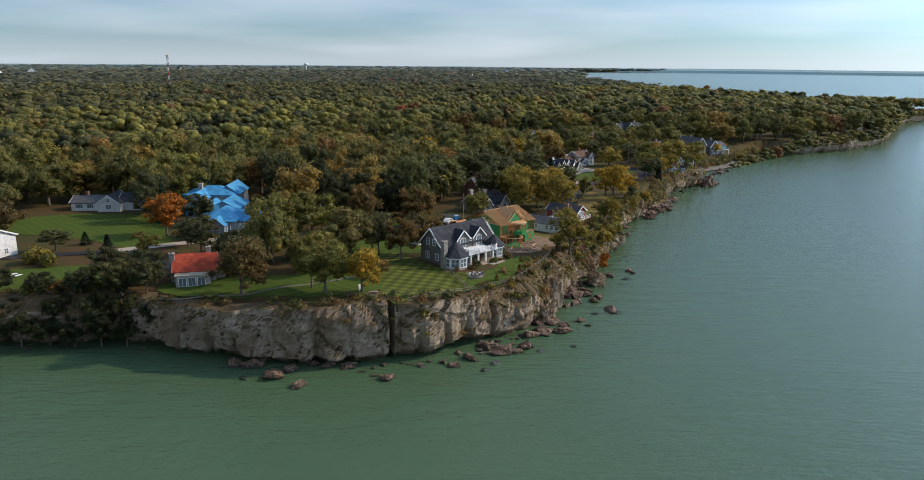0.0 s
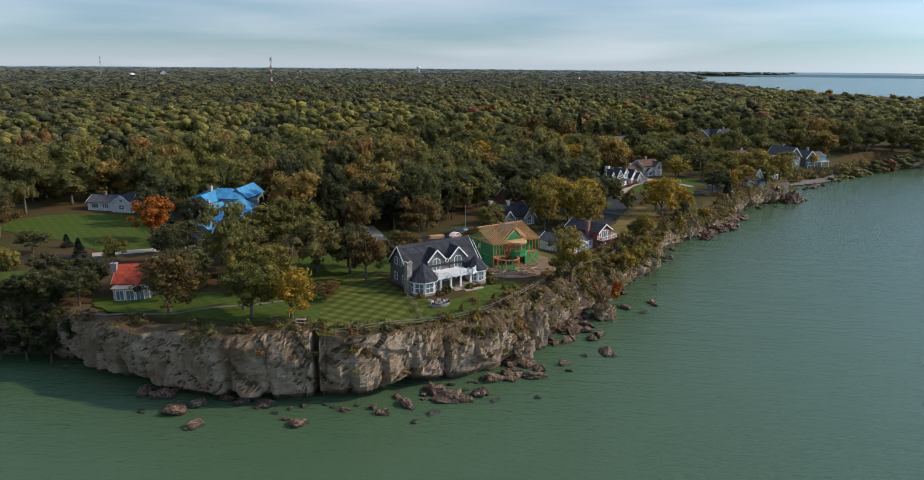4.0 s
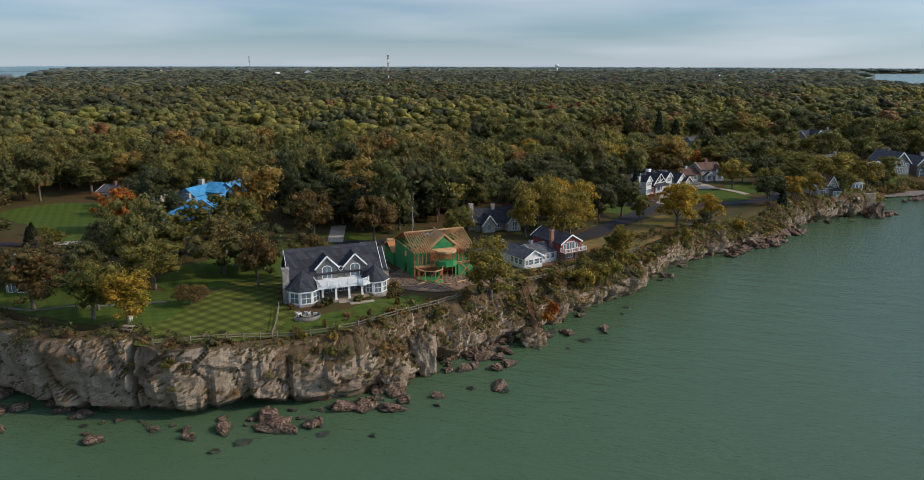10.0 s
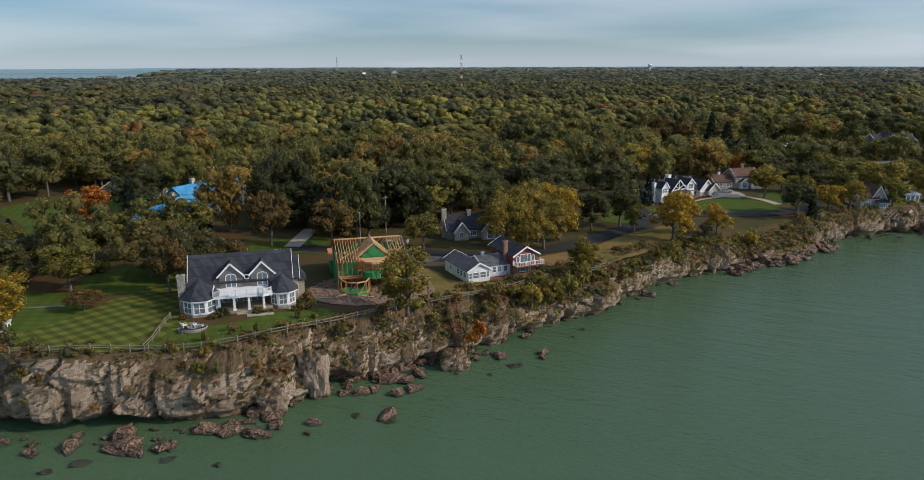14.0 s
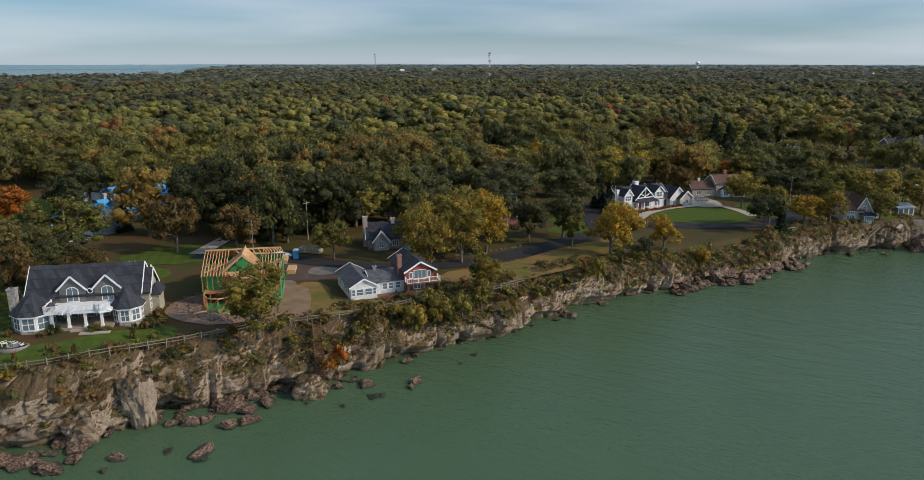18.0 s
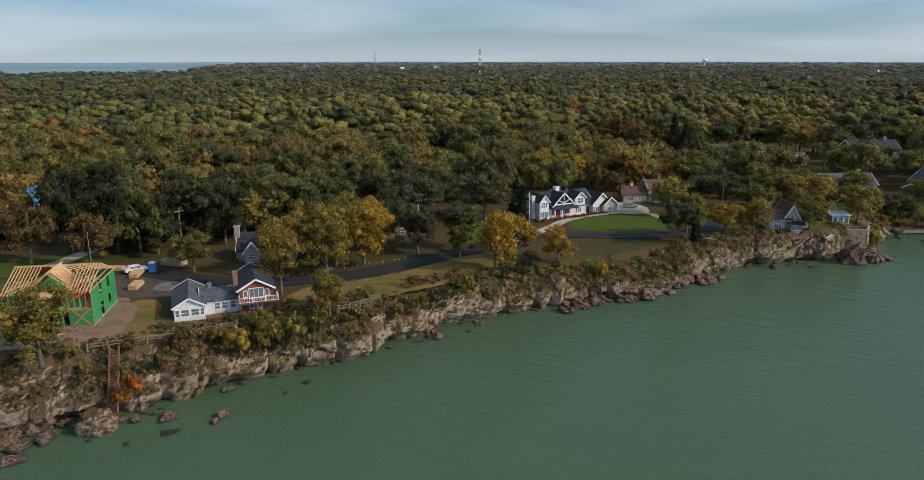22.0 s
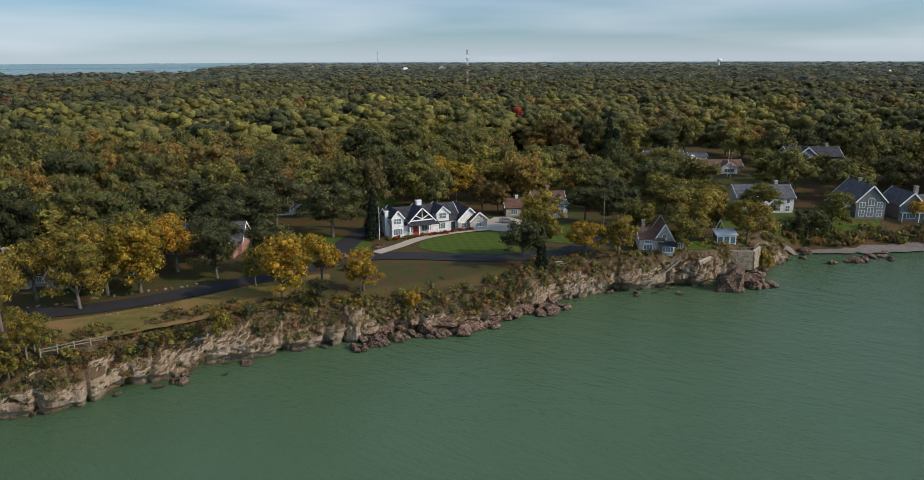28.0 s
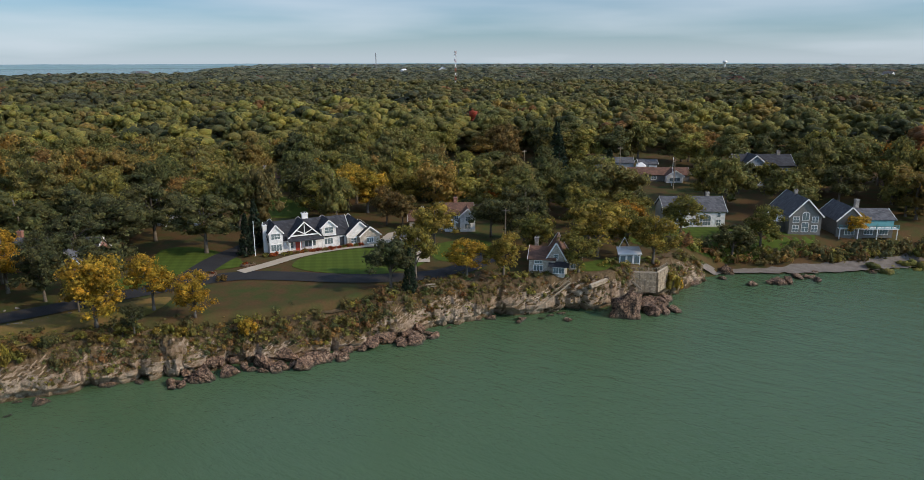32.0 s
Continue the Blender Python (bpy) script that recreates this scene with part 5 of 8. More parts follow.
def window_meshes(w, h, cols, rows, arch, bar):
    """Meshes of one window: its frame, its glass, and its upright and level glazing bars with their places."""
    key = (round(w, 2), round(h, 2), cols, rows, arch, bar)
    if key not in WINDOW_MESHES:
        t, n = 0.11, 10
        inner = [(-w / 2, 0), (w / 2, 0), (w / 2, h)]
        outer = [(-w / 2 - t, -t), (w / 2 + t, -t), (w / 2 + t, h + (0 if arch else t))]
        if arch:
            for k in range(1, n):
                c, q = math.cos(math.pi * k / n), math.sin(math.pi * k / n)
                inner.append((c * w / 2, h + q * w * 0.30))
                outer.append((c * (w / 2 + t), h + q * (w * 0.30 + t)))
        inner.append((-w / 2, h))
        outer.append((-w / 2 - t, h + (0 if arch else t)))
        m = len(inner)
        ring = [(x, y, z) for y in (-0.08, 0.03) for loop in (outer, inner) for x, z in loop]
        f = []
        for i in range(m):
            j = (i + 1) % m
            f += [(i, j, m + j, m + i), (2 * m + j, 2 * m + i, 3 * m + i, 3 * m + j), (j, i, 2 * m + i, 2 * m + j), (m + i, m + j, 3 * m + j, 3 * m + i)]
        fr = plain_mesh("window", Shape().poly(ring, f), white_trim)
        face = [(x, y, z) for y in (-0.035, 0.0) for x, z in inner]
        pn = plain_mesh("pane", Shape().poly(face, [list(range(m)), list(range(m, 2 * m))[::-1]] + [(i, m + i, m + (i + 1) % m, (i + 1) % m) for i in range(m)]), glass)
        up = plain_mesh("glazing_bar", Shape().box(-bar / 2, bar / 2, -0.06, -0.02, 0, h + (w * 0.25 if arch else 0)), white_trim)
        level = plain_mesh("glazing_bar", Shape().box(-w / 2, w / 2, -0.055, -0.02, -bar / 2, bar / 2), white_trim)
        bars = [(up, (-w / 2 + w * c / cols, 0, 0)) for c in range(1, cols)] + [(level, (0, 0, h * r / rows)) for r in range(1, rows)]
        WINDOW_MESHES[key] = fr, pn, bars
    return WINDOW_MESHES[key]


SIDE = {"f": 0.0, "r": 90.0, "b": 180.0, "l": -90.0}


def win(parent, x, y, z, w, h, side="f", cols=2, rows=2, arch=False, bar=0.07, turn=None, name="window"):
    """A framed window whose sill is centred on (x, y, z) of its house; side: the wall that it sits in."""
    fr, pn, bars = window_meshes(w, h, cols, rows, arch, bar)
    o = new(name, fr)
    o.parent = parent
    o.matrix_local = pose(x, y, z, 0, 0, SIDE[side] if turn is None else turn)
    p = new("pane", pn)
    p.parent = o
    for me, at in bars:
        q = new("glazing_bar", me)
        q.parent = o
        q.location = at
    return o


def panel_door(parent, x, y, z, w, h, mat, side="f", turn=None, name="door"):
    s = Shape().box(-w / 2, w / 2, -0.06, 0.02, 0, h)
    n = max(1, round(h / 0.7))
    for k in range(n):
        s.box(-w / 2 + 0.08, w / 2 - 0.08, -0.085, -0.06, h * k / n + 0.08, h * (k + 1) / n - 0.08)
    o = s.made(name, mat, parent)
    o.matrix_local = pose(x, y, z, 0, 0, SIDE[side] if turn is None else turn)
    return o


def wing(parent, x0, x1, y0, y1, z0, ze, zr, axis, wall, roof, over=0.45, thick=0.22, fascia=None, name="wall"):
    """A block with a gable roof: walls up to the gables, two roof slopes, verge boards."""
    if axis == "x":
        mid = (y0 + y1) / 2
        sec = [(y0, z0), (y1, z0), (y1, ze), (mid, zr), (y0, ze)]
        pts = [(x, y, z) for x in (x0, x1) for y, z in sec]
    else:
        mid = (x0 + x1) / 2
        sec = [(x0, z0), (x1, z0), (x1, ze), (mid, zr), (x0, ze)]
        pts = [(x, y, z) for y in (y1, y0) for x, z in sec]
    Shape().poly(pts, [(4, 3, 2, 1, 0), (5, 6, 7, 8, 9)] + [(i, (i + 1) % 5, 5 + (i + 1) % 5, 5 + i) for i in range(5)]).made(name, wall, parent)
    half = (y1 - y0) / 2 if axis == "x" else (x1 - x0) / 2
    k = (zr - ze) / half
    lift = thick
    for sgn in (-1, 1):
        s = Shape()
        lo, zlo = half + over, ze - k * over + lift
        if axis == "x":
            q = [(x0 - over, mid, zr + lift), (x1 + over, mid, zr + lift), (x1 + over, mid + sgn * lo, zlo), (x0 - over, mid + sgn * lo, zlo)]
        else:
            q = [(mid, y0 - over, zr + lift), (mid, y1 + over, zr + lift), (mid + sgn * lo, y1 + over, zlo), (mid + sgn * lo, y0 - over, zlo)]
        s.slab(q, thick)
        s.made("roof", roof, parent)
        if fascia:
            for e in ((x0 - over - 0.02, x1 + over + 0.02) if axis == "x" else (y0 - over - 0.02, y1 + over + 0.02)):
                b = Shape()
                if axis == "x":
                    b.beam((e, mid, zr + lift * 0.5), (e, mid + sgn * lo, zlo - lift * 0.5), 0.08, thick + 0.12)
                else:
                    b.beam((mid, e, zr + lift * 0.5), (mid + sgn * lo, e, zlo - lift * 0.5), 0.08, thick + 0.12)
                b.made("verge_board", fascia, parent)


def hip(parent, x0, x1, y0, y1, z0, ze, zr, wall, roof, over=0.5, name="wall"):
    """A block with a hipped roof, its ridge along the longer side."""
    Shape().box(x0, x1, y0, y1, z0, ze).made(name, wall, parent)
    a, b, c, d = x0 - over, x1 + over, y0 - over, y1 + over
    inset = min(b - a, d - c) / 2
    if b - a >= d - c:
        r0, r1 = (a + inset, (c + d) / 2, zr), (b - inset, (c + d) / 2, zr)
    else:
        r0, r1 = ((a + b) / 2, c + inset, zr), ((a + b) / 2, d - inset, zr)
    z = ze - 0.05
    e = [(a, c, z), (b, c, z), (b, d, z), (a, d, z)]
    if b - a >= d - c:
        faces = [[e[0], e[1], r1, r0], [e[1], e[2], r1], [e[2], e[3], r0, r1], [e[3], e[0], r0]]
    else:
        faces = [[e[0], e[1], r0], [e[1], e[2], r1, r0], [e[2], e[3], r1], [e[3], e[0], r0, r1]]
    for q in faces:
        if (Vector(q[0]) - Vector(q[-1])).length > 0.05:
            Shape().slab([(px, py, pz + 0.2) for px, py, pz in q], 0.2).made("roof", roof, parent)


def chimney(parent, x, y, z0, z1, w, mat, pots=1):
    s = Shape().box(x - w / 2, x + w / 2, y - w / 2, y + w / 2, z0, z1 - 0.25)
    s.box(x - w / 2 - 0.1, x + w / 2 + 0.1, y - w / 2 - 0.1, y + w / 2 + 0.1, z1 - 0.25, z1)
    c = s.made("chimney", mat, parent)
    for k in range(pots):
        o = (k - (pots - 1) / 2) * w * 0.45
        Shape().tube([(x + o, y, z1 - 0.05), (x + o, y, z1 + 0.35)], [0.16, 0.13], 8).made("chimney_pot", dark_metal, c)


def railing(parent, a, b, h, mat, gap=0.16, post=2.0, name="railing"):
    """A balustrade from a to b: rails, posts and balusters."""
    a, b = Vector(a), Vector(b)
    n = max(1, round((b - a).length / post))
    s = Shape()
    s.beam(a + Vector((0, 0, h)), b + Vector((0, 0, h)), 0.10, 0.08)
    s.beam(a + Vector((0, 0, 0.12)), b + Vector((0, 0, 0.12)), 0.07, 0.07)
    m = max(2, int((b - a).length / gap))
    for k in range(1, m):
        p = a.lerp(b, k / m)
        s.beam(p + Vector((0, 0, 0.12)), p + Vector((0, 0, h)), 0.06, 0.06)
    r = s.made(name, mat, parent)
    for k in range(n + 1):
        p = a.lerp(b, k / n)
        Shape().box(p.x - 0.09, p.x + 0.09, p.y - 0.09, p.y + 0.09, p.z, p.z + h + 0.14).made("post", mat, r)


def arc(cx, cy, r, a0, a1, n):
    return [(cx + r * math.cos(math.radians(a0 + (a1 - a0) * k / n)), cy + r * math.sin(math.radians(a0 + (a1 - a0) * k / n))) for k in range(n + 1)]


def turret(parent, cx, cy, r, z0, ze, tip, start, sides_lit):
    """An eight-sided bay tower with a stone foot, tall windows and a pointed roof."""
    o = arc(cx, cy, r, start, start + 360, 8)[:-1]
    Shape().prism(arc(cx, cy, r + 0.12, start, start + 360, 8)[:-1], z0 - 0.6, z0 + 0.35).made("stone_base", field_stone, parent)
    Shape().prism(o, z0 + 0.35, ze).made("bay_wall", white_paint, parent)
    Shape().prism(arc(cx, cy, r + 0.5, start, start + 360, 8)[:-1], ze - 0.12, ze + 0.14).made("cornice", white_trim, parent)
    e = arc(cx, cy, r + 0.6, start, start + 360, 8)[:-1]
    for k in range(8):
        p, q = e[k], e[(k + 1) % 8]
        Shape().slab([(p[0], p[1], ze + 0.14), (q[0], q[1], ze + 0.14), (cx, cy, tip)], 0.1).made("roof", slate_roof, parent)
    side = 2 * r * math.sin(math.pi / 8)
    for k in sides_lit:
        a = start + 45 * k + 22.5
        d = r * math.cos(math.pi / 8)
        win(parent, cx + d * math.cos(math.radians(a)), cy + d * math.sin(math.radians(a)), z0 + 0.6, side - 0.55, ze - z0 - 0.98, cols=2, rows=2, turn=a + 90, bar=0.1)


def dormer(parent, x, w, y0, y1, z0, ze, zr, wall, roof, glass_w=1.3, glass_h=1.7, arch=True, sill=None):
    wing(parent, x - w / 2, x + w / 2, y0, y1, z0, ze, zr, "y", wall, roof, 0.35, 0.16, white_trim, "gable_wall")
    win(parent, x, y0, sill if sill is not None else z0 + 0.5, glass_w, glass_h, arch=arch, cols=2, rows=2)


# ---- the grey house with two towers ----
def grey_house():
    h = thing("house", 9.3, 184.15, land_at(9.3, 182), 42, "grey shingled lake house with two white towers and dark roof", "house")
    # main body
    wing(h, -8.4, 8.2, 3.9, 11.2, -0.4, 4.3, 8.1, "x", grey_siding, slate_roof, 0.5, 0.22, white_trim)
    wing(h, 8.2, 9.5, 4.6, 10.6, -0.4, 3.9, 7.0, "x", tan_siding, slate_roof, 0.4, 0.2, white_trim)
    hip(h, 9.5, 10.7, 6.0, 9.6, -0.4, 2.7, 4.2, tan_siding, slate_roof, 0.4)
    Shape().box(-9.0, -4.4, 1.3, 3.9, -0.4, 3.0).made("wall", grey_siding, h)
    Shape().box(4.9, 8.2, 2.2, 3.9, -0.4, 2.9).made("wall", grey_siding, h)
    Shape().slab([(-9.2, 4.6, 4.9), (-4.3, 4.6, 4.9), (-4.3, 0.9, 2.95), (-9.2, 0.9, 2.95)], 0.16).made("lower_roof", slate_roof, h)
    Shape().slab([(4.8, 4.6, 4.9), (8.6, 4.6, 4.9), (8.6, 1.8, 2.95), (4.8, 1.8, 2.95)], 0.16).made("lower_roof", slate_roof, h)
    dormer(h, -1.75, 3.9, 3.7, 7.6, 2.9, 5.3, 7.3, grey_siding, slate_roof, 1.6, 1.8, True, 3.15)
    dormer(h, 3.5, 3.9, 3.7, 7.6, 2.9, 5.3, 7.3, grey_siding, slate_roof, 1.6, 1.8, True, 3.15)
    # round window between the gables
    ring = Shape()
    pts = arc(0, 0, 0.42, 0, 360, 12)
    for (ax, az), (bx, bz) in zip(pts, pts[1:]):
        ring.beam((0.88 + ax, 3.8, 4.75 + az), (0.88 + bx, 3.8, 4.75 + bz), 0.12, 0.12)
    ring.made("round_window", white_trim, h)
    turret(h, -6.7, 0.9, 2.85, 0, 2.75, 6.0, 22.5, (3, 4, 5, 6, 7))
    turret(h, 6.8, 1.9, 2.25, 0, 2.65, 5.5, 22.5, (4, 5, 6, 7))
    # porch, columns and balcony
    Shape().box(-4.4, 5.0, -1.5, 3.9, -0.6, 0.35).made("porch_floor", old_wood, h)
    Shape().box(-4.6, 5.1, -1.3, 3.9, 2.65, 2.98).made("balcony_floor", white_trim, h)
    for x in (-3.6, -1.2, 1.2, 3.6):
        c = Shape()
        c.box(x - 0.18, x + 0.18, -1.1, -0.74, 0.35, 2.65)
        c.box(x - 0.25, x + 0.25, -1.17, -0.67, 0.35, 0.62)
        c.box(x - 0.25, x + 0.25, -1.17, -0.67, 2.47, 2.65)
        c.made("column", white_trim, h)
    for a, b in (((-4.5, -1.2, 2.98), (2.8, -1.2, 2.98)), ((2.8, -1.2, 2.98), (3.6, -1.7, 2.98)), ((3.6, -1.7, 2.98), (4.9, -0.9, 2.98)), ((-4.5, -1.2, 2.98), (-4.5, 2.2, 2.98))):
        railing(h, a, b, 1.0, white_trim)
    Shape().prism([(2.8, -1.3), (3.6, -1.8), (5.0, -1.0), (5.0, -0.6)], 2.65, 2.97).made("balcony_corner", white_trim, h)
    for x in (-2.4, 0.0, 2.4):
        win(h, x, 3.9, 0.4, 1.9, 2.1, cols=2, rows=1, name="patio_door")
    for k in range(4):
        Shape().box(-0.9, 1.6, -1.5 - 0.34 * (k + 1), -1.5 - 0.34 * k, -0.6, 0.23 - 0.14 * k).made("step", concrete, h)
    Shape().box(0.8, 5.2, -3.6, -2.6, -0.5, 0.12).made("stone_path", concrete, h)
    chimney(h, -9.6, 1.6, -0.4, 6.5, 1.15, field_stone)
    for z, y in ((1.0, 5.4), (1.0, 8.8), (4.3, 6.4), (4.3, 8.6)):
        win(h, -8.4, y, z, 1.1, 1.4, "l")
    for x, y, z in ((9.5, 5.4, 0.9), (9.5, 7.6, 4.1)):
        win(h, x, y, z, 1.1, 1.3, "r")
    for k in range(3):
        Shape().tube([(6.0 + 0.45 * k, 8.6, 6.3), (6.0 + 0.45 * k, 8.6, 8.1)], [0.07, 0.07], 6).made("vent_pipe", white_trim, h)


grey_house()


# ---- the house being built ----
def building_site():
    h = thing("unfinished_house", 25.5, 211.5, land_at(22, 212), 42, "timber-framed house under construction with green sheathing and bare rafters", "house")
    W, D, H1, H2, HR = 13.2, 13.0, 3.0, 6.0, 8.8
    slabm = Shape().box(-W, 0, 0, D, -0.4, 0.15)
    slabm.made("foundation", concrete, h)
    Shape().box(-W + 0.1, -0.1, 0.1, D - 0.1, H1 - 0.3, H1).made("floor_deck", lumber, h)

    def sheathing(x0, x1, y0, y1, z0, z1, name="sheathing_panel"):
        # panels of 1.2 by 2.4 metres with open joints
        along_x = abs(x1 - x0) > abs(y1 - y0)
        n = max(1, round(max(abs(x1 - x0), abs(y1 - y0)) / 1.25))
        m = max(1, round((z1 - z0) / 1.5))
        for i in range(n):
            for j in range(m):
                za, zb = z0 + (z1 - z0) * j / m + 0.015, z0 + (z1 - z0) * (j + 1) / m - 0.015
                if along_x:
                    xa, xb = x0 + (x1 - x0) * i / n + 0.015, x0 + (x1 - x0) * (i + 1) / n - 0.015
                    Shape().box(xa, xb, y0 - 0.02, y0 + 0.02, za, zb).made(name, green_sheathing, h)
                else:
                    ya, yb = y0 + (y1 - y0) * i / n + 0.015, y0 + (y1 - y0) * (i + 1) / n - 0.015
                    Shape().box(x0 - 0.02, x0 + 0.02, ya, yb, za, zb).made(name, green_sheathing, h)

    def studs(a, b, z0, z1, mat, gap=0.6):
        a, b = Vector(a), Vector(b)
        n = max(1, round((b - a).length / gap))
        for k in range(n + 1):
            p = a.lerp(b, k / n)
            Shape().box(p.x - 0.05, p.x + 0.05, p.y - 0.05, p.y + 0.05, z0, z1).made("stud", mat, h)
        for z in (z0, z1):
            Shape().beam((a.x, a.y, z), (b.x, b.y, z), 0.12, 0.12).made("plate", mat, h)

    # right end wall, sheathed to the eaves, with its openings left out
    sheathing(0, 0, 0.1, 4.2, 0.15, H2)
    sheathing(0, 0, 5.6, 8.4, 0.15, H2)
    sheathing(0, 0, 9.6, D - 0.1, 0.15, H2)
    sheathing(0, 0, 4.2, 5.6, 2.6, 3.9)
    sheathing(0, 0, 8.4, 9.6, 0.15, 1.2)
    sheathing(0, 0, 8.4, 9.6, 2.6, 4.0)
    # left end wall
    sheathing(-W, -W, 0.1, 5.0, 0.15, H2)
    sheathing(-W, -W, 6.2, D - 0.1, 0.15, H2)
    sheathing(-W, -W, 5.0, 6.2, 2.5, 4.0)
    # back wall
    sheathing(-W, 0, D, D, 0.15, H2)
    # front: partly sheathed upper storey, open ground floor
    sheathing(-W + 0.6, -9.4, 0.9, 0.9, H1, H2)
    sheathing(-4.2, -1.0, 0.9, 0.9, H1, H2 - 1.6)
    sheathing(-9.4, -4.2, 0.5, 0.5, H1, H1 + 0.9)
    sheathing(-3.6, 0, 0, 0, 0.15, H1 - 0.2)
    studs((-W, 0.05, 0), (0, 0.05, 0), 0.15, H1 - 0.3, red_lumber, 1.2)
    studs((-W, 0.05, 0), (0, 0.05, 0), H1, H2, red_lumber, 0.9)
    studs((-W + 0.1, 6.5, 0), (-0.1, 6.5, 0), H1, H2, lumber, 0.9)
    studs((-9.4, -0.2, 0), (-4.2, -0.2, 0), H1, H2, red_lumber, 0.65)
    for x0, x1, y, z0, z1 in ((-9.3, -6.8, -0.25, H1, H2), (-6.8, -4.3, -0.25, H1, H2), (-3.2, -0.4, -0.08, 0.2, H1)):
        for s in (0, 1):
            Shape().beam((x0, y, z0 if s else z1), (x1, y, z1 if s else z0), 0.06, 0.22).made("brace", red_lumber, h)
    # rafters of the long roof, with ties and laths
    n = 26
    for k in range(n + 1):
        x = -W + W * k / n
        if -9.6 < x < -3.4 and k % 2:
            continue
        for y0, y1 in ((-0.5, D / 2), (D + 0.5, D / 2)):
            if y0 < 0 and -8.8 < x < -3.6:
                continue
            Shape().beam((x, y0, H2 - 0.1), (x, y1, HR), 0.07, 0.22).made("rafter", lumber, h)
        if k % 2 == 0:
            Shape().beam((x, 0.1, H2), (x, D - 0.1, H2), 0.06, 0.16).made("tie_beam", lumber, h)
            Shape().beam((x, D * 0.25, H2), (x, D * 0.25, H2 + 1.5), 0.06, 0.1).made("web", lumber, h)
    Shape().beam((-W, D / 2, HR), (0, D / 2, HR), 0.1, 0.28).made("ridge_beam", lumber, h)
    for s in (0, 1):
        Shape().beam((-W + 0.4 + s * 8.6, 0.6, H2 + 0.3), (-W + 4.6 + s * 8.6, 3.8, HR - 1.4), 0.08, 0.2).made("brace", lumber, h)
    # sheathed slope at the back and the cross gable
    Shape().slab([(-W - 0.4, D + 0.6, H2 - 0.25), (-8.6, D + 0.6, H2 - 0.25), (-8.6, D / 2 + 0.1, HR + 0.1), (-W - 0.4, D / 2 + 0.1, HR + 0.1)], 0.05).made("roof_deck", red_lumber, h)
    cx, gy, gz = -6.3, 0.6, 9.1
    for sgn in (-1, 1):
        for k in range(6):
            y = gy + k * 0.9
            Shape().beam((cx, y, gz), (cx + sgn * 3.6, y, H2 + 0.1), 0.08, 0.24).made("rafter", lumber, h)
        Shape().slab([(cx, gy + 1.2, gz + 0.16), (cx, gy + 6.0, gz + 0.16), (cx + sgn * 2.4, gy + 6.0, gz - 2.45), (cx + sgn * 2.4, gy + 1.2, gz - 2.45)], 0.04).made("roof_deck", lumber, h)
    Shape().beam((cx, gy, gz), (cx, gy + 7, gz), 0.1, 0.25).made("ridge_beam", lumber, h)
    Shape().poly([(cx - 2.6, gy + 1.0, H2), (cx + 2.6, gy + 1.0, H2), (cx, gy + 1.0, gz - 0.7), (cx - 2.6, gy + 1.05, H2), (cx + 2.6, gy + 1.05, H2), (cx, gy + 1.05, gz - 0.7)],
                 [(0, 1, 2), (5, 4, 3), (0, 3, 4, 1), (1, 4, 5, 2), (2, 5, 3, 0)]).made("gable_sheathing", green_sheathing, h)
    Shape().beam((cx - 3.4, gy, H2 + 0.15), (cx + 3.4, gy, H2 + 0.15), 0.1, 0.25).made("tie_beam", lumber, h)
    # bay at the front corner
    bay = arc(-10.2, -1.6, 2.6, 180, 360, 4)
    Shape().prism(bay + [(-7.6, 0.6), (-12.8, 0.6)], -0.5, 0.1).made("bay_base", green_sheathing, h)
    for (ax, ay), (bx, by) in zip([(-12.8, 0.5)] + bay, bay + [(-7.6, 0.5)]):
        Shape().beam((ax, ay, 0.1), (ax, ay, 3.0), 0.12, 0.12).made("stud", red_lumber, h)
        Shape().beam((ax, ay, 0.15), (bx, by, 2.9), 0.06, 0.16).made("brace", red_lumber, h)
        Shape().beam((ax, ay, 2.95), (bx, by, 2.95), 0.14, 0.2).made("plate", lumber, h)
        Shape().beam((ax, ay, 0.95), (bx, by, 0.95), 0.08, 0.14).made("plate", red_lumber, h)
    # two-storey bay below the cross gable
    tower = arc(-6.3, 0.2, 2.3, 180, 360, 5)
    Shape().prism(tower + [(-4.0, 0.9), (-8.6, 0.9)], H1 - 0.2, H1 + 0.9).made("bay_sheathing", green_sheathing, h)
    Shape().prism(tower + [(-4.0, 0.9), (-8.6, 0.9)], H2 - 0.35, H2 + 0.05).made("bay_plate", lumber, h)
    for ax, ay in tower:
        Shape().beam((ax, ay, H1 + 0.9), (ax, ay, H2 - 0.3), 0.14, 0.14).made("stud", green_sheathing, h)
    for x in (-8.2, -4.4):
        Shape().beam((x, -0.6, 0.1), (x, -0.6, H1), 0.3, 0.3).made("post", green_sheathing, h)
    Shape().box(-W + 0.4, -0.4, 4.0, 4.1, 0.2, H1 - 0.4).made("inner_wall", red_lumber, h)
    Shape().box(-W + 0.4, -0.4, 4.0, 4.1, H1 + 0.1, H2 - 0.2).made("inner_wall", red_lumber, h)
    Shape().prism([(x, y - 0.06) for x, y in bay] + [(-7.6, 0.6), (-12.8, 0.6)], 0.1, 0.75).made("bay_foot", green_sheathing, h)
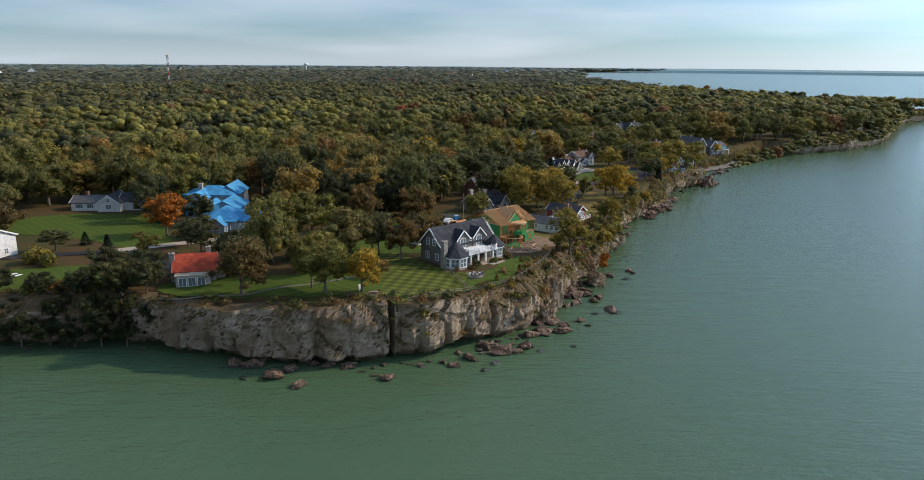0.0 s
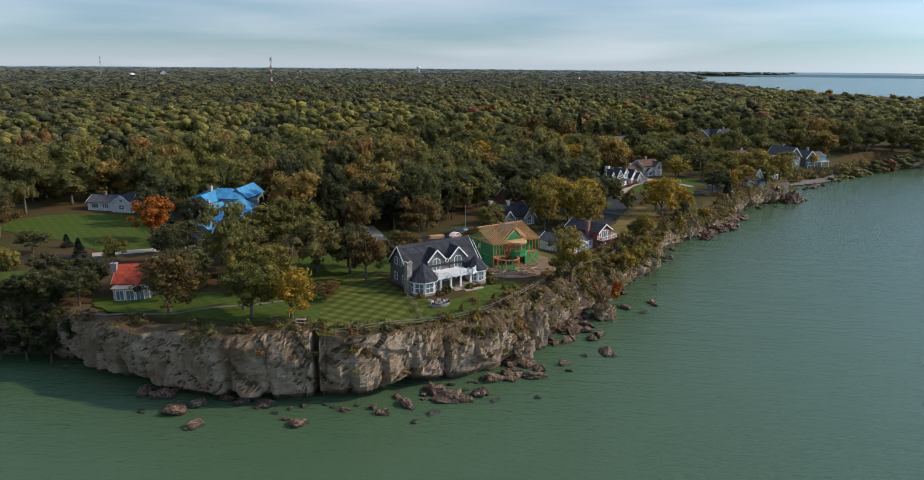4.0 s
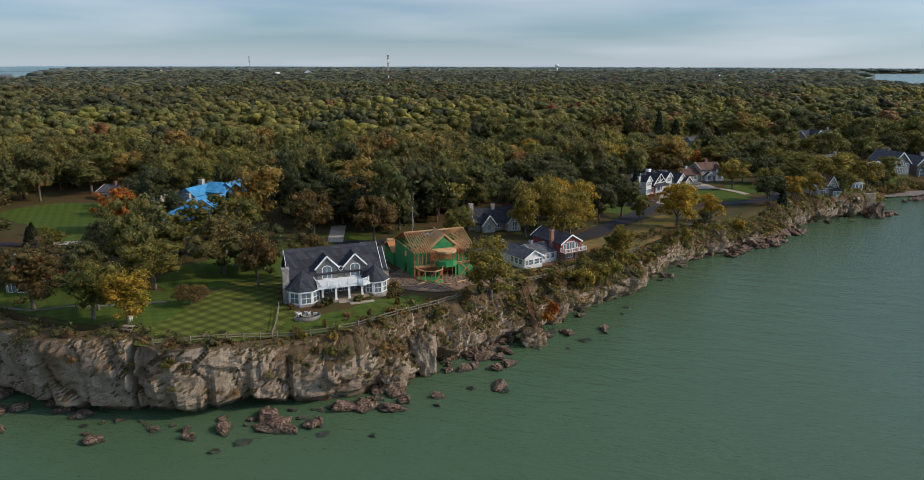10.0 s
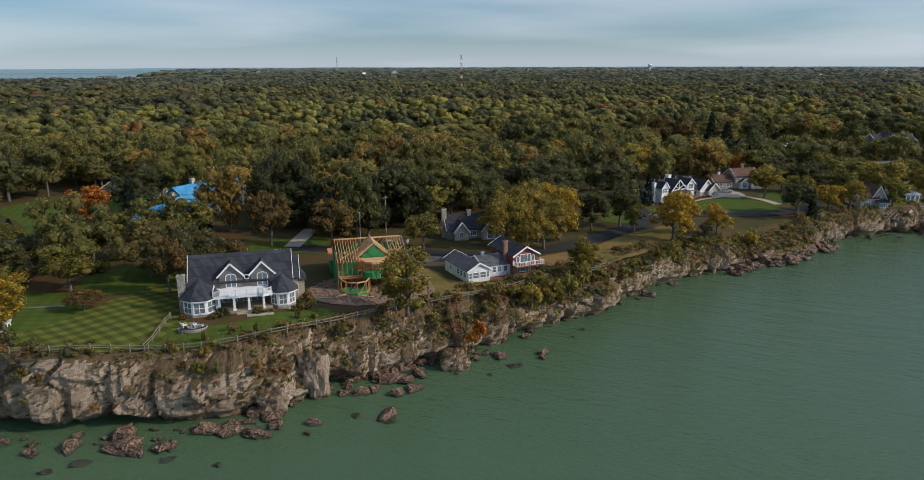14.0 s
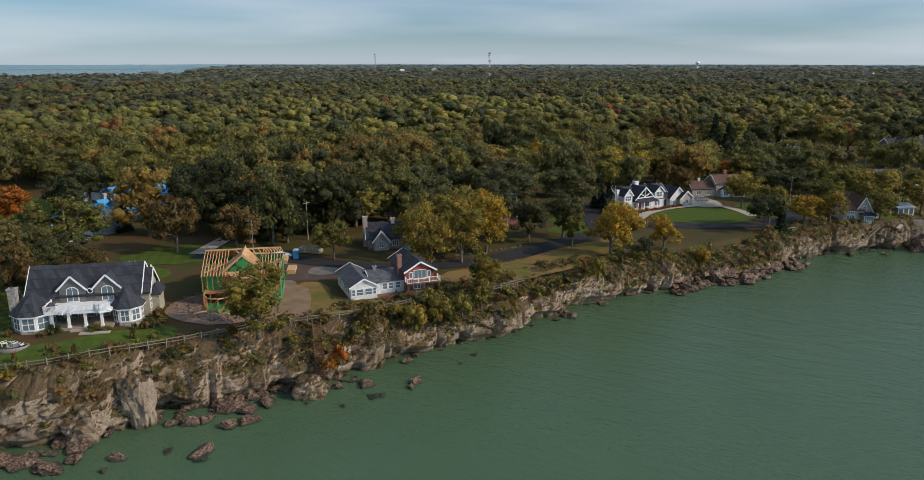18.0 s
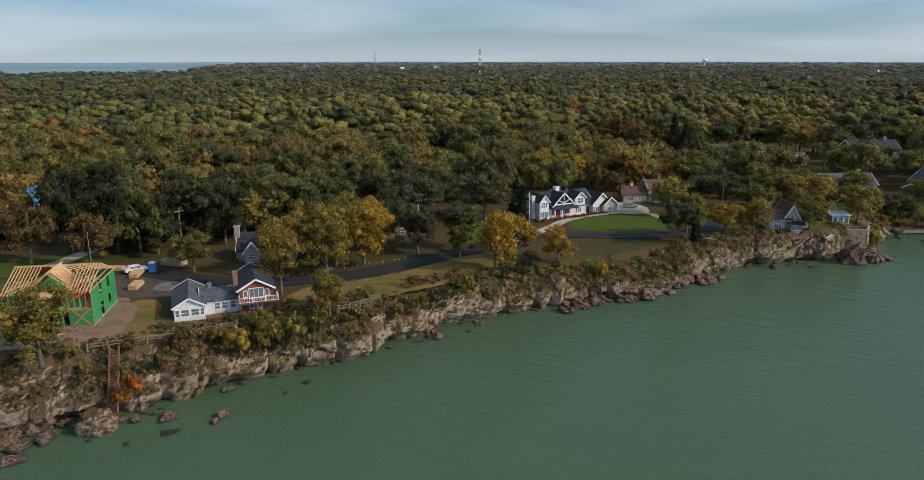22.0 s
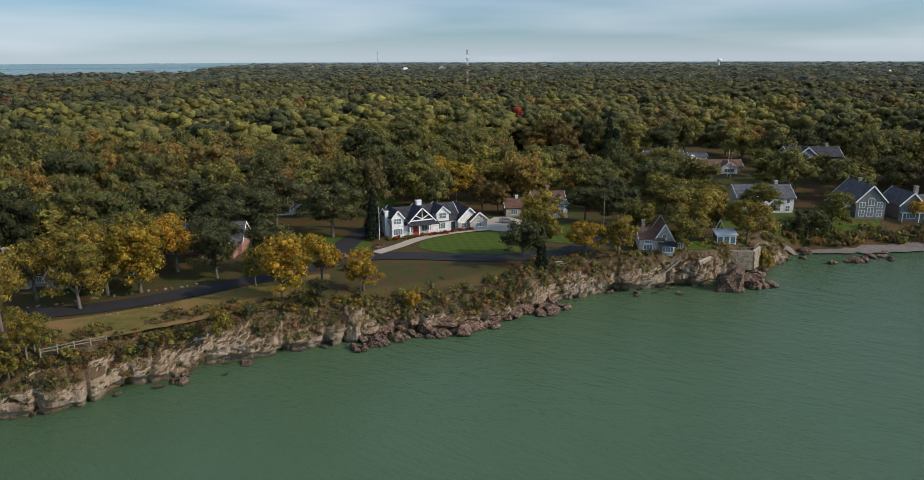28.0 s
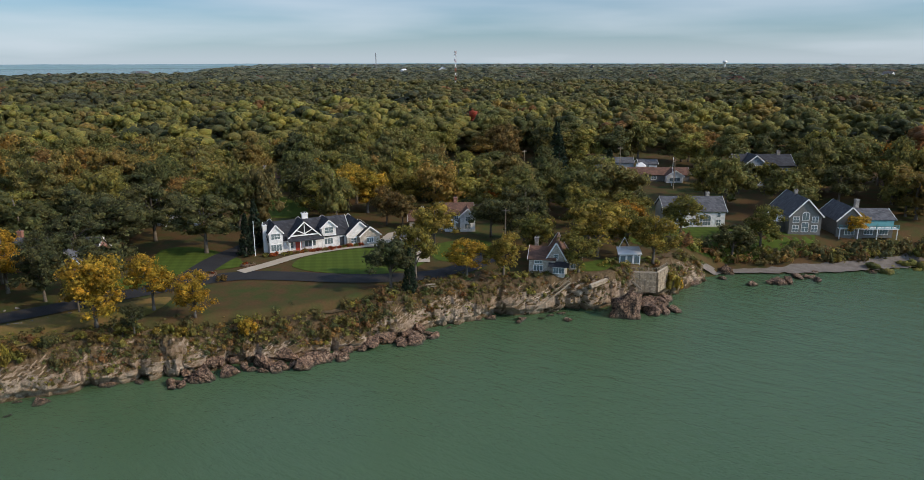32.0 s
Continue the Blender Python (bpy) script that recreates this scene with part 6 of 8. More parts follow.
    # low rear wing
    Shape().box(-W - 0.4, -W + 6.8, D + 0.2, D + 7, -0.3, 2.8).made("rear_wing", green_sheathing, h)
    Shape().slab([(-W - 0.8, D + 0.0, 2.9), (-W + 7.0, D + 0.0, 2.9), (-W + 7.0, D + 3.6, 4.6), (-W - 0.8, D + 3.6, 4.6)], 0.08).made("roof_deck", red_lumber, h)
    Shape().slab([(-W - 0.8, D + 7.2, 2.9), (-W + 7.0, D + 7.2, 2.9), (-W + 7.0, D + 3.6, 4.6), (-W - 0.8, D + 3.6, 4.6)], 0.08).made("roof_deck", red_lumber, h)
    # plank ramp
    Shape().slab([(-9.0, -0.2, 0.2), (-7.6, -0.2, 0.2), (-7.6, -2.8, -0.2), (-9.0, -2.8, -0.2)], 0.08).made("ramp", lumber, h)
    c = thing("lumber_stack", 12.4, 226.0, land_at(12.4, 226), 38, "stack of fresh sawn boards on the building yard", "lumber", "lumber stacks")
    for j in range(3):
        for i in range(5):
            Shape().box(i * 0.34, i * 0.34 + 0.3, 0, 4.6 - 0.3 * j, 0.1 + j * 0.3, 0.36 + j * 0.3).made("board", lumber, c)
    Shape().box(0.0, 1.7, 0.5, 0.7, -0.1, 0.1).made("bearer", old_wood, c)
    Shape().box(0.0, 1.7, 3.5, 3.7, -0.1, 0.1).made("bearer", old_wood, c)
    copy_thing(c, pose(5.2, 231.0, land_at(5.2, 231), 0, 0, 40))
    copy_thing(c, pose(-0.6, 233.2, land_at(-0.6, 233.2), 0, 0, 120))
    for x, y, a in ((16.5, 197.5, 30), (18.4, 199.6, 80), (22.6, 202.2, 10), (24.8, 205.5, 60)):
        b = Shape().box(-1.2, 1.2, -0.14, 0.14, 0.0, 0.08).box(-0.9, 1.3, -0.1, 0.16, 0.08, 0.15).made("scrap_board", lumber)
        b.matrix_world = pose(x, y, land_at(x, y) + 0.15, 0, 2, a)
        tagged(b, "loose sawn boards lying on bare earth", "lumber", "scrap lumber")


building_site()


def portable_toilet(x, y, rz, mat, label):
    t = thing("portable_toilet", x, y, land_at(x, y), rz, label, "toilet")
    Shape().box(-0.55, 0.55, -0.55, 0.55, 0.1, 2.1).made("cabin", mat, t)
    Shape().box(-0.42, 0.42, -0.6, -0.55, 0.2, 1.95).made("door", mat, t)
    Shape().prism([(-0.6, -0.6), (0.6, -0.6), (0.6, 0.6), (-0.6, 0.6)], 2.1, 2.35, 0.7).made("roof", white_trim, t)
    Shape().box(-0.6, 0.6, -0.6, 0.6, 0, 0.1).made("skid", dark_metal, t)


portable_toilet(4.6, 236.8, 30, blue_sheet, "blue portable toilet on the building yard")


def dumpster(x, y, rz):
    d = thing("dumpster", x, y, land_at(x, y), rz, "open tan steel dumpster on the yard", "dumpster")
    s = Shape()
    s.box(-2.6, 2.6, -1.1, -1.0, 0.2, 1.3)
    s.box(-2.6, 2.6, 1.0, 1.1, 0.2, 1.3)
    s.box(-2.6, -2.5, -1.0, 1.0, 0.2, 1.3)
    s.box(2.5, 2.6, -1.0, 1.0, 0.2, 1.3)
    s.box(-2.5, 2.5, -1.0, 1.0, 0.2, 0.3)
    s.made("bin", tan_siding, d)
    for x1 in (-2.0, -1.0, 0.0, 1.0, 2.0):
        Shape().box(x1 - 0.06, x1 + 0.06, -1.2, -1.1, 0.2, 1.3).made("rib", tan_siding, d)
    for x1 in (-1.6, 1.6):
        Shape().box(x1 - 0.1, x1 + 0.1, -1.0, 1.0, 0, 0.2).made("skid", dark_metal, d)


dumpster(3.4, 242.8, 15)


# ---- the white cottage and the red gabled house ----
def cottage():
    h = thing("house", 34.2, 220.2, land_at(34, 222), 53, "low white cottage with grey shingle roof", "house")
    wing(h, 0, 5.0, 0, 11.0, -0.5, 2.5, 3.9, "y", white_siding, grey_roof, 0.35, 0.15, white_trim)
    wing(h, 4.5, 11.0, 2.0, 9.0, -0.5, 2.4, 3.8, "x", white_siding, grey_roof, 0.3, 0.15, white_trim)
    win(h, 1.75, 0, 0.9, 1.2, 1.1, cols=1)
    win(h, 3.35, 0, 0.9, 1.2, 1.1, cols=1)
    win(h, 0.55, 0, 0.9, 0.55, 1.1, cols=1)
    win(h, 4.5, 0, 0.9, 0.5, 1.1, cols=1)
    for y in (1.4, 2.9, 4.4):
        win(h, 0, y, 0.9, 1.0, 1.1, "l", cols=1)
    win(h, 0, 8.0, 1.0, 0.8, 0.9, "l", cols=1)
    for x in (7.0, 8.2, 9.6):
        win(h, x, 2.0, 0.9, 0.85, 1.1, cols=1)
    chimney(h, 6.0, 5.5, 2.5, 4.6, 0.6, steel)
    Shape().box(5.2, 13.5, -1.2, 1.8, -0.5, 0.05).made("deck", rust_wood, h)
    railing(h, (5.3, -1.1, 0.05), (13.4, -1.1, 0.05), 0.5, rust_wood, 0.5)


cottage()


def red_house():
    h = thing("house", 40.3, 229.0, land_at(41, 231), 53, "two-storey red gabled house with white balcony", "house")
    wing(h, 0, 5.6, 0, 10.0, 2.3, 4.4, 6.0, "y", red_siding, slate_roof, 0.5, 0.18, white_trim)
    Shape().box(0.1, 5.5, 0.1, 9.9, -0.5, 2.3).made("lower_wall", brown_siding, h)
    win(h, 2.8, 0, 2.7, 2.3, 1.7, cols=3, rows=1, arch=False)
    win(h, 1.0, 0, 3.0, 0.6, 0.9, cols=1, rows=1, arch=True)
    win(h, 4.6, 0, 3.0, 0.6, 0.9, cols=1, rows=1, arch=True)
    win(h, 2.6, 0.1, 0.8, 2.0, 0.9, cols=3, rows=1)
    win(h, 5.6, 3.5, 3.0, 1.0, 1.1, "r")
    Shape().box(-0.2, 6.4, -1.6, 0.0, 2.15, 2.35).made("balcony_floor", rust_wood, h)
    for a, b in (((-0.1, -1.5, 2.35), (6.3, -1.5, 2.35)), ((6.3, -1.5, 2.35), (6.3, 0, 2.35)), ((-0.1, -1.5, 2.35), (-0.1, 0, 2.35))):
        railing(h, a, b, 0.9, white_trim, 0.4)
    for x in (0.1, 3.1, 6.2):
        Shape().box(x - 0.08, x + 0.08, -1.48, -1.32, -0.5, 2.15).made("post", rust_wood, h)
    chimney(h, -0.35, 3.0, -0.4, 7.0, 0.8, brick)


red_house()


# ---- the white gabled house on the circular drive ----
def white_house():
    h = thing("house", 48.7, 327.7, land_at(50, 330), 60, "long white gabled house with dark roof and timbered gables", "house")
    wing(h, 0.1, 19.4, 0.3, 9.6, -0.4, 3.0, 6.5, "x", white_siding, slate_roof, 0.4, 0.18, white_trim)
    wing(h, 0.0, 3.1, -0.9, 6.0, -0.4, 5.1, 6.9, "y", white_siding, slate_roof, 0.3, 0.16, white_trim)
    win(h, 1.5, -0.9, 3.6, 2.0, 1.3, cols=3, rows=2)
    win(h, 1.55, -0.9, 0.8, 2.4, 1.5, cols=4, rows=1)
    # timbered centre gable over the porch
    wing(h, 4.6, 12.0, -0.6, 5.0, 2.7, 3.5, 7.0, "y", dark_inside, slate_roof, 0.35, 0.16, white_trim)
    t = Shape()
    t.beam((5.1, -0.72, 3.9), (11.5, -0.72, 3.9), 0.1, 0.3)
    t.beam((8.3, -0.74, 3.9), (8.3, -0.74, 6.7), 0.12, 0.25)
    t.beam((8.3, -0.76, 4.2), (6.4, -0.76, 5.2), 0.12, 0.22)
    t.beam((8.3, -0.76, 4.2), (10.2, -0.76, 5.2), 0.12, 0.22)
    t.made("gable_truss", white_trim, h)
    Shape().slab([(4.2, 0.5, 4.0), (12.6, 0.5, 4.0), (12.6, -2.2, 2.9), (4.2, -2.2, 2.9)], 0.16).made("porch_roof", slate_roof, h)
    Shape().box(4.2, 12.6, -2.1, 0.3, -0.4, 0.15).made("porch_floor", brick, h)
    for x in (4.5, 7.0, 9.8, 12.3):
        Shape().box(x - 0.12, x + 0.12, -2.05, -1.8, 0.15, 2.75).made("column", white_trim, h)
    panel_door(h, 7.0, 0.3, 0.15, 1.5, 2.2, terracotta)
    win(h, 9.8, 0.3, 0.8, 2.6, 1.4, cols=3, rows=1)
    win(h, 5.3, 0.3, 0.8, 0.9, 1.4, cols=1)
    dormer(h, 14.3, 3.5, -0.4, 5.5, 3.0, 5.2, 6.8, white_siding, slate_roof, 2.0, 1.4, False, 3.7)
    win(h, 14.3, 0.3, 0.8, 2.0, 1.4, cols=3, rows=1)
    panel_door(h, 17.6, 0.3, 0.1, 1.1, 2.2, dark_metal)
    # garage wing with two gables
    wing(h, 18.6, 25.0, -0.8, 8.4, -0.4, 2.9, 5.8, "y", white_siding, slate_roof, 0.4, 0.18, white_trim)
    wing(h, 21.5, 26.5, -2.2, 6.6, -0.4, 2.6, 4.6, "y", pale_stone, slate_roof, 0.4, 0.18, white_trim)
    Shape().box(18.6, 21.5, -0.95, -0.78, -0.4, 2.0).made("stone_facing", pale_stone, h)
    win(h, 20.2, -0.95, 0.7, 1.3, 1.2, cols=2)
    win(h, 24.0, -2.2, 0.8, 1.6, 1.1, cols=3, rows=1)
    for y in (0.0, 3.2):
        panel_door(h, 26.5, y, -0.1, 2.5, 2.2, white_trim, "r", name="garage_door")
    chimney(h, 9.9, 5.5, 5.5, 7.9, 1.3, white_paint, 2)
    chimney(h, -0.45, 2.0, -0.4, 6.6, 0.9, white_paint)


white_house()


# ---- the stone boathouse, terrace and wall ----
def boathouse():
    h = thing("house", 106.0, 349.4, land_at(107, 352), 25, "pale stone cottage with steep brown roof on the cliff edge", "house")
    wing(h, 0, 5.6, 0, 10.0, -1.0, 3.0, 4.6, "x", pale_stone, brown_roof, 0.3, 0.16, white_trim)
    wing(h, 3.4, 8.0, 0.6, 10.0, -1.0, 2.7, 6.6, "y", pale_stone, brown_roof, 0.3, 0.16, white_trim)
    win(h, 2.0, 0, 0.6, 1.9, 1.1, cols=3, rows=1)
    win(h, 2.0, 0, 2.15, 1.5, 0.6, cols=3, rows=1)
    win(h, 5.7, 0.6, 3.1, 0.8, 1.0, cols=1, rows=2)
    Shape().prism(arc(6.4, 0.4, 1.7, 180, 360, 4), -1.0, 2.0).made("bay", pale_stone, h)
    Shape().slab([(4.2, 0.9, 2.7), (8.6, 0.9, 2.7), (8.6, -1.6, 2.0), (4.2, -1.6, 2.0)], 0.12).made("bay_roof", slate_roof, h)
    win(h, 6.4, -1.25, 0.5, 2.2, 1.2, cols=4, rows=1)
    win(h, 8.0, 4.0, 0.6, 1.2, 1.2, "r")
    wing(h, 8.0, 11.0, 3.0, 8.0, -1.0, 2.0, 3.2, "x", pale_stone, slate_roof, 0.2, 0.14, white_trim)
    win(h, 9.6, 3.0, 0.5, 1.4, 1.0, cols=3, rows=1)
    chimney(h, 1.2, 6.0, 3.5, 6.4, 0.8, field_stone)


boathouse()


def gazebo():
    g = thing("gazebo", 120.4, 369.5, land_at(120, 369), 30, "open garden pavilion with a flat white metal roof", "gazebo")
    Shape().slab([(-2.6, -2.0, 2.3), (2.6, -2.2, 2.5), (2.6, 2.2, 3.2), (-2.6, 2.2, 3.0)], 0.18).made("roof", metal_roof, g)
    for x in (-2.2, -0.8, 0.8, 2.2):
        Shape().box(x - 0.08, x + 0.08, -1.8, -1.64, -0.1, 2.25).made("post", white_trim, g)
    for x in (-2.2, 2.2):
        Shape().box(x - 0.08, x + 0.08, 1.7, 1.86, -0.1, 2.9).made("post", white_trim, g)
    Shape().box(-2.2, 2.2, 1.75, 1.85, 0.0, 2.6).made("back_wall", grey_siding, g)
    Shape().box(-2.3, -2.2, -1.7, 1.8, 0.0, 2.3).made("side_wall", grey_siding, g)
    for x in (-1.5, 0.0, 1.5):
        win(g, x, -1.72, 0.3, 1.1, 1.6, cols=1, rows=1, name="glazed_panel")
    Shape().beam((-2.2, 1.2, 2.9), (-0.9, 1.5, 5.4), 0.1, 0.1).beam((0.4, 1.8, 3.0), (-0.9, 1.5, 5.4), 0.1, 0.1).made("frame", white_trim, g)


gazebo()


def sea_wall():
    """Pale retaining wall below the terrace, with buttresses and a rail."""
    w = thing("retaining_wall", 0, 0, 0, 0, "pale stone retaining wall above the boulders", "wall")
    line = [(119.4, 351.4), (120.6, 358.0), (121.2, 364.4), (127.6, 367.8), (127.9, 373.4)]
    for k, ((ax, ay), (bx, by)) in enumerate(zip(line, line[1:])):
        top = 6.6
        n = max(1, round(math.hypot(bx - ax, by - ay) / 1.2))
        for i in range(n):
            for j in range(4 if k < 2 else 0, 5):
                p, q = i / n, (i + 1) / n
                x0, y0, x1, y1 = ax + (bx - ax) * p, ay + (by - ay) * p, ax + (bx - ax) * q, ay + (by - ay) * q
                d = Vector((x1 - x0, y1 - y0, 0)).normalized()
                s = Vector((d.y, -d.x, 0)) * (0.45 + 0.05 * ((i + j) % 2) + 0.1 * (4 - j) * (k > 1))
                lo, hi = -0.8 + (top + 0.8) * j / 5 + 0.02, -0.8 + (top + 0.8) * (j + 1) / 5 - 0.02
                if k < 2:
                    lo = hi - 0.6
                if k >= 2 and j < 2:
                    continue
                e = 0.02
                a, b = Vector((x0, y0, 0)) + d * e, Vector((x1, y1, 0)) - d * e
                pts = [a - s * 0.5, b - s * 0.5, b + s, a + s]
                Shape().prism([(v.x, v.y) for v in pts], lo, hi).made("block", tan_stone, w)
        Shape().beam((ax, ay, top + 0.08), (bx, by, top + 0.08), 0.5, 0.16).made("coping", concrete, w)
    for (ax, ay), (bx, by) in zip(line[2:], line[3:]):
        railing(w, (ax, ay, 6.6), (bx, by, 6.7), 0.9, old_wood, 0.3, 1.8)
    stair("cliff_stairs", (121.8, 363.2, 6.6), (125.6, 364.4, 3.4), 1.0, old_wood, "short pale timber stairs down the sea wall")
    low = thing("retaining_wall", 0, 0, 0, 0, "low pale concrete sea wall at the waterline", "wall")
    for k in range(5):
        x, y = 103.0 + 2.2 * k, 342.6 + 1.75 * k
        b = Shape().box(-1.35, 1.35, -0.35, 0.9, -0.8, 2.4 + 0.25 * (k % 2)).made("panel", concrete, low)
        b.matrix_world = pose(x, y, 0, 0, 0, 38)



def stair(name, top, foot, width, mat, label, rails=True):
    """A straight flight of timber steps with stringers and rails."""
    e = thing(name, 0, 0, 0, 0, label, "stairs")
    a, b = Vector(top), Vector(foot)
    d = b - a
    flat = Vector((d.x, d.y, 0)).normalized()
    side = Vector((-flat.y, flat.x, 0)) * width / 2
    n = max(4, round(abs(d.z) / 0.24))
    for s in (-1, 1):
        Shape().beam(a + side * s, b + side * s, 0.08, 0.3).made("stringer", mat, e)
        if rails:
            Shape().beam(a + side * s + Vector((0, 0, 1)), b + side * s + Vector((0, 0, 1)), 0.08, 0.1).made("handrail", mat, e)
            for k in range(5):
                p = a.lerp(b, k / 4) + side * s
                Shape().beam(p, p + Vector((0, 0, 1.05)), 0.09, 0.09).made("post", mat, e)
    for k in range(n + 1):
        p = a.lerp(b, k / n)
        Shape().beam(p - side, p + side, 0.28, 0.05).made("tread", mat, e)
    return e


sea_wall()
stair("cliff_stairs", (37.6, 207.3, 9.4), (41.4, 203.6, 1.6), 1.3, rust_wood, "weathered brown timber stairs down the cliff")
stair("cliff_stairs", (115.0, 351.0, 6.6), (110.0, 344.6, 1.2), 1.1, old_wood, "grey timber stairs down to the water")


# ---- houses further off ----
def blue_house():
    h = thing("house", -60.5, 226.8, land_at(-62, 232), 0, "large grey house covered with blue roof underlay", "house")
    wing(h, 0.4, 7.6, -1.0, 7.0, -0.4, 2.9, 4.7, "x", blue_siding, blue_sheet, 0.5, 0.15)
    panel_door(h, 3.8, -1.0, -0.1, 4.8, 2.3, white_paint, name="garage_door")
    hip(h, -8.0, 1.6, -4.0, 10.0, -0.4, 3.2, 6.0, blue_siding, blue_sheet, 0.6)
    wing(h, -5.2, -0.6, -6.8, 0.0, -0.4, 2.8, 4.6, "y", blue_siding, blue_sheet, 0.5, 0.15)
    win(h, -2.9, -6.8, 0.6, 1.6, 1.4, cols=2, rows=2)
    Shape().box(-0.2, 1.2, -6.2, -4.0, -0.3, 0.1).box(0.9, 1.1, -6.1, -5.9, 0.1, 2.6).box(-0.1, 0.1, -6.1, -5.9, 0.1, 2.6).made("porch", white_trim, h)
    wing(h, -15.5, -7.5, 7.0, 13.5, -0.4, 3.0, 5.0, "x", blue_siding, blue_sheet, 0.5, 0.15)
    hip(h, -23.0, -7.5, 25.0, 35.5, -0.4, 5.4, 7.6, blue_siding, blue_sheet, 0.6)
    wing(h, -20.0, -14.2, 19.5, 29.0, -0.4, 5.2, 7.2, "y", blue_siding, blue_sheet, 0.5, 0.15)
    wing(h, -13.5, -6.6, 29.0, 41.0, -0.4, 5.3, 7.9, "y", blue_siding, blue_sheet, 0.5, 0.15)
    wing(h, -11.5, -2.5, 14.0, 26.0, -0.4, 3.2, 5.6, "y", blue_siding, blue_sheet, 0.5, 0.15)
    wing(h, -14.0, -8.0, 12.0, 20.0, -0.4, 3.2, 5.4, "y", blue_siding, blue_sheet, 0.5, 0.15)
    for z in (0.7, 3.3):
        win(h, -17.1, 19.5, z, 1.5, 1.5, cols=2)
        win(h, -21.5, 25.0, z, 1.4, 1.5, cols=2)
        win(h, -10.5, 25.0, z, 1.8, 1.5, cols=3)
        win(h, -9.0, 25.0, z, 1.0, 1.5, cols=1)
    for y in (27.5, 31.0):
        win(h, -23.0, y, 3.3, 1.2, 1.5, "l")
    chimney(h, -18.0, 27.5, 5.0, 8.9, 1.2, pale_stone, 2)
    chimney(h, -10.5, 8.0, 3.5, 6.6, 0.9, pale_stone)
    chimney(h, -12.5, 15.0, 3.5, 6.8, 0.9, pale_stone)


blue_house()


def red_roof_house():
    h = thing("house", -57.0, 170.6, land_at(-54, 172), 14, "stone house with bright red tile roof and chimneys", "house")
    wing(h, 0, 8.6, 1.0, 8.4, -0.5, 2.9, 5.7, "x", field_stone, red_tile, 0.4, 0.2, old_wood)
    wing(h, 5.4, 10.4, 2.4, 8.0, -0.5, 2.6, 4.6, "x", field_stone, red_tile, 0.35, 0.2, old_wood)
    Shape().box(0.6, 7.4, -1.4, 1.0, -0.5, 2.4).made("sun_room", pale_stone, h)
    Shape().box(0.3, 7.7, -1.7, 1.2, 2.4, 2.62).made("flat_roof", concrete, h)
    for x in (1.9, 3.8, 5.7):
        win(h, x, -1.4, 0.2, 1.4, 1.8, cols=2, rows=1)
    win(h, 0.6, -0.4, 0.4, 1.1, 1.4, "l")
    win(h, 0, 5.0, 0.9, 1.3, 1.3, "l")
    chimney(h, -0.5, 3.6, -0.5, 6.4, 1.1, field_stone)
    chimney(h, 7.0, 5.8, 4.2, 7.0, 0.9, pale_stone)


red_roof_house()


def simple_house(x, y, rz, label, blocks, windows=(), chimneys=(), name="house", z=None):
    h = thing(name, x, y, land_at(x, y) if z is None else z, rz, label, "house")
    for b in blocks:
        wing(h, *b, fascia=white_trim)
    for w in windows:
        win(h, *w)
    for c in chimneys:
        chimney(h, *c)
    return h


simple_house(-121, 254, 4, "low white cottage with dark roof behind the lawn",
    [(0, 11, 0, 8, -0.4, 2.6, 4.3, "x", white_siding, grey_roof), (9, 16, -2, 8, -0.4, 2.7, 5.2, "y", white_siding, slate_roof), (15, 22, 1, 8, -0.4, 2.8, 5.0, "x", white_siding, slate_roof)],
    [(2.5, 0, 0.9, 2.2, 1.2, "f", 3, 1), (6, 0, 0.9, 2.0, 1.2, "f", 3, 1), (12.5, -2, 0.9, 1.6, 1.3, "f", 2, 2), (12.5, -2, 3.2, 0.9, 0.9), (22, 4.5, 0.9, 1.2, 1.2, "r"), (22, 4.5, 3.0, 0.8, 0.8, "r")], [(4, 4, 3.5, 5.6, 0.8, brick)])
simple_house(-113, 190, -20, "white two-storey house with brick chimney",
    [(-8, 5, 0, 9, -0.4, 5.0, 7.0, "x", white_siding, grey_roof), (-6, 5, -2.5, 0, -0.4, 2.6, 3.2, "x", white_siding, grey_roof)],
    [(-4, 0, 3.4, 1.2, 1.2), (0, 0, 3.4, 1.2, 1.2), (3, 0, 3.4, 1.2, 1.2), (-3, -2.5, 0.8, 1.4, 1.3), (1, -2.5, 0.8, 1.4, 1.3), (5, 3, 3.2, 1.0, 1.2, "r"), (5, 6, 0.9, 1.0, 1.2, "r")], [(5.6, 2.0, -0.4, 8.0, 1.1, brick)])
simple_house(12, 253, 40, "grey stone cottage with steep gables under trees",
    [(0, 12, 0, 7.5, -0.4, 2.6, 5.6, "x", field_stone, slate_roof), (8.6, 12.4, -2.0, 5, -0.4, 2.6, 5.0, "y", pale_stone, slate_roof), (1.5, 5.0, -1.5, 4, -0.4, 2.4, 4.6, "y", pale_stone, slate_roof)],
    [(10.5, -2.0, 0.3, 1.3, 1.9, "f", 2, 2, True), (3.2, -1.5, 0.8, 1.0, 1.2), (6.6, 0, 0.8, 1.4, 1.2, "f", 3, 1)], [(-0.4, 3, 0, 7.4, 1.1, pale_stone), (6.2, 3.5, 3.5, 6.8, 0.9, pale_stone)])
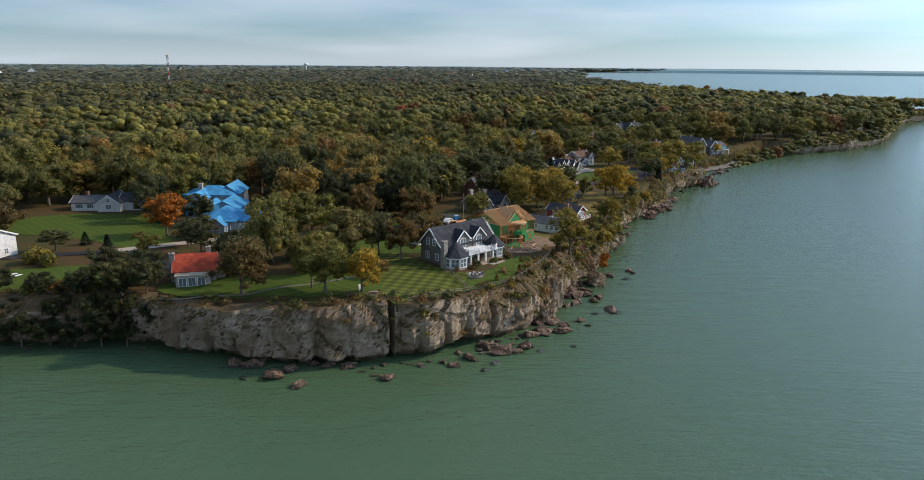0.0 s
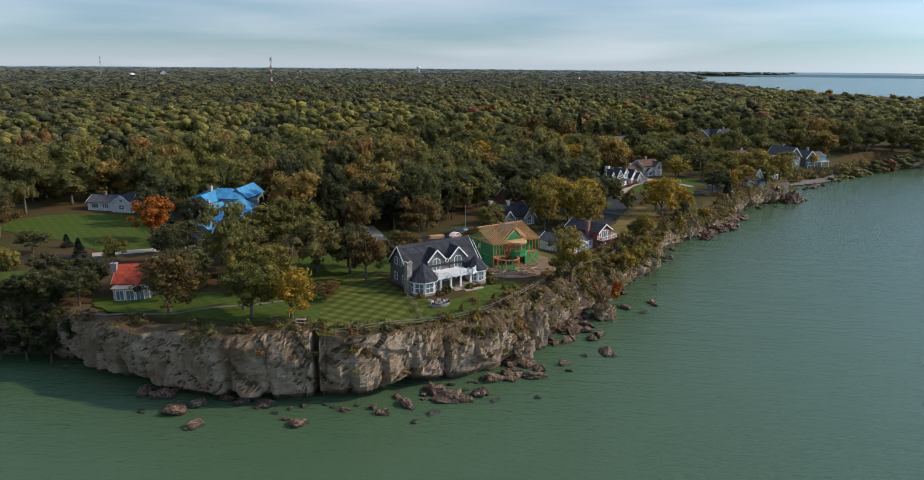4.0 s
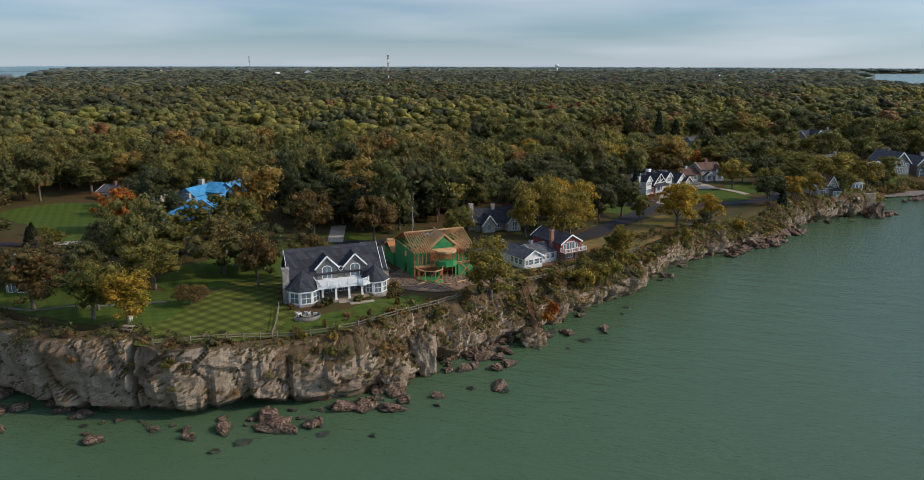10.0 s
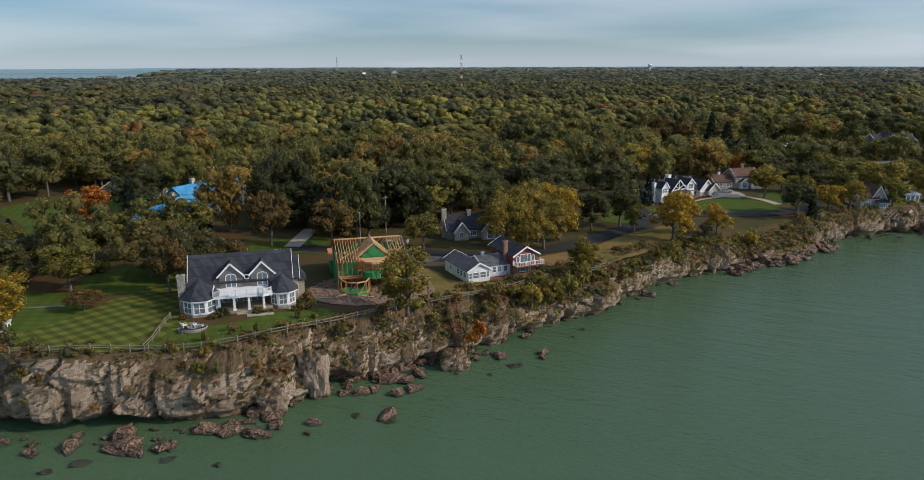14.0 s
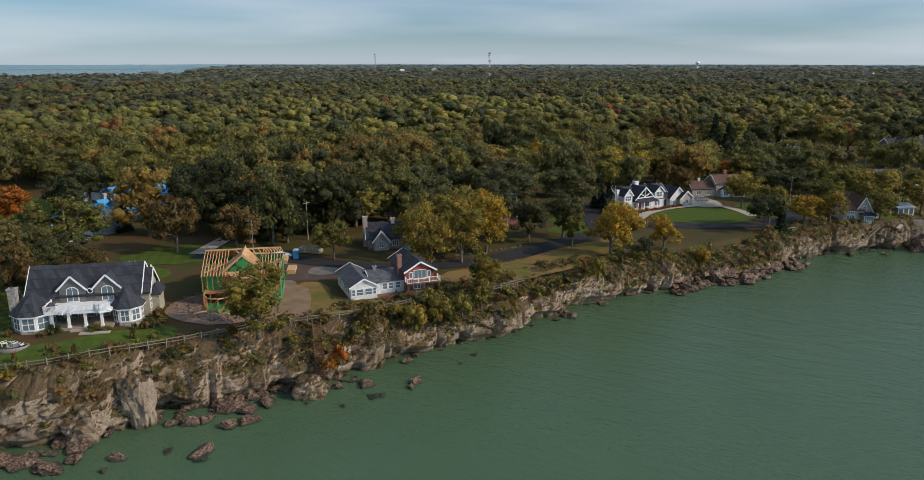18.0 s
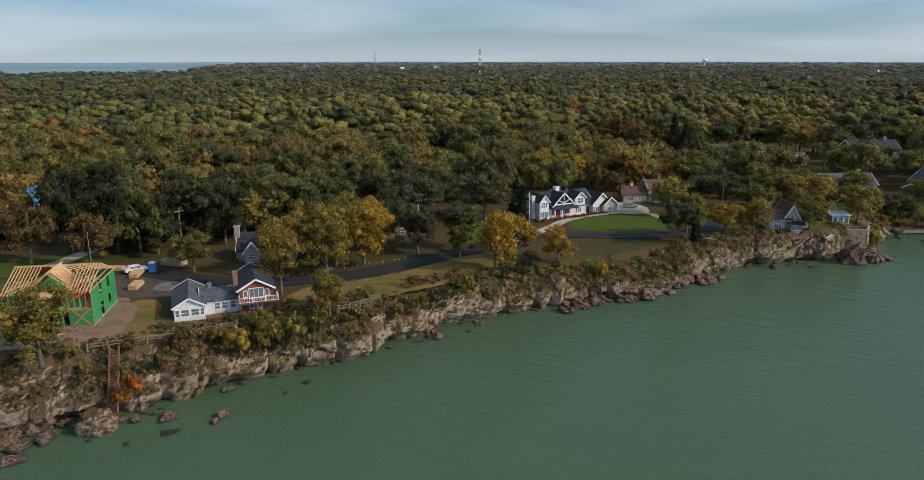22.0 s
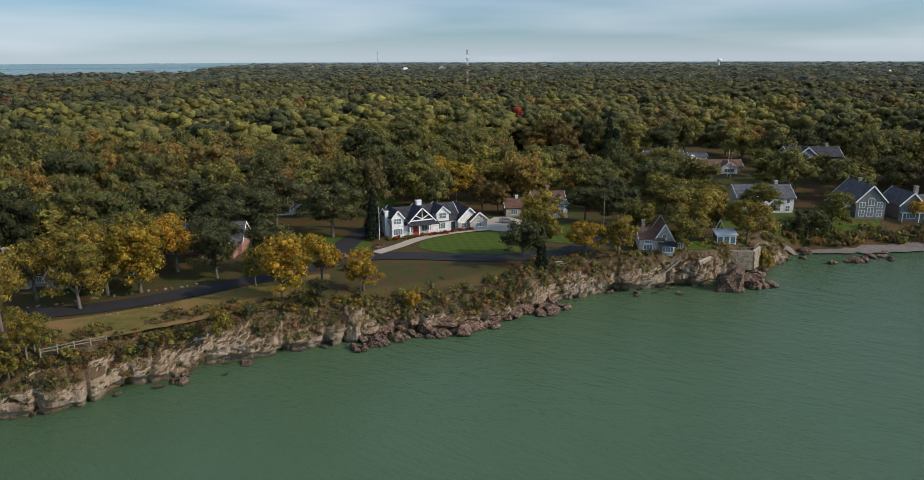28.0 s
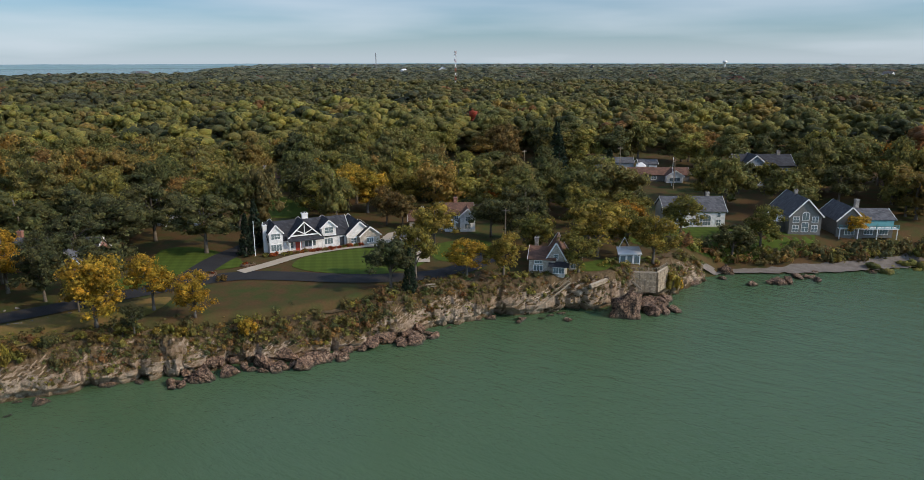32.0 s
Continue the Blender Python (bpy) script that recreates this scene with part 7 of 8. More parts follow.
simple_house(14, 284, 38, "brick house with broad pale grey roof under trees",
    [(0, 20, 0, 9, -0.4, 3.0, 6.4, "x", brick, grey_roof), (12, 19, -4, 6, -0.4, 3.0, 6.0, "y", brick, grey_roof)],
    [(4, 0, 0.8, 1.6, 1.4), (8, 0, 0.8, 1.6, 1.4), (15.5, -4, 0.8, 2.0, 1.4)], [(3, 5, 5, 8, 0.9, brick)])
simple_house(-40, 392, 35, "grey house with a wide arched glazed gable",
    [(0, 16, 0, 9, -0.4, 2.9, 5.2, "x", blue_siding, brown_roof), (4, 11, -2, 5, -0.4, 3.0, 5.2, "y", blue_siding, brown_roof)],
    [(7.5, -2, 0.5, 4.2, 1.8, "f", 5, 1, True), (1.8, 0, 0.8, 1.8, 1.5, "f", 2, 1), (13.5, 0, 0.8, 1.8, 1.5, "f", 2, 1)], [(6, 6, 4.5, 6.6, 0.9, pale_stone)])
simple_house(60, 366, 38, "long stone house with rust-brown tiled roofs",
    [(0, 9, 0, 7, -0.4, 2.6, 4.6, "x", tan_siding, brown_roof), (8, 17, -0.5, 7, -0.4, 4.4, 6.6, "x", pale_stone, brown_roof), (13.5, 17.5, -2.2, 3, -0.4, 4.2, 6.0, "y", white_siding, brown_roof), (9.4, 12.4, -2, 2, -0.4, 2.5, 3.4, "y", white_siding, slate_roof)],
    [(2.4, 0, 0.7, 1.8, 1.3, "f", 3, 1), (5.8, 0, 0.7, 1.8, 1.3, "f", 3, 1), (9.4, -0.5, 3.0, 1.0, 1.0), (12.6, -0.5, 3.0, 0.9, 1.0), (10.9, -2, 0.5, 1.5, 1.5, "f", 3, 1), (15.5, -2.2, 2.9, 1.1, 1.1), (15.5, -2.2, 0.7, 1.5, 1.4)],
    [(12.5, 3.5, 6.0, 8.2, 1.0, brick), (8.4, 4.0, 4.2, 6.6, 0.8, white_paint), (3.5, 3.5, 3.8, 5.6, 0.7, white_paint)])
simple_house(113, 414, 34, "pale two-storey shore house with grey roof and arched glazing",
    [(0, 17, 0, 10, -0.5, 4.6, 7.8, "x", white_siding, grey_roof), (1, 6, -1.5, 6, -0.5, 4.4, 6.8, "y", white_siding, grey_roof)],
    [(2.2, -1.5, 3.2, 0.9, 1.0), (4.6, -1.5, 3.2, 0.9, 1.0), (3.4, -1.5, 0.5, 1.4, 1.8), (8.0, 0, 0.6, 1.6, 1.9), (11.5, 0, 0.6, 3.0, 2.2, "f", 4, 2, True), (15.2, 0, 3.0, 0.9, 0.9, "f", 1, 1, True), (15.2, 0, 0.6, 1.2, 1.6)], [(13.5, 6, 6, 9.0, 0.9, pale_stone)])
simple_house(143.6, 424.5, 32, "tall grey gabled house with arched windows above the beach",
    [(0, 8.4, 0, 14, -0.5, 5.2, 9.6, "y", grey_siding, grey_roof), (-3, 0.5, 3, 12, -0.5, 3.0, 5.0, "x", grey_siding, metal_roof)],
    [(4.2, 0, 4.0, 1.7, 1.6, "f", 2, 1, True), (4.2, 0, 0.8, 1.7, 2.4, "f", 2, 2), (1.7, 0, 3.3, 1.5, 1.5), (1.7, 0, 0.8, 1.5, 1.7), (6.7, 0, 3.3, 1.5, 1.5), (6.7, 0, 0.8, 1.5, 1.7)], [(4.2, 8, 9, 10.8, 0.8, field_stone)])


def teal_house():
    h = simple_house(154.2, 431.5, 32, "grey shore house with teal glazed upper storey",
        [(0, 7, 0, 11, -0.5, 4.6, 8.0, "y", grey_siding, grey_roof), (6.5, 15.4, 1.0, 10, -0.5, 4.6, 6.6, "x", grey_siding, grey_roof)],
        [(3.5, 0, 3.0, 1.4, 1.2), (3.5, 0, 0.6, 2.4, 1.8, "f", 3, 1), (9, 1, 0.5, 2.2, 1.8, "f", 3, 1), (13, 1, 0.5, 2.2, 1.8, "f", 3, 1)], [(7.4, 6, 6, 9.2, 1.0, field_stone)])
    for k in range(4):
        Shape().box(7.0 + 2.1 * k, 9.0 + 2.1 * k, 0.86, 1.0, 2.75, 4.35).made("glazed_panel", teal_glass, h)
    Shape().box(0.2, 15.7, -1.4, 1.0, 2.4, 2.6).made("balcony_floor", white_trim, h)
    railing(h, (0.2, -1.3, 2.6), (15.6, -1.3, 2.6), 0.9, teal_glass, 0.35)
    for x in (0.4, 5.2, 10.2, 15.4):
        Shape().box(x - 0.1, x + 0.1, -1.3, -1.1, -0.4, 2.4).made("post", white_trim, h)


teal_house()
simple_house(115, 482, 34, "large grey three-storey house with white trimmed gable", 
    [(0, 20, 0, 10, -0.5, 7.2, 10.4, "x", grey_siding, slate_roof), (1.5, 10, -2, 6, -0.5, 7.4, 10.8, "y", blue_siding, slate_roof)],
    [(5.7, -2, 4.2, 3.4, 2.2, "f", 4, 2, True), (5.7, -2, 0.8, 3.6, 1.8, "f", 4, 1), (12.5, 0, 4.4, 2.4, 1.5, "f", 3, 1), (17, 0, 4.4, 2.0, 1.5, "f", 2, 1), (12.5, 0, 0.9, 2.4, 1.5, "f", 3, 1), (17, 0, 0.9, 2.0, 1.5, "f", 2, 1)], [(16, 5, 9, 11.8, 1.0, field_stone)])
simple_house(80, 470, 32, "low ranch house with brown roof and small white gable",
    [(0, 22, 0, 9, -0.4, 2.6, 4.6, "x", grey_siding, brown_roof), (13, 19, -3, 5, -0.4, 2.7, 4.6, "y", white_siding, brown_roof)],
    [(16, -3, 0.9, 3.6, 1.2, "f", 3, 1), (4, 0, 0.9, 1.8, 1.2), (9, 0, 0.9, 1.8, 1.2)])
simple_house(58, 487, 32, "long low pale building with light metal roof",
    [(0, 16, 0, 8, -0.4, 2.8, 4.4, "x", blue_siding, grey_roof), (18, 25, -2, 5, -0.4, 2.6, 4.0, "x", white_siding, grey_roof)],
    [(3, 0, 0.9, 1.6, 1.2), (8, 0, 0.9, 1.6, 1.2), (21, -2, 0.9, 1.8, 1.2)])
simple_house(478, 762, 30, "pale blue house at the tip of the cape",
    [(0, 18, 0, 10, -0.5, 5.0, 8.0, "x", blue_siding, grey_roof), (5, 11, -3, 5, -0.5, 5.0, 7.6, "y", white_siding, grey_roof)],
    [(3, 0, 1, 1.8, 1.4), (8, -3, 1, 2.4, 1.4), (15, 0, 1, 1.8, 1.4), (8, -3, 3.6, 1.6, 1.2)])
for x, y, rz, lab, wl, rf in ((250, 520, 30, "white shore house among trees", white_siding, grey_roof), (300, 545, 25, "tan shore house among trees", tan_siding, brown_roof), (380, 650, 30, "grey shore house among trees", blue_siding, slate_roof),
                      (-118, 440, 10, "white house front deep in the woods", white_siding, grey_roof), (-135, 452, 30, "pale house deep in the woods", white_paint, grey_roof), (0, 330, 35, "small white house among tall trees", white_siding, brown_roof)):
    simple_house(x, y, rz, lab, [(0, 13, 0, 8, -0.4, 4.6, 7.4, "x", wl, rf), (3, 8, -2, 4, -0.4, 4.4, 6.8, "y", wl, rf)],
        [(5.5, -2, 0.8, 1.6, 1.4), (5.5, -2, 3.2, 1.4, 1.2), (1.5, 0, 0.8, 1.2, 1.4), (10.5, 0, 0.8, 1.8, 1.4), (10.5, 0, 3.2, 1.4, 1.2)], [(9, 4, 6, 8.4, 0.8, brick)])
wb = simple_house(-5.8, 203.2, 42, "small white garden shed with dark pointed roof", [(0, 3.2, 0, 3.0, -0.3, 2.2, 3.4, "x", white_siding, slate_roof)], [(1.6, 0, 0.8, 0.9, 0.9)], name="shed")

# ---- rocks ----
def rock_mesh(seed):
    """An angular block: a hull of scattered corners with broken, pitted faces."""
    rng = random.Random(seed + 40)
    bm = bmesh.new()
    for _ in range(15):
        v = Vector((rng.gauss(0, 1), rng.gauss(0, 1), rng.gauss(0, 1))).normalized() * rng.uniform(0.8, 1.12)
        bm.verts.new(v)
    hull = bmesh.ops.convex_hull(bm, **{"input": bm.verts[:]})
    bmesh.ops.delete(bm, geom=[g for g in hull["geom_interior"] if isinstance(g, bmesh.types.BMVert)], context="VERTS")
    bmesh.ops.subdivide_edges(bm, edges=bm.edges[:], cuts=3, use_grid_fill=True)
    bmesh.ops.smooth_vert(bm, verts=bm.verts[:], factor=0.35, use_axis_x=True, use_axis_y=True, use_axis_z=True)
    off = Vector((seed * 3.7, seed * 1.9, seed * 0.7))
    for v in bm.verts:
        p = v.co
        v.co = p * (1 + 0.26 * noise.fractal(p * 1.9 + off, 0.8, 2.1, 4) + 0.10 * noise.cell(p * 2.6 + off))
    me = bpy.data.meshes.new("boulder")
    bm.to_mesh(me)
    bm.free()
    me.materials.append(boulder_rock)
    return me


def pillar_mesh(seed, wide_top=1.15):
    """A blocky rounded pillar, one unit high and one wide at half height."""
    bm = bmesh.new()
    bmesh.ops.create_icosphere(bm, subdivisions=4, radius=1.0)
    off = Vector((seed * 2.3, 5, seed))
    for v in bm.verts:
        p = v.co.copy()
        m = max(abs(p.x), abs(p.y), abs(p.z))
        p = p.lerp(p / m, 0.38)
        k = 1 + (wide_top - 1) * p.z
        p = Vector((p.x * k, p.y * k, p.z))
        p *= 1 + 0.32 * noise.fractal(Vector((p.x, p.y, p.z * 1.4)) * 1.5 + off, 0.8, 2.1, 5) + 0.05 * noise.noise(p * 7 + off)
        v.co = p * 0.5
    me = bpy.data.meshes.new("pillar")
    bm.to_mesh(me)
    bm.free()
    me.materials.append(cliff_rock)
    return me


ROCKS = [rock_mesh(s) for s in range(9)]
rock_rng = random.Random(8)


def boulder(x, y, r, tall=0.68, sink=0.42, label="weathered brown limestone boulder in the shallows", z=0.0, long=1.25, mat=None, turn=None):
    o = new("boulder", rock_rng.choice(ROCKS))
    o.matrix_world = pose(x, y, z + r * tall * (1 - 2 * sink) * 0.5, rock_rng.uniform(-12, 12), rock_rng.uniform(-12, 12), rock_rng.uniform(0, 360) if turn is None else turn) @ Matrix.Diagonal((r * long, r, r * tall, 1))
    if mat:
        o.material_slots[0].link = "OBJECT"
        o.material_slots[0].material = mat
    return tagged(o, label, "boulder", "shore boulders")


# single rocks known by their place: x, y, radius
for x, y, r in [(39.9, 180.6, 1.8), (62.9, 255.6, 1.4), (32.4, 173.7, 1.1), (33.1, 171.2, 0.6), (34.9, 190.8, 2.3), (37.4, 196.0, 1.6), (34.3, 187.3, 1.4), (39.6, 190.4, 1.4), (37.8, 188.0, 1.3), (32.9, 185.2, 1.3),
                (30.8, 183.5, 1.1), (36.6, 192.8, 1.6), (46.6, 208.8, 1.4), (45.4, 209.6, 0.8), (52.9, 214.0, 1.2), (53.6, 211.9, 0.8), (2.9, 149.6, 1.2), (6.6, 153.4, 1.7), (13.4, 155.8, 2.5), (15.6, 156.2, 1.4), (17.4, 158.6, 1.4),
                (18.6, 160.0, 1.1), (9.9, 158.2, 2.2), (20.3, 165.4, 2.0), (22.2, 166.2, 1.4), (24.2, 167.0, 1.2), (26.6, 168.0, 2.0), (27.4, 170.4, 1.2), (-25.0, 140.8, 1.4), (-9.0, 144.0, 1.4), (-11.6, 145.4, 0.7), (-3.4, 149.8, 0.9), (1.4, 151.2, 0.9),
                (-30.5, 145.6, 2.2), (-28.0, 147.5, 1.4), (-17.4, 149.6, 1.7), (-20.4, 149.8, 1.5), (-34.5, 149.5, 2.0), (-39.0, 150.5, 1.8), (-24, 150.5, 1.2),
                (117.5, 346, 0.9), (104, 338, 1.0), (101, 336, 1.4), (99.2, 339.2, 1.5), (109.5, 339.5, 0.7), (135.5, 393, 1.0), (150, 404.5, 1.4), (152.5, 406, 1.6), (154.5, 404, 1.2), (146, 399, 0.9), (165, 419, 0.9), (129, 385, 1.3)]:
    boulder(x, y, r * 1.1, 0.8 if r < 1.5 else 0.6)
# dark weed-grown rocks awash, just breaking the surface
for x, y, r in [(36.0, 178.7, 1.0), (49.8, 206.2, 1.2), (51.2, 207.0, 0.8), (55.5, 228.4, 0.9), (55.4, 224.2, 0.7), (11.4, 150.9, 1.2), (20.8, 157.2, 1.0), (-2.6, 149.3, 0.9), (8.9, 147.9, 1.0), (27.9, 159.5, 0.9), (41.2, 180.0, 1.3), (48.0, 201.0, 0.7), (43.0, 199.0, 0.6), (-36, 144, 1.1), (-14, 147, 0.8), (66, 262, 0.7), (112, 344, 0.8)]:
    boulder(x, y, r, 0.34, 0.47, "dark weed-grown rock awash in the shallows", mat=wet_rock)
# the great block below the terrace wall
boulder(126.8, 355.2, 3.9, 1.35, 0.3, "huge tilted brown limestone block below the wall", long=0.95, turn=20)
for x, y, r in [(124.2, 358.6, 2.6), (130.0, 359.5, 2.0), (132.0, 361.6, 1.6), (133.4, 363.6, 1.3), (130.6, 364.0, 1.5), (128.6, 361.5, 2.4), (127.0, 364.5, 2.2), (128.9, 366.6, 2.2), (129.6, 369.6, 1.8), (124.6, 364.6, 2.2), (130.5, 384.6, 1.6), (147.3, 397.0, 2.0), (149.4, 399.0, 1.5), (145.6, 396.2, 1.1), (142.3, 391.8, 1.2), (153.1, 411.2, 0.9), (135.2, 398.8, 2.2)]:
    boulder(x, y, r, 0.9, 0.3, "jagged brown limestone boulder below the wall")
# standing pillars and blocks split from the cliff: x, y, width, height, turn
PILLARS = [pillar_mesh(1), pillar_mesh(2, 1.0), pillar_mesh(3, 0.85)]
for k, (x, y, w, h, turn) in enumerate([(26.6, 181.4, 4.4, 8.6, 20), (23.8, 174.6, 4.8, 5.6, 40), (41.0, 201.2, 4.6, 3.8, 30), (73.4, 285.5, 5.0, 7.4, 10), (96.6, 331.5, 6.0, 6.5, 60)]):
    o = new("rock_pillar", PILLARS[k % 3])
    o.matrix_world = pose(x, y, h * 0.46 - 0.4, 3, -4, turn) @ Matrix.Diagonal((w, w * 0.85, h, 1))
    tagged(o, "pale blocky pillar split from the limestone cliff" if h > 5 else "pale limestone block fallen at the foot of the cliff", "rock pillar", "cliff pillars")


def scatter_rocks():
    line, out = along(NEAR_SHORE[:40], 1.0)
    for (x, y), (nx, ny) in zip(line, out):
        dense = 0.16
        if 18 < x < 44 and y < 208:
            dense = 1.4
        elif 4 < x < 46 and y < 212:
            dense = 0.9
        elif x > 72 and 284 < y < 326:
            dense = 1.9
        elif 46 <= x < 66:
            dense = 0.12
        elif x < 8:
            dense = 0.16
        if x < -70:
            dense = 0.12
        n = int(dense) + (rock_rng.random() < dense % 1)
        for _ in range(n):
            d = rock_rng.uniform(0.8, 4.6 if dense > 0.6 else 3.2) + 3.0 * max(0.0, min(1.0, (222 - y) / 14))
            r = rock_rng.uniform(0.45, 1.0) * (1.7 if rock_rng.random() < 0.2 else 1.0)
            if dense == 1.4:
                r *= 1.45
                d = rock_rng.uniform(1.6, 5.6)
            if x > 72 and 284 < y < 326:
                d = rock_rng.uniform(0.4, 6.8)
                boulder(x + nx * d, y + ny * d, r * 1.45, 0.85, 0.3, z=max(0.0, (4.5 - d) * 0.45), label="brown boulder on the rubble slope")
            else:
                boulder(x + nx * d, y + ny * d, r)


scatter_rocks()

# ---- shrubs on the cliff and at the houses ----
shrub_rng = random.Random(21)
BUSH_TONES = [(leaf_green, "green"), (leaf_yellow, "yellow-green"), (leaf_dark, "dark green"), (leaf_rust, "brown"), (leaf_green, "green"), (leaf_rust, "brown")]


UNDERGROWTH = []


def shrub(x, y, z, r, h, tone=None, label="", group="cliff shrubs"):
    mat, word = tone or shrub_rng.choice(BUSH_TONES)
    if tone is None and not label and (x >= 74 or x < -20 or z < 0.75 * land_at(x, y)):
        UNDERGROWTH.append((x, y, z, r, h))
        return None
    return tree(x, y, h, r, mat, "bush", "shrub", label or f"{word} shrub on the cliff edge", "shrub", group, z)


def cliff_shrubs():
    line, out = along(NEAR_SHORE, 1.0)
    tops = land_z(line - out * 2.5)
    for (x, y), (nx, ny), top in zip(line, out, tops):
        chance = 0.22
        if 14 < x < 40 and y < 215:
            chance = 0.5
        elif 40 <= x < 58:
            chance = 1.4
        elif 58 <= x < 76:
            chance = 1.1
        elif x >= 76 and y < 322:
            chance = 1.7
        elif y > 385:
            chance = 1.5
        if 96 < x < 132 and 330 < y < 386:
            chance = 0.15
        n = int(chance) + (shrub_rng.random() < chance % 1)
        for _ in range(n):
            foot = 2.4 * max(0.0, min(1.0, (222 - y) / 14))
            d = shrub_rng.uniform(-2.2 if y < 205 else -0.2 if 230 < y < 262 else -1.4, (1.6 if y < 205 else 1.6) + foot)
            drop = max(0.0, d + 0.6) * (0.75 if foot > 1 else shrub_rng.uniform(0.8, 1.7))
            if x >= 76 and 286 < y < 322:
                d = shrub_rng.uniform(-1.8, 3.5)
                drop = max(0.0, d + 1.0) * 0.75
            if y > 385:
                d = shrub_rng.uniform(-10.0, -4.5)
                top_here = land_at(x + nx * d, y + ny * d)
                UNDERGROWTH.append((x + nx * d, y + ny * d, top_here - 0.1, shrub_rng.uniform(0.8, 2.2), shrub_rng.uniform(1.2, 3.6)))
                continue
            r = shrub_rng.uniform(0.5, 1.3) * (1.1 if x > 66 and y < 322 else 1.0)
            tall = 1.5 if 46 < x < 58 and y < 234 else 0.8 if 46 < x < 60 else 1.0
            shrub(x + nx * d, y + ny * d, top - drop - 0.15, r * (1.25 if tall > 1 else 1), r * shrub_rng.uniform(1.0, 1.7) * tall)
            if shrub_rng.random() < 0.35:
                k = shrub_rng.uniform(0.25, 0.7)
                shrub(x + nx * (1.2 + foot), y + ny * (1.2 + foot), top * k, r * 0.7, r * 0.9)


cliff_shrubs()


def ledge_scrub():
    """Weeds, grass tufts and low scrub wherever the cliff leans back enough to hold soil."""
    me = near_cliff.data
    n = len(me.polygons)
    normal, centre = np.empty(3 * n, np.float32), np.empty(3 * n, np.float32)
    me.polygons.foreach_get("normal", normal)
    me.polygons.foreach_get("center", centre)
    normal, centre = normal.reshape(-1, 3), centre.reshape(-1, 3)
    rng = np.random.default_rng(31)
    lean = np.abs(normal[:, 2])
    patch = np.array([noise.noise((x * 0.17, y * 0.17, z * 0.3)) for x, y, z in centre])
    rim = land_z(centre[:, :2])
    keep = ((lean > 0.32) | ((centre[:, 2] > 0.62 * rim) & (patch > 0.05) & (centre[:, 0] > 5))) & (centre[:, 2] > 1.8) & (patch > -0.22) & (centre[:, 0] > -62) & (rng.uniform(0, 1, n) < np.where((centre[:, 1] > 205) & (centre[:, 1] < 335), 0.5, 0.32))
    spots = np.flatnonzero(keep)
    for i in rng.permutation(spots)[:9500]:
        x, y, z = (float(v) for v in centre[i])
        r = float(rng.uniform(0.2, 0.5)) * (2.6 if rng.uniform() < 0.15 else 1.0)
        UNDERGROWTH.append((x, y, z - 0.12, r, r * float(rng.uniform(0.7, 1.5))))


ledge_scrub()


def undergrowth():
    """Scrub on the cliff ledges and the rubble slope, in one mesh."""
    rng = np.random.default_rng(4)
    shapes = [crown_arrays(rng, 1.0, -0.1, 1.3, 1, 22, 0.26, 0.6, 0.72)[:3] for _ in range(5)]
    vs, qs, ts, tt, n = [], [], [], [], 0
    for x, y, z, r, h in UNDERGROWTH:
        v, q, t = shapes[int(rng.integers(5))]
        vs.append(v * np.array([r, r, h / 1.3]) + np.array([x, y, z]))
        qs.append(q + n)
        ts.append(t + n)
        tt.append(np.full(len(v), rng.choice([0.05, 0.2, 0.38, 0.5, 0.76, 0.76, 0.62, 0.92, 0.95])))
        n += len(v)
    me = fast_mesh("undergrowth", np.vstack(vs), np.vstack(qs).astype(np.int32), leaf_woods, np.vstack(ts).astype(np.int32), np.concatenate(tt))
    tagged(new("undergrowth", me), "mixed green and brown scrub on the cliff ledges", "undergrowth", kind="stuff")


undergrowth()
for x, y, z, r, h, tone in [(44.0, 205.5, 4.8, 1.4, 2.8, (leaf_orange, "orange-red")), (43.2, 204.0, 4.0, 1.2, 2.0, (leaf_orange, "orange")), (53.5, 234.5, 7.5, 1.8, 3.6, (leaf_yellow, "bright yellow-green")), (66.0, 262.0, 7.6, 1.6, 4.0, (leaf_yellow, "bright yellow-green")),
                            (47.0, 222.0, 6.5, 2.4, 3.8, (leaf_yellow, "yellow-green")), (49.5, 226.5, 6.8, 2.4, 3.6, (leaf_yellow, "yellow-green")), (52.0, 230.0, 7.0, 2.2, 3.6, (leaf_green, "green")), (80.0, 296.0, 5.0, 1.6, 3.2, (leaf_gold, "golden")), (129.2, 373.6, 1.4, 2.0, 4.6, (leaf_yellow, "yellow-green")), (129.6, 376.4, 1.0, 1.5, 3.0, (leaf_gold, "golden"))]:
    shrub(x, y, z, r, h, tone)
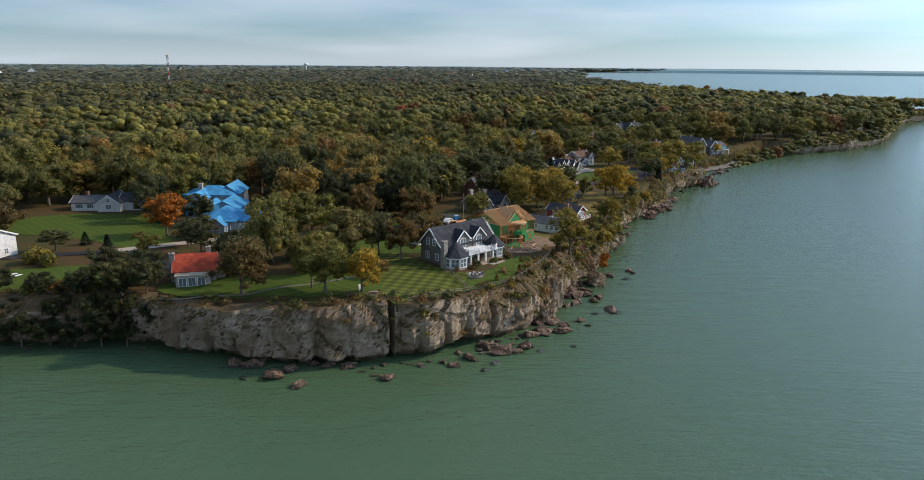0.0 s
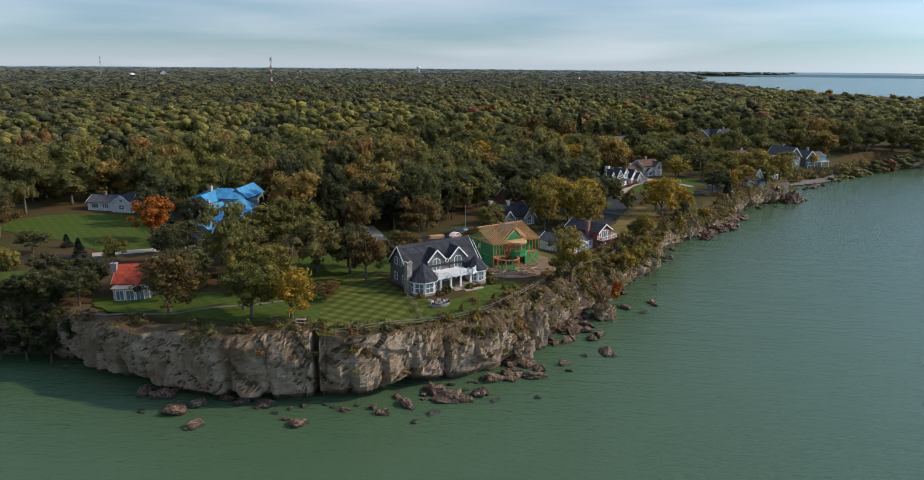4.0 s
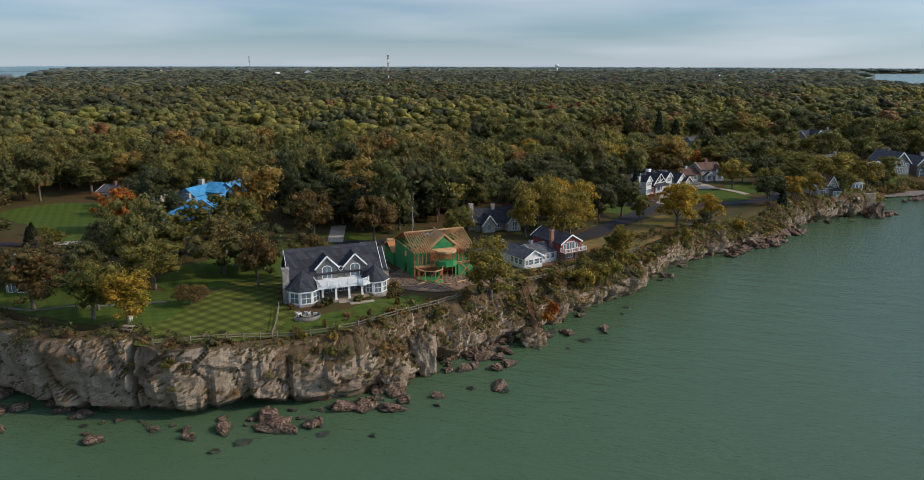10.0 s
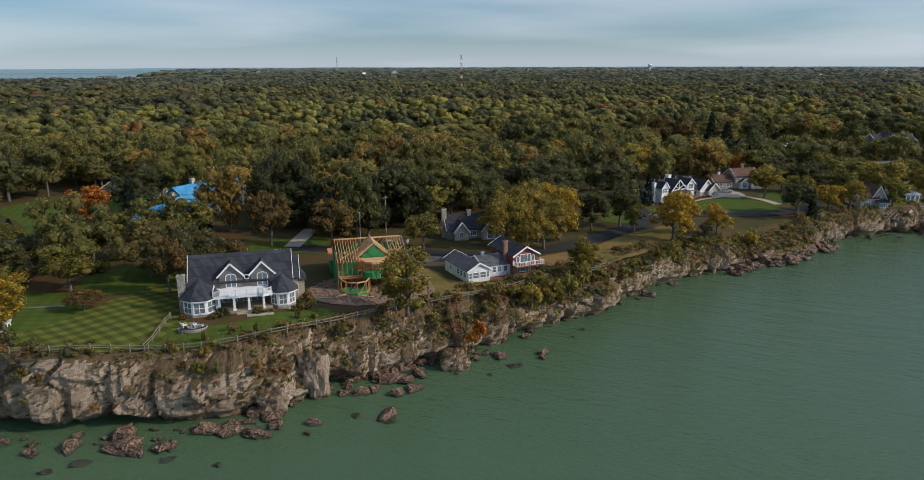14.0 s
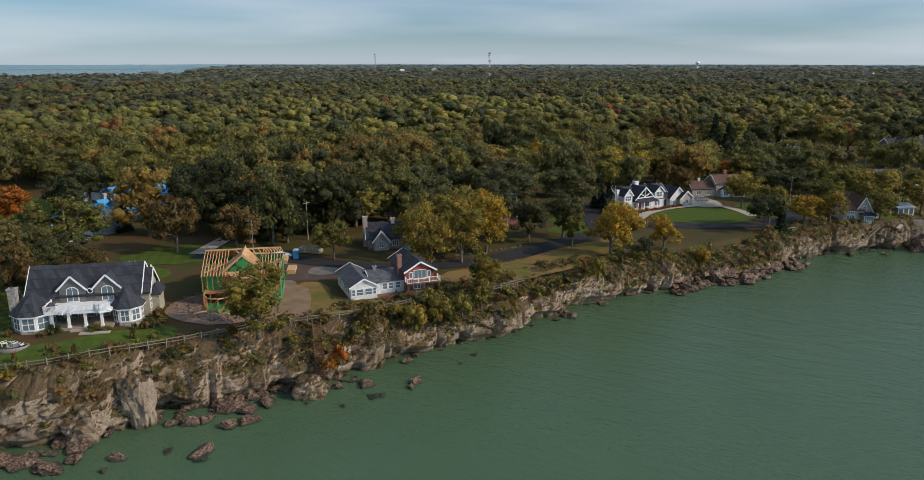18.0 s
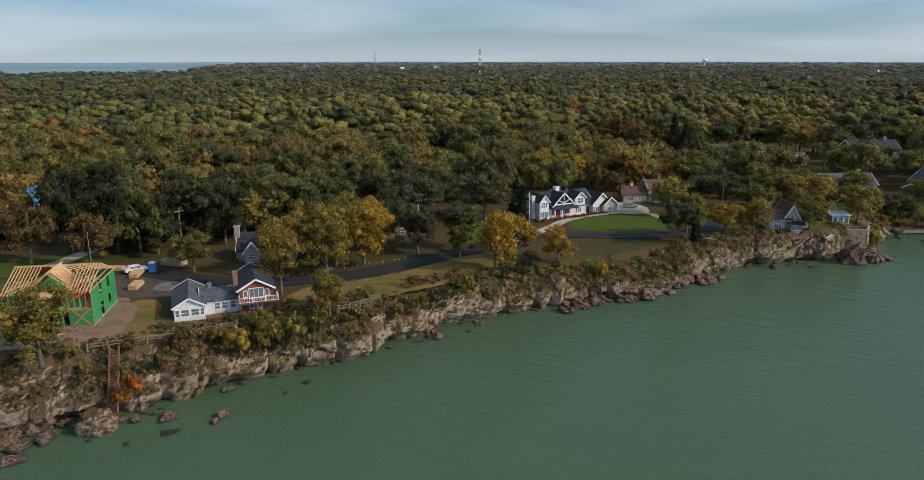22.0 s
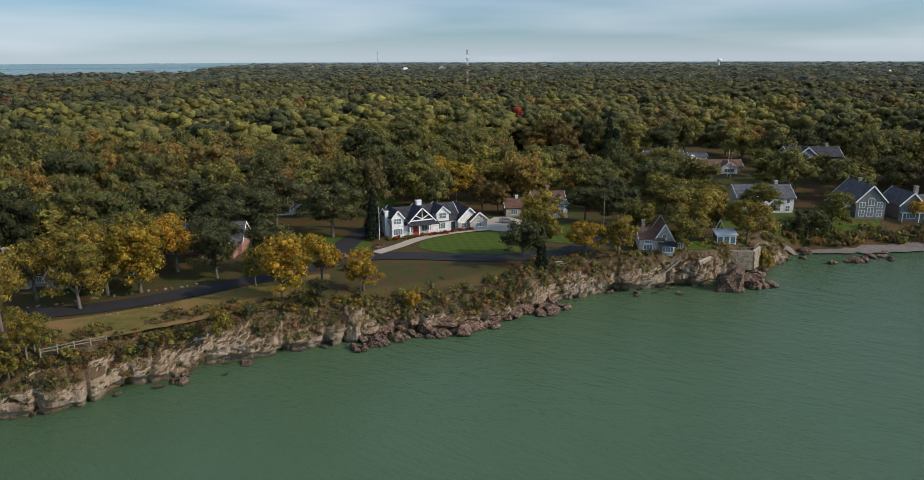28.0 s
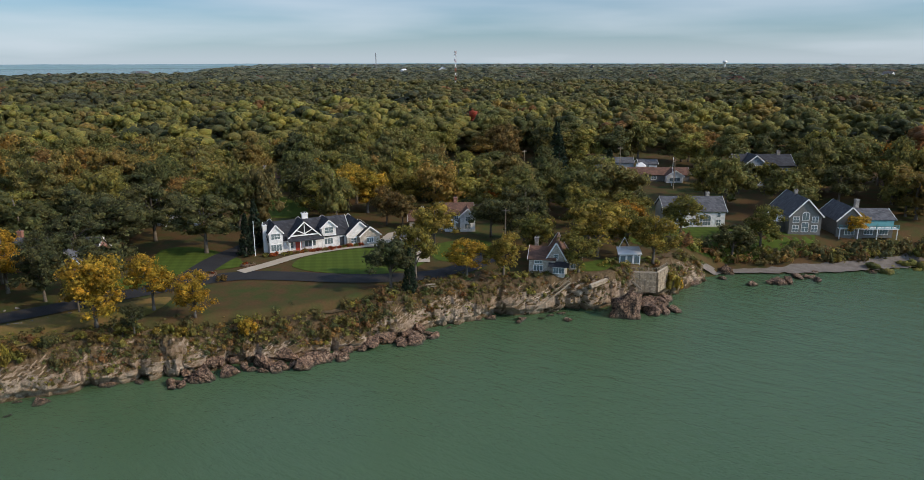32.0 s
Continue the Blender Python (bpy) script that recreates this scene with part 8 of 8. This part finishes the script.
# hedges and beds at the houses
for k in range(18):
    x, y = 50.2 + 0.5 * 1.35 * k, 325.4 + 0.866 * 1.35 * k
    shrub(x + shrub_rng.uniform(-0.5, 0.5), y, land_at(x, y), shrub_rng.uniform(0.5, 0.9), shrub_rng.uniform(0.7, 1.1), shrub_rng.choice([(leaf_red, "red"), (leaf_red, "red"), (leaf_rust, "brown"), (leaf_green, "green")]), "low planting along the white house front", "house planting")
for lx, ly in [(-3.5, -2.2), (-2.4, -2.3), (2.6, -2.3), (4.6, -2.2), (-9.4, -2.4), (-4.6, -2.6), (8.4, -1.6), (9.6, -0.6), (10.8, 0.4), (11.6, 2.0), (10.4, 2.6), (9.6, 1.4)]:
    p = Matrix.Rotation(radians(42), 3, "Z") @ Vector((lx, ly, 0)) + Vector((9.3, 184.15, 0))
    shrub(p.x, p.y, land_at(p.x, p.y), shrub_rng.uniform(0.5, 1.1), shrub_rng.uniform(0.6, 1.5), shrub_rng.choice([(leaf_dark, "dark green"), (leaf_rust, "brown"), (leaf_green, "green")]), "clipped shrub beside the grey house porch", "house planting")
for x, y, r, h in [(-70, 172, 2.2, 3.2), (-67, 168, 2.4, 3.6), (-73, 167, 2.6, 3.4), (-79, 166, 2.0, 2.6), (-64, 173, 2.4, 4.0), (-58, 175, 1.8, 3.0), (-96, 189, 3.0, 4.0), (-92, 186, 2.2, 3.2), (-43, 177.6, 2.6, 3.8), (-34.9, 189.1, 2.4, 3.0), (-55.3, 183.5, 2.6, 3.6),
                   (-85, 165, 1.6, 2.4), (-104, 166, 1.8, 2.6), (15.3, 193.7, 1.2, 2.2), (19.5, 186.3, 0.5, 1.4), (12.6, 172.3, 0.4, 1.6), (18.2, 177.8, 0.4, 1.7), (30.5, 200.5, 0.8, 2.6), (59, 300, 0.9, 1.4), (57, 308, 1.2, 1.2)]:
    shrub(x, y, land_at(x, y), r, h, label="leafy garden bush standing on grass", group="garden bushes")


# ---- rail fence along the cliff ----
def rail_fence(line, label, posts=2.6, h=1.15):
    f = thing("fence", 0, 0, 0, 0, label, "fence")
    pts = np.array(line, float)
    seg = np.r_[0, np.cumsum(np.hypot(*np.diff(pts, axis=0).T))]
    n = max(1, round(seg[-1] / posts))
    s = np.linspace(0, seg[-1], n + 1)
    p = [(float(np.interp(v, seg, pts[:, 0])), float(np.interp(v, seg, pts[:, 1]))) for v in s]
    post = Shape().box(-0.09, 0.09, -0.09, 0.09, -0.3, h).prism([(-0.1, -0.1), (0.1, -0.1), (0.1, 0.1), (-0.1, 0.1)], h, h + 0.08, 0.3)
    me = bpy.data.meshes.new("post")
    me.from_pydata(post.v, [], post.f)
    me.materials.append(pale_wood)
    top = [Vector((x, y, land_at(x, y))) for x, y in p]
    for v in top:
        o = new("post", me)
        o.parent = f
        o.matrix_world = pose(v.x, v.y, v.z, shrub_rng.uniform(-3, 3), shrub_rng.uniform(-3, 3), shrub_rng.uniform(0, 30))
    for a, b in zip(top, top[1:]):
        for z in (0.5, 0.95):
            Shape().beam(a + Vector((0, 0, z + shrub_rng.uniform(-0.06, 0.06))), b + Vector((0, 0, z + shrub_rng.uniform(-0.06, 0.06))), 0.07, 0.12).made("rail", pale_wood, f)


rail_fence([(-5.9, 153.8), (-2, 156.6), (1, 159.9), (3.6, 163.5), (7.2, 166.3), (9.9, 167.5), (14.2, 170.3), (17.8, 173.5), (20.3, 177.5), (22.8, 183.1), (26.2, 192.5), (28, 197.5), (33, 204.5)], "weathered split-rail fence along the cliff top")
rail_fence([(33.6, 205.4), (36, 209), (41, 216.5), (44.5, 224.5)], "weathered split-rail fence beside the stairs")
rail_fence([(6.5, 166.3), (4.6, 170.5), (1.6, 175.7)], "weathered split-rail fence up the lawn", 3.0)
rail_fence([(53.4, 239.2), (54.6, 243.5), (55.8, 248.2)], "weathered split-rail fence on dry grass")


# ---- small things on the ground ----
def fire_pit():
    f = thing("fire_pit", 8.0, 174.4, land_at(8.0, 174.4), 42, "round stone fire pit with low stone seat wall", "fire pit")
    for k in range(14):
        a = math.radians(200 + k * 12)
        b = Shape().box(-0.36, 0.36, -0.28, 0.28, 0, 0.55).made("stone", field_stone, f)
        b.matrix_local = pose(2.0 * math.cos(a), 1.4 * math.sin(a), -0.1, 0, 0, math.degrees(a) + 90)
    for k in range(8):
        a = math.radians(k * 45)
        b = Shape().box(-0.25, 0.25, -0.14, 0.14, 0, 0.4).made("ring_stone", pale_stone, f)
        b.matrix_local = pose(0.6 * math.cos(a), 0.6 * math.sin(a), 0, 0, 0, math.degrees(a) + 90)
    Shape().prism(arc(0, 0, 1.9, 0, 360, 20)[:-1], -0.1, 0.08).made("paving", gravel, f)


fire_pit()


def lounge_chair(x, y, z, rz, label="white slatted lounge chair", mat=None):
    mat = mat or white_trim
    c = thing("garden_chair", x, y, z, rz, label, "chair", "garden chairs")
    for k in range(5):
        Shape().box(-0.3, 0.3, -0.35 + 0.15 * k, -0.23 + 0.15 * k, 0.36, 0.41).made("slat", mat, c)
    Shape().slab([(-0.3, 0.35, 0.4), (0.3, 0.35, 0.4), (0.3, 0.75, 1.0), (-0.3, 0.75, 1.0)], 0.05).made("backrest", mat, c)
    for sx in (-0.28, 0.28):
        for sy in (-0.3, 0.35):
            Shape().box(sx - 0.04, sx + 0.04, sy - 0.04, sy + 0.04, 0, 0.38).made("leg", mat, c)
        Shape().box(sx - 0.06, sx + 0.06, -0.35, 0.4, 0.58, 0.62).made("armrest", mat, c)


for x, y, rz in ((6.6, 174.1, 160), (7.9, 174.9, 190), (9.2, 175.1, 210), (-15.6, 159.4, 20)):
    lounge_chair(x, y, land_at(x, y) + 0.12, rz, "pale garden chair beside the lawn")
for lx in (-0.9, 0.2):
    p = Matrix.Rotation(radians(42), 3, "Z") @ Vector((lx, 0.4, 0)) + Vector((10.7, 181.7, 0))
    lounge_chair(p.x, p.y, land_at(9.3, 182) + 2.98, 20, "white lounge chair on the balcony")
for x, y, rz in ((131.2, 413.5, 200), (133.4, 414.8, 200), (135.0, 416.0, 200)):
    lounge_chair(x, y, land_at(x, y) + 0.1, rz, "coloured garden chair on the shore lawn", terracotta if x > 133 else white_trim)


def bench(x, y, rz, label="weathered wooden picnic table on grass"):
    b = thing("picnic_table", x, y, land_at(x, y) + 0.08, rz, label, "table", "picnic tables")
    Shape().box(-0.9, 0.9, -0.38, 0.38, 0.7, 0.76).made("tabletop", old_wood, b)
    for s in (-1, 1):
        Shape().box(-0.9, 0.9, s * 0.7 - 0.13, s * 0.7 + 0.13, 0.42, 0.47).made("seat", old_wood, b)
        Shape().beam((s * 0.65, -0.75, 0), (s * 0.65, 0.15, 0.7), 0.08, 0.1).beam((s * 0.65, 0.75, 0), (s * 0.65, -0.15, 0.7), 0.08, 0.1).made("leg", old_wood, b)


bench(66.5, 280.5, 40)
bench(-12.6, 156.2, 10)
bench(95.5, 328.5, 60)


def rock_bed(x, y, r, label):
    """A planted island edged with stones."""
    e = thing("flower_bed", x, y, land_at(x, y) + 0.2, 20, label, "flower bed")
    Shape().prism(arc(0, 0, r, 0, 360, 14)[:-1], -0.2, 0.1, 0.92).made("soil", dirt, e)
    for k in range(16):
        a = k * math.tau / 16
        o = new("edging_stone", rock_rng.choice(ROCKS))
        o.parent = e
        o.matrix_local = pose(r * math.cos(a), r * math.sin(a), 0.08, 0, 0, k * 40) @ Matrix.Diagonal((0.26, 0.22, 0.2, 1))
    for k in range(5):
        o = new("plant", PROTOS["bush"][k % 4][0])
        o.parent = e
        o.material_slots[0].link = "OBJECT"
        o.material_slots[0].material = leaf_red if k % 2 else leaf_rust
        o.matrix_local = pose(rock_rng.uniform(-0.6, 0.6) * r, rock_rng.uniform(-0.6, 0.6) * r, 0.1, 0, 0, k * 50) @ Matrix.Diagonal((0.4, 0.4, 0.35, 1))


rock_bed(51.5, 308.5, 1.9, "stone-edged bed of red planting amid asphalt")
rock_bed(52.4, 318.5, 1.4, "stone-edged bed of red planting beside the drive")
for k in range(22):
    t = k / 21
    x, y = 41.0 + 8.0 * t, 251.0 + 28.0 * t + 1.2 * math.sin(k)
    boulder(x + 2.3, y, rock_rng.uniform(0.16, 0.32), 0.8, 0.25, "grey edging stone beside the road", z=land_at(x + 2.3, y), mat=gravel)
for k in range(30):
    t = k / 29
    x, y = 30.0 + 12.0 * t, 249.0 + 26.0 * t + 0.8 * math.sin(2 * k)
    boulder(x - 1.0, y, rock_rng.uniform(0.18, 0.42), 0.8, 0.25, "grey rockery stone beside the road", z=land_at(x - 1, y), mat=gravel)
for k in range(16):
    x, y = -15 + rock_rng.uniform(-4, 4), 157.0 + rock_rng.uniform(-1.5, 1.0)
    boulder(x, y, rock_rng.uniform(0.25, 0.6), 0.6, 0.3, "pale broken rock at the lawn edge", z=land_at(x, y))


# ---- masts, poles, towers ----
def lattice_tower(x, y, top, wide, label, red=True):
    t = thing("radio_tower", x, y, land_at(x, y), 15, label, "radio tower")
    base = land_at(x, y)
    h = top - base
    mats = (white_trim, terracotta) if red else (steel, steel)
    legs = [(wide / 2 * math.cos(a), wide / 2 * math.sin(a)) for a in (0.3, 2.4, 4.5)]
    n = 10
    for k in range(n):
        z0, z1 = h * k / n, h * (k + 1) / n
        s = Shape()
        for i, (lx, ly) in enumerate(legs):
            nx, ny = legs[(i + 1) % 3]
            s.beam((lx, ly, z0), (lx, ly, z1), 0.28, 0.28)
            s.beam((lx, ly, z0), (nx, ny, z1), 0.14, 0.14)
            s.beam((nx, ny, z0), (lx, ly, z1), 0.14, 0.14)
        s.made("section", mats[k % 2], t)
    for z in (h * 0.9, h * 0.97, h * 0.78):
        s = Shape()
        for i in range(6):
            a = i * math.tau / 6
            s.box(math.cos(a) * 1.4 - 0.2, math.cos(a) * 1.4 + 0.2, math.sin(a) * 1.4 - 0.2, math.sin(a) * 1.4 + 0.2, z - 1.0, z + 1.0)
        s.made("antenna", white_trim, t)


lattice_tower(-359, 980, 62, 2.0, "red and white lattice radio tower above the woods")
lattice_tower(-992, 1546, 66, 2.6, "grey lattice radio tower far above the woods", False)


def water_tower():
    t = thing("water_tower", -558, 2965, 8, 0, "pale water tower above the far woods", "water tower")
    Shape().tube([(0, 0, 0), (0, 0, 28)], [3.0, 2.4], 12).made("stem", white_trim, t)
    Shape().tube([(0, 0, 25), (0, 0, 28), (0, 0, 32), (0, 0, 36), (0, 0, 38)], [3, 7, 9, 7, 2], 16).made("tank", white_trim, t)


water_tower()


def pole(x, y, h, label, arms=True, mat=None, name="utility_pole", thick=0.16):
    p = thing(name, x, y, land_at(x, y), shrub_rng.uniform(0, 90), label, "pole")
    mat = mat or old_wood
    Shape().tube([(0, 0, -0.3), (0, 0, h)], [thick, thick * 0.65], 8).made("shaft", mat, p)
    if arms:
        Shape().box(-1.1, 1.1, -0.06, 0.06, h - 0.7, h - 0.55).made("crossarm", mat, p)
        for x1 in (-1.0, -0.4, 0.4, 1.0):
            Shape().tube([(x1, 0, h - 0.55), (x1, 0, h - 0.3)], [0.06, 0.05], 6).made("insulator", dark_metal, p)
    else:
        Shape().tube([(0, 0, h), (0, 0, h + 0.18), (0, 0, h + 0.3)], [0.05, 0.14, 0.03], 8).made("finial", mat, p)


for x, y, h in ((72, 480, 11), (40, 462, 10), (18, 440, 10), (90, 366, 9.5), (98, 466, 10.5), (27, 262, 9), (-6, 252, 10)):
    pole(x, y, h, "tall wooden utility pole beside trees")
pole(147, 427, 9, "white flagpole above the beach", False, white_trim, "flagpole", 0.09)
pole(47.6, 324.5, 8, "white flagpole beside the white house", False, white_trim, "flagpole", 0.09)
pole(6.5, 223, 11, "tall bare metal mast behind the building site", False, steel, "mast", 0.08)
pole(96, 470, 10, "white flagpole beside the low ranch house", False, white_trim, "flagpole", 0.09)


def canopy():
    c = thing("garden_canopy", 76, 492, land_at(76, 492), 20, "white pointed garden canopy on posts", "canopy")
    Shape().prism([(-2, -2), (2, -2), (2, 2), (-2, 2)], 2.2, 3.8, 0.05).made("top", white_trim, c)
    for x in (-1.9, 1.9):
        for y in (-1.9, 1.9):
            Shape().box(x - 0.05, x + 0.05, y - 0.05, y + 0.05, 0, 2.2).made("post", white_trim, c)


canopy()


def car(x, y, rz, mat, label):
    c = thing("car", x, y, land_at(x, y) + 0.2, rz, label, "car", "parked cars")
    b = Shape()
    prof = [(-2.2, 0.35), (2.2, 0.35), (2.2, 0.8), (1.3, 0.95), (0.6, 1.45), (-1.3, 1.45), (-2.0, 1.0), (-2.2, 0.9)]
    p = [(u, s * 0.85, w) for s in (-1, 1) for u, w in prof]
    n = len(prof)
    b.poly(p, [list(range(n)), list(range(n, 2 * n))[::-1]] + [(i, n + i, n + (i + 1) % n, (i + 1) % n) for i in range(n)]).made("body", mat, c)
    g = Shape().box(-1.3, 0.7, -0.87, 0.87, 1.0, 1.36)
    g.made("windows", glass, c)
    for u in (-1.4, 1.4):
        for s in (-0.8, 0.8):
            w = Shape().tube([(u, s - 0.1, 0.33), (u, s + 0.1, 0.33)], [0.33, 0.33], 12).made("wheel", dark_metal, c)
            Shape().tube([(u, s - 0.12, 0.33), (u, s + 0.12, 0.33)], [0.18, 0.18], 10).made("rim", steel, w)


car(2.2, 234.6, 70, white_paint, "white car parked beside the building yard")
car(65, 358, 30, steel, "grey car on the parking court")


def dock():
    d = thing("boat_ramp", -97, 176, land_at(-97, 176) - 0.1, 60, "white metal boat ramp rails on the lawn", "ramp")
    for y in (-0.9, 0.9):
        Shape().box(-4, 4, y - 0.3, y + 0.3, 0.1, 0.35).made("rail", white_trim, d)
    for x in (-3, 0, 3):
        Shape().box(x - 0.1, x + 0.1, -0.9, 0.9, 0.0, 0.12).made("tie", steel, d)


dock()


# ---- far roofs among the woods ----
far_rng = random.Random(31)
for k in range(16):
    a = math.radians(far_rng.uniform(-62, 26))
    r = far_rng.uniform(1500, 3200)
    x, y = 90 + r * math.sin(a), 120 + r * math.cos(a)
    if inland([(x, y)])[0] < 40:
        continue
    w = far_rng.uniform(12, 24)
    b = thing("far_building", x, y, land_at(x, y), far_rng.uniform(0, 180), "pale building among the far woods", "building", "far buildings")
    wing(b, 0, w, 0, far_rng.uniform(10, 20), 0, far_rng.uniform(9, 15), 18 + far_rng.uniform(0, 4), "x", tan_siding if k % 2 else white_paint, metal_roof if k % 4 == 0 else grey_roof)


def loose_earth():
    """Clods and rubble strewn over the bare building yard, in one mesh."""
    rng = np.random.default_rng(77)
    p = np.column_stack([rng.uniform(9, 27, 700), rng.uniform(197, 224, 700)])
    inside = (((p - np.array([17.5, 205.5])) / np.array([9.0, 9.5])) ** 2).sum(1) < 1
    p = p[inside]
    z = land_z(p)
    vs, ts, n = [], [], 0
    for (x, y), zz in zip(p, z):
        r = float(rng.uniform(0.10, 0.34))
        v = ICO_V * (1 + rng.uniform(-0.3, 0.3, (len(ICO_V), 1))) * np.array([r * 1.3, r, r * 0.55]) + np.array([x, y, zz + 0.14])
        vs.append(v)
        ts.append(ICO_F + n)
        n += len(v)
    me = fast_mesh("loose_earth", np.vstack(vs), None, dirt, np.vstack(ts).astype(np.int32))
    tagged(new("loose_earth", me), "clods of reddish earth strewn over the yard", "earth", kind="stuff")


loose_earth()
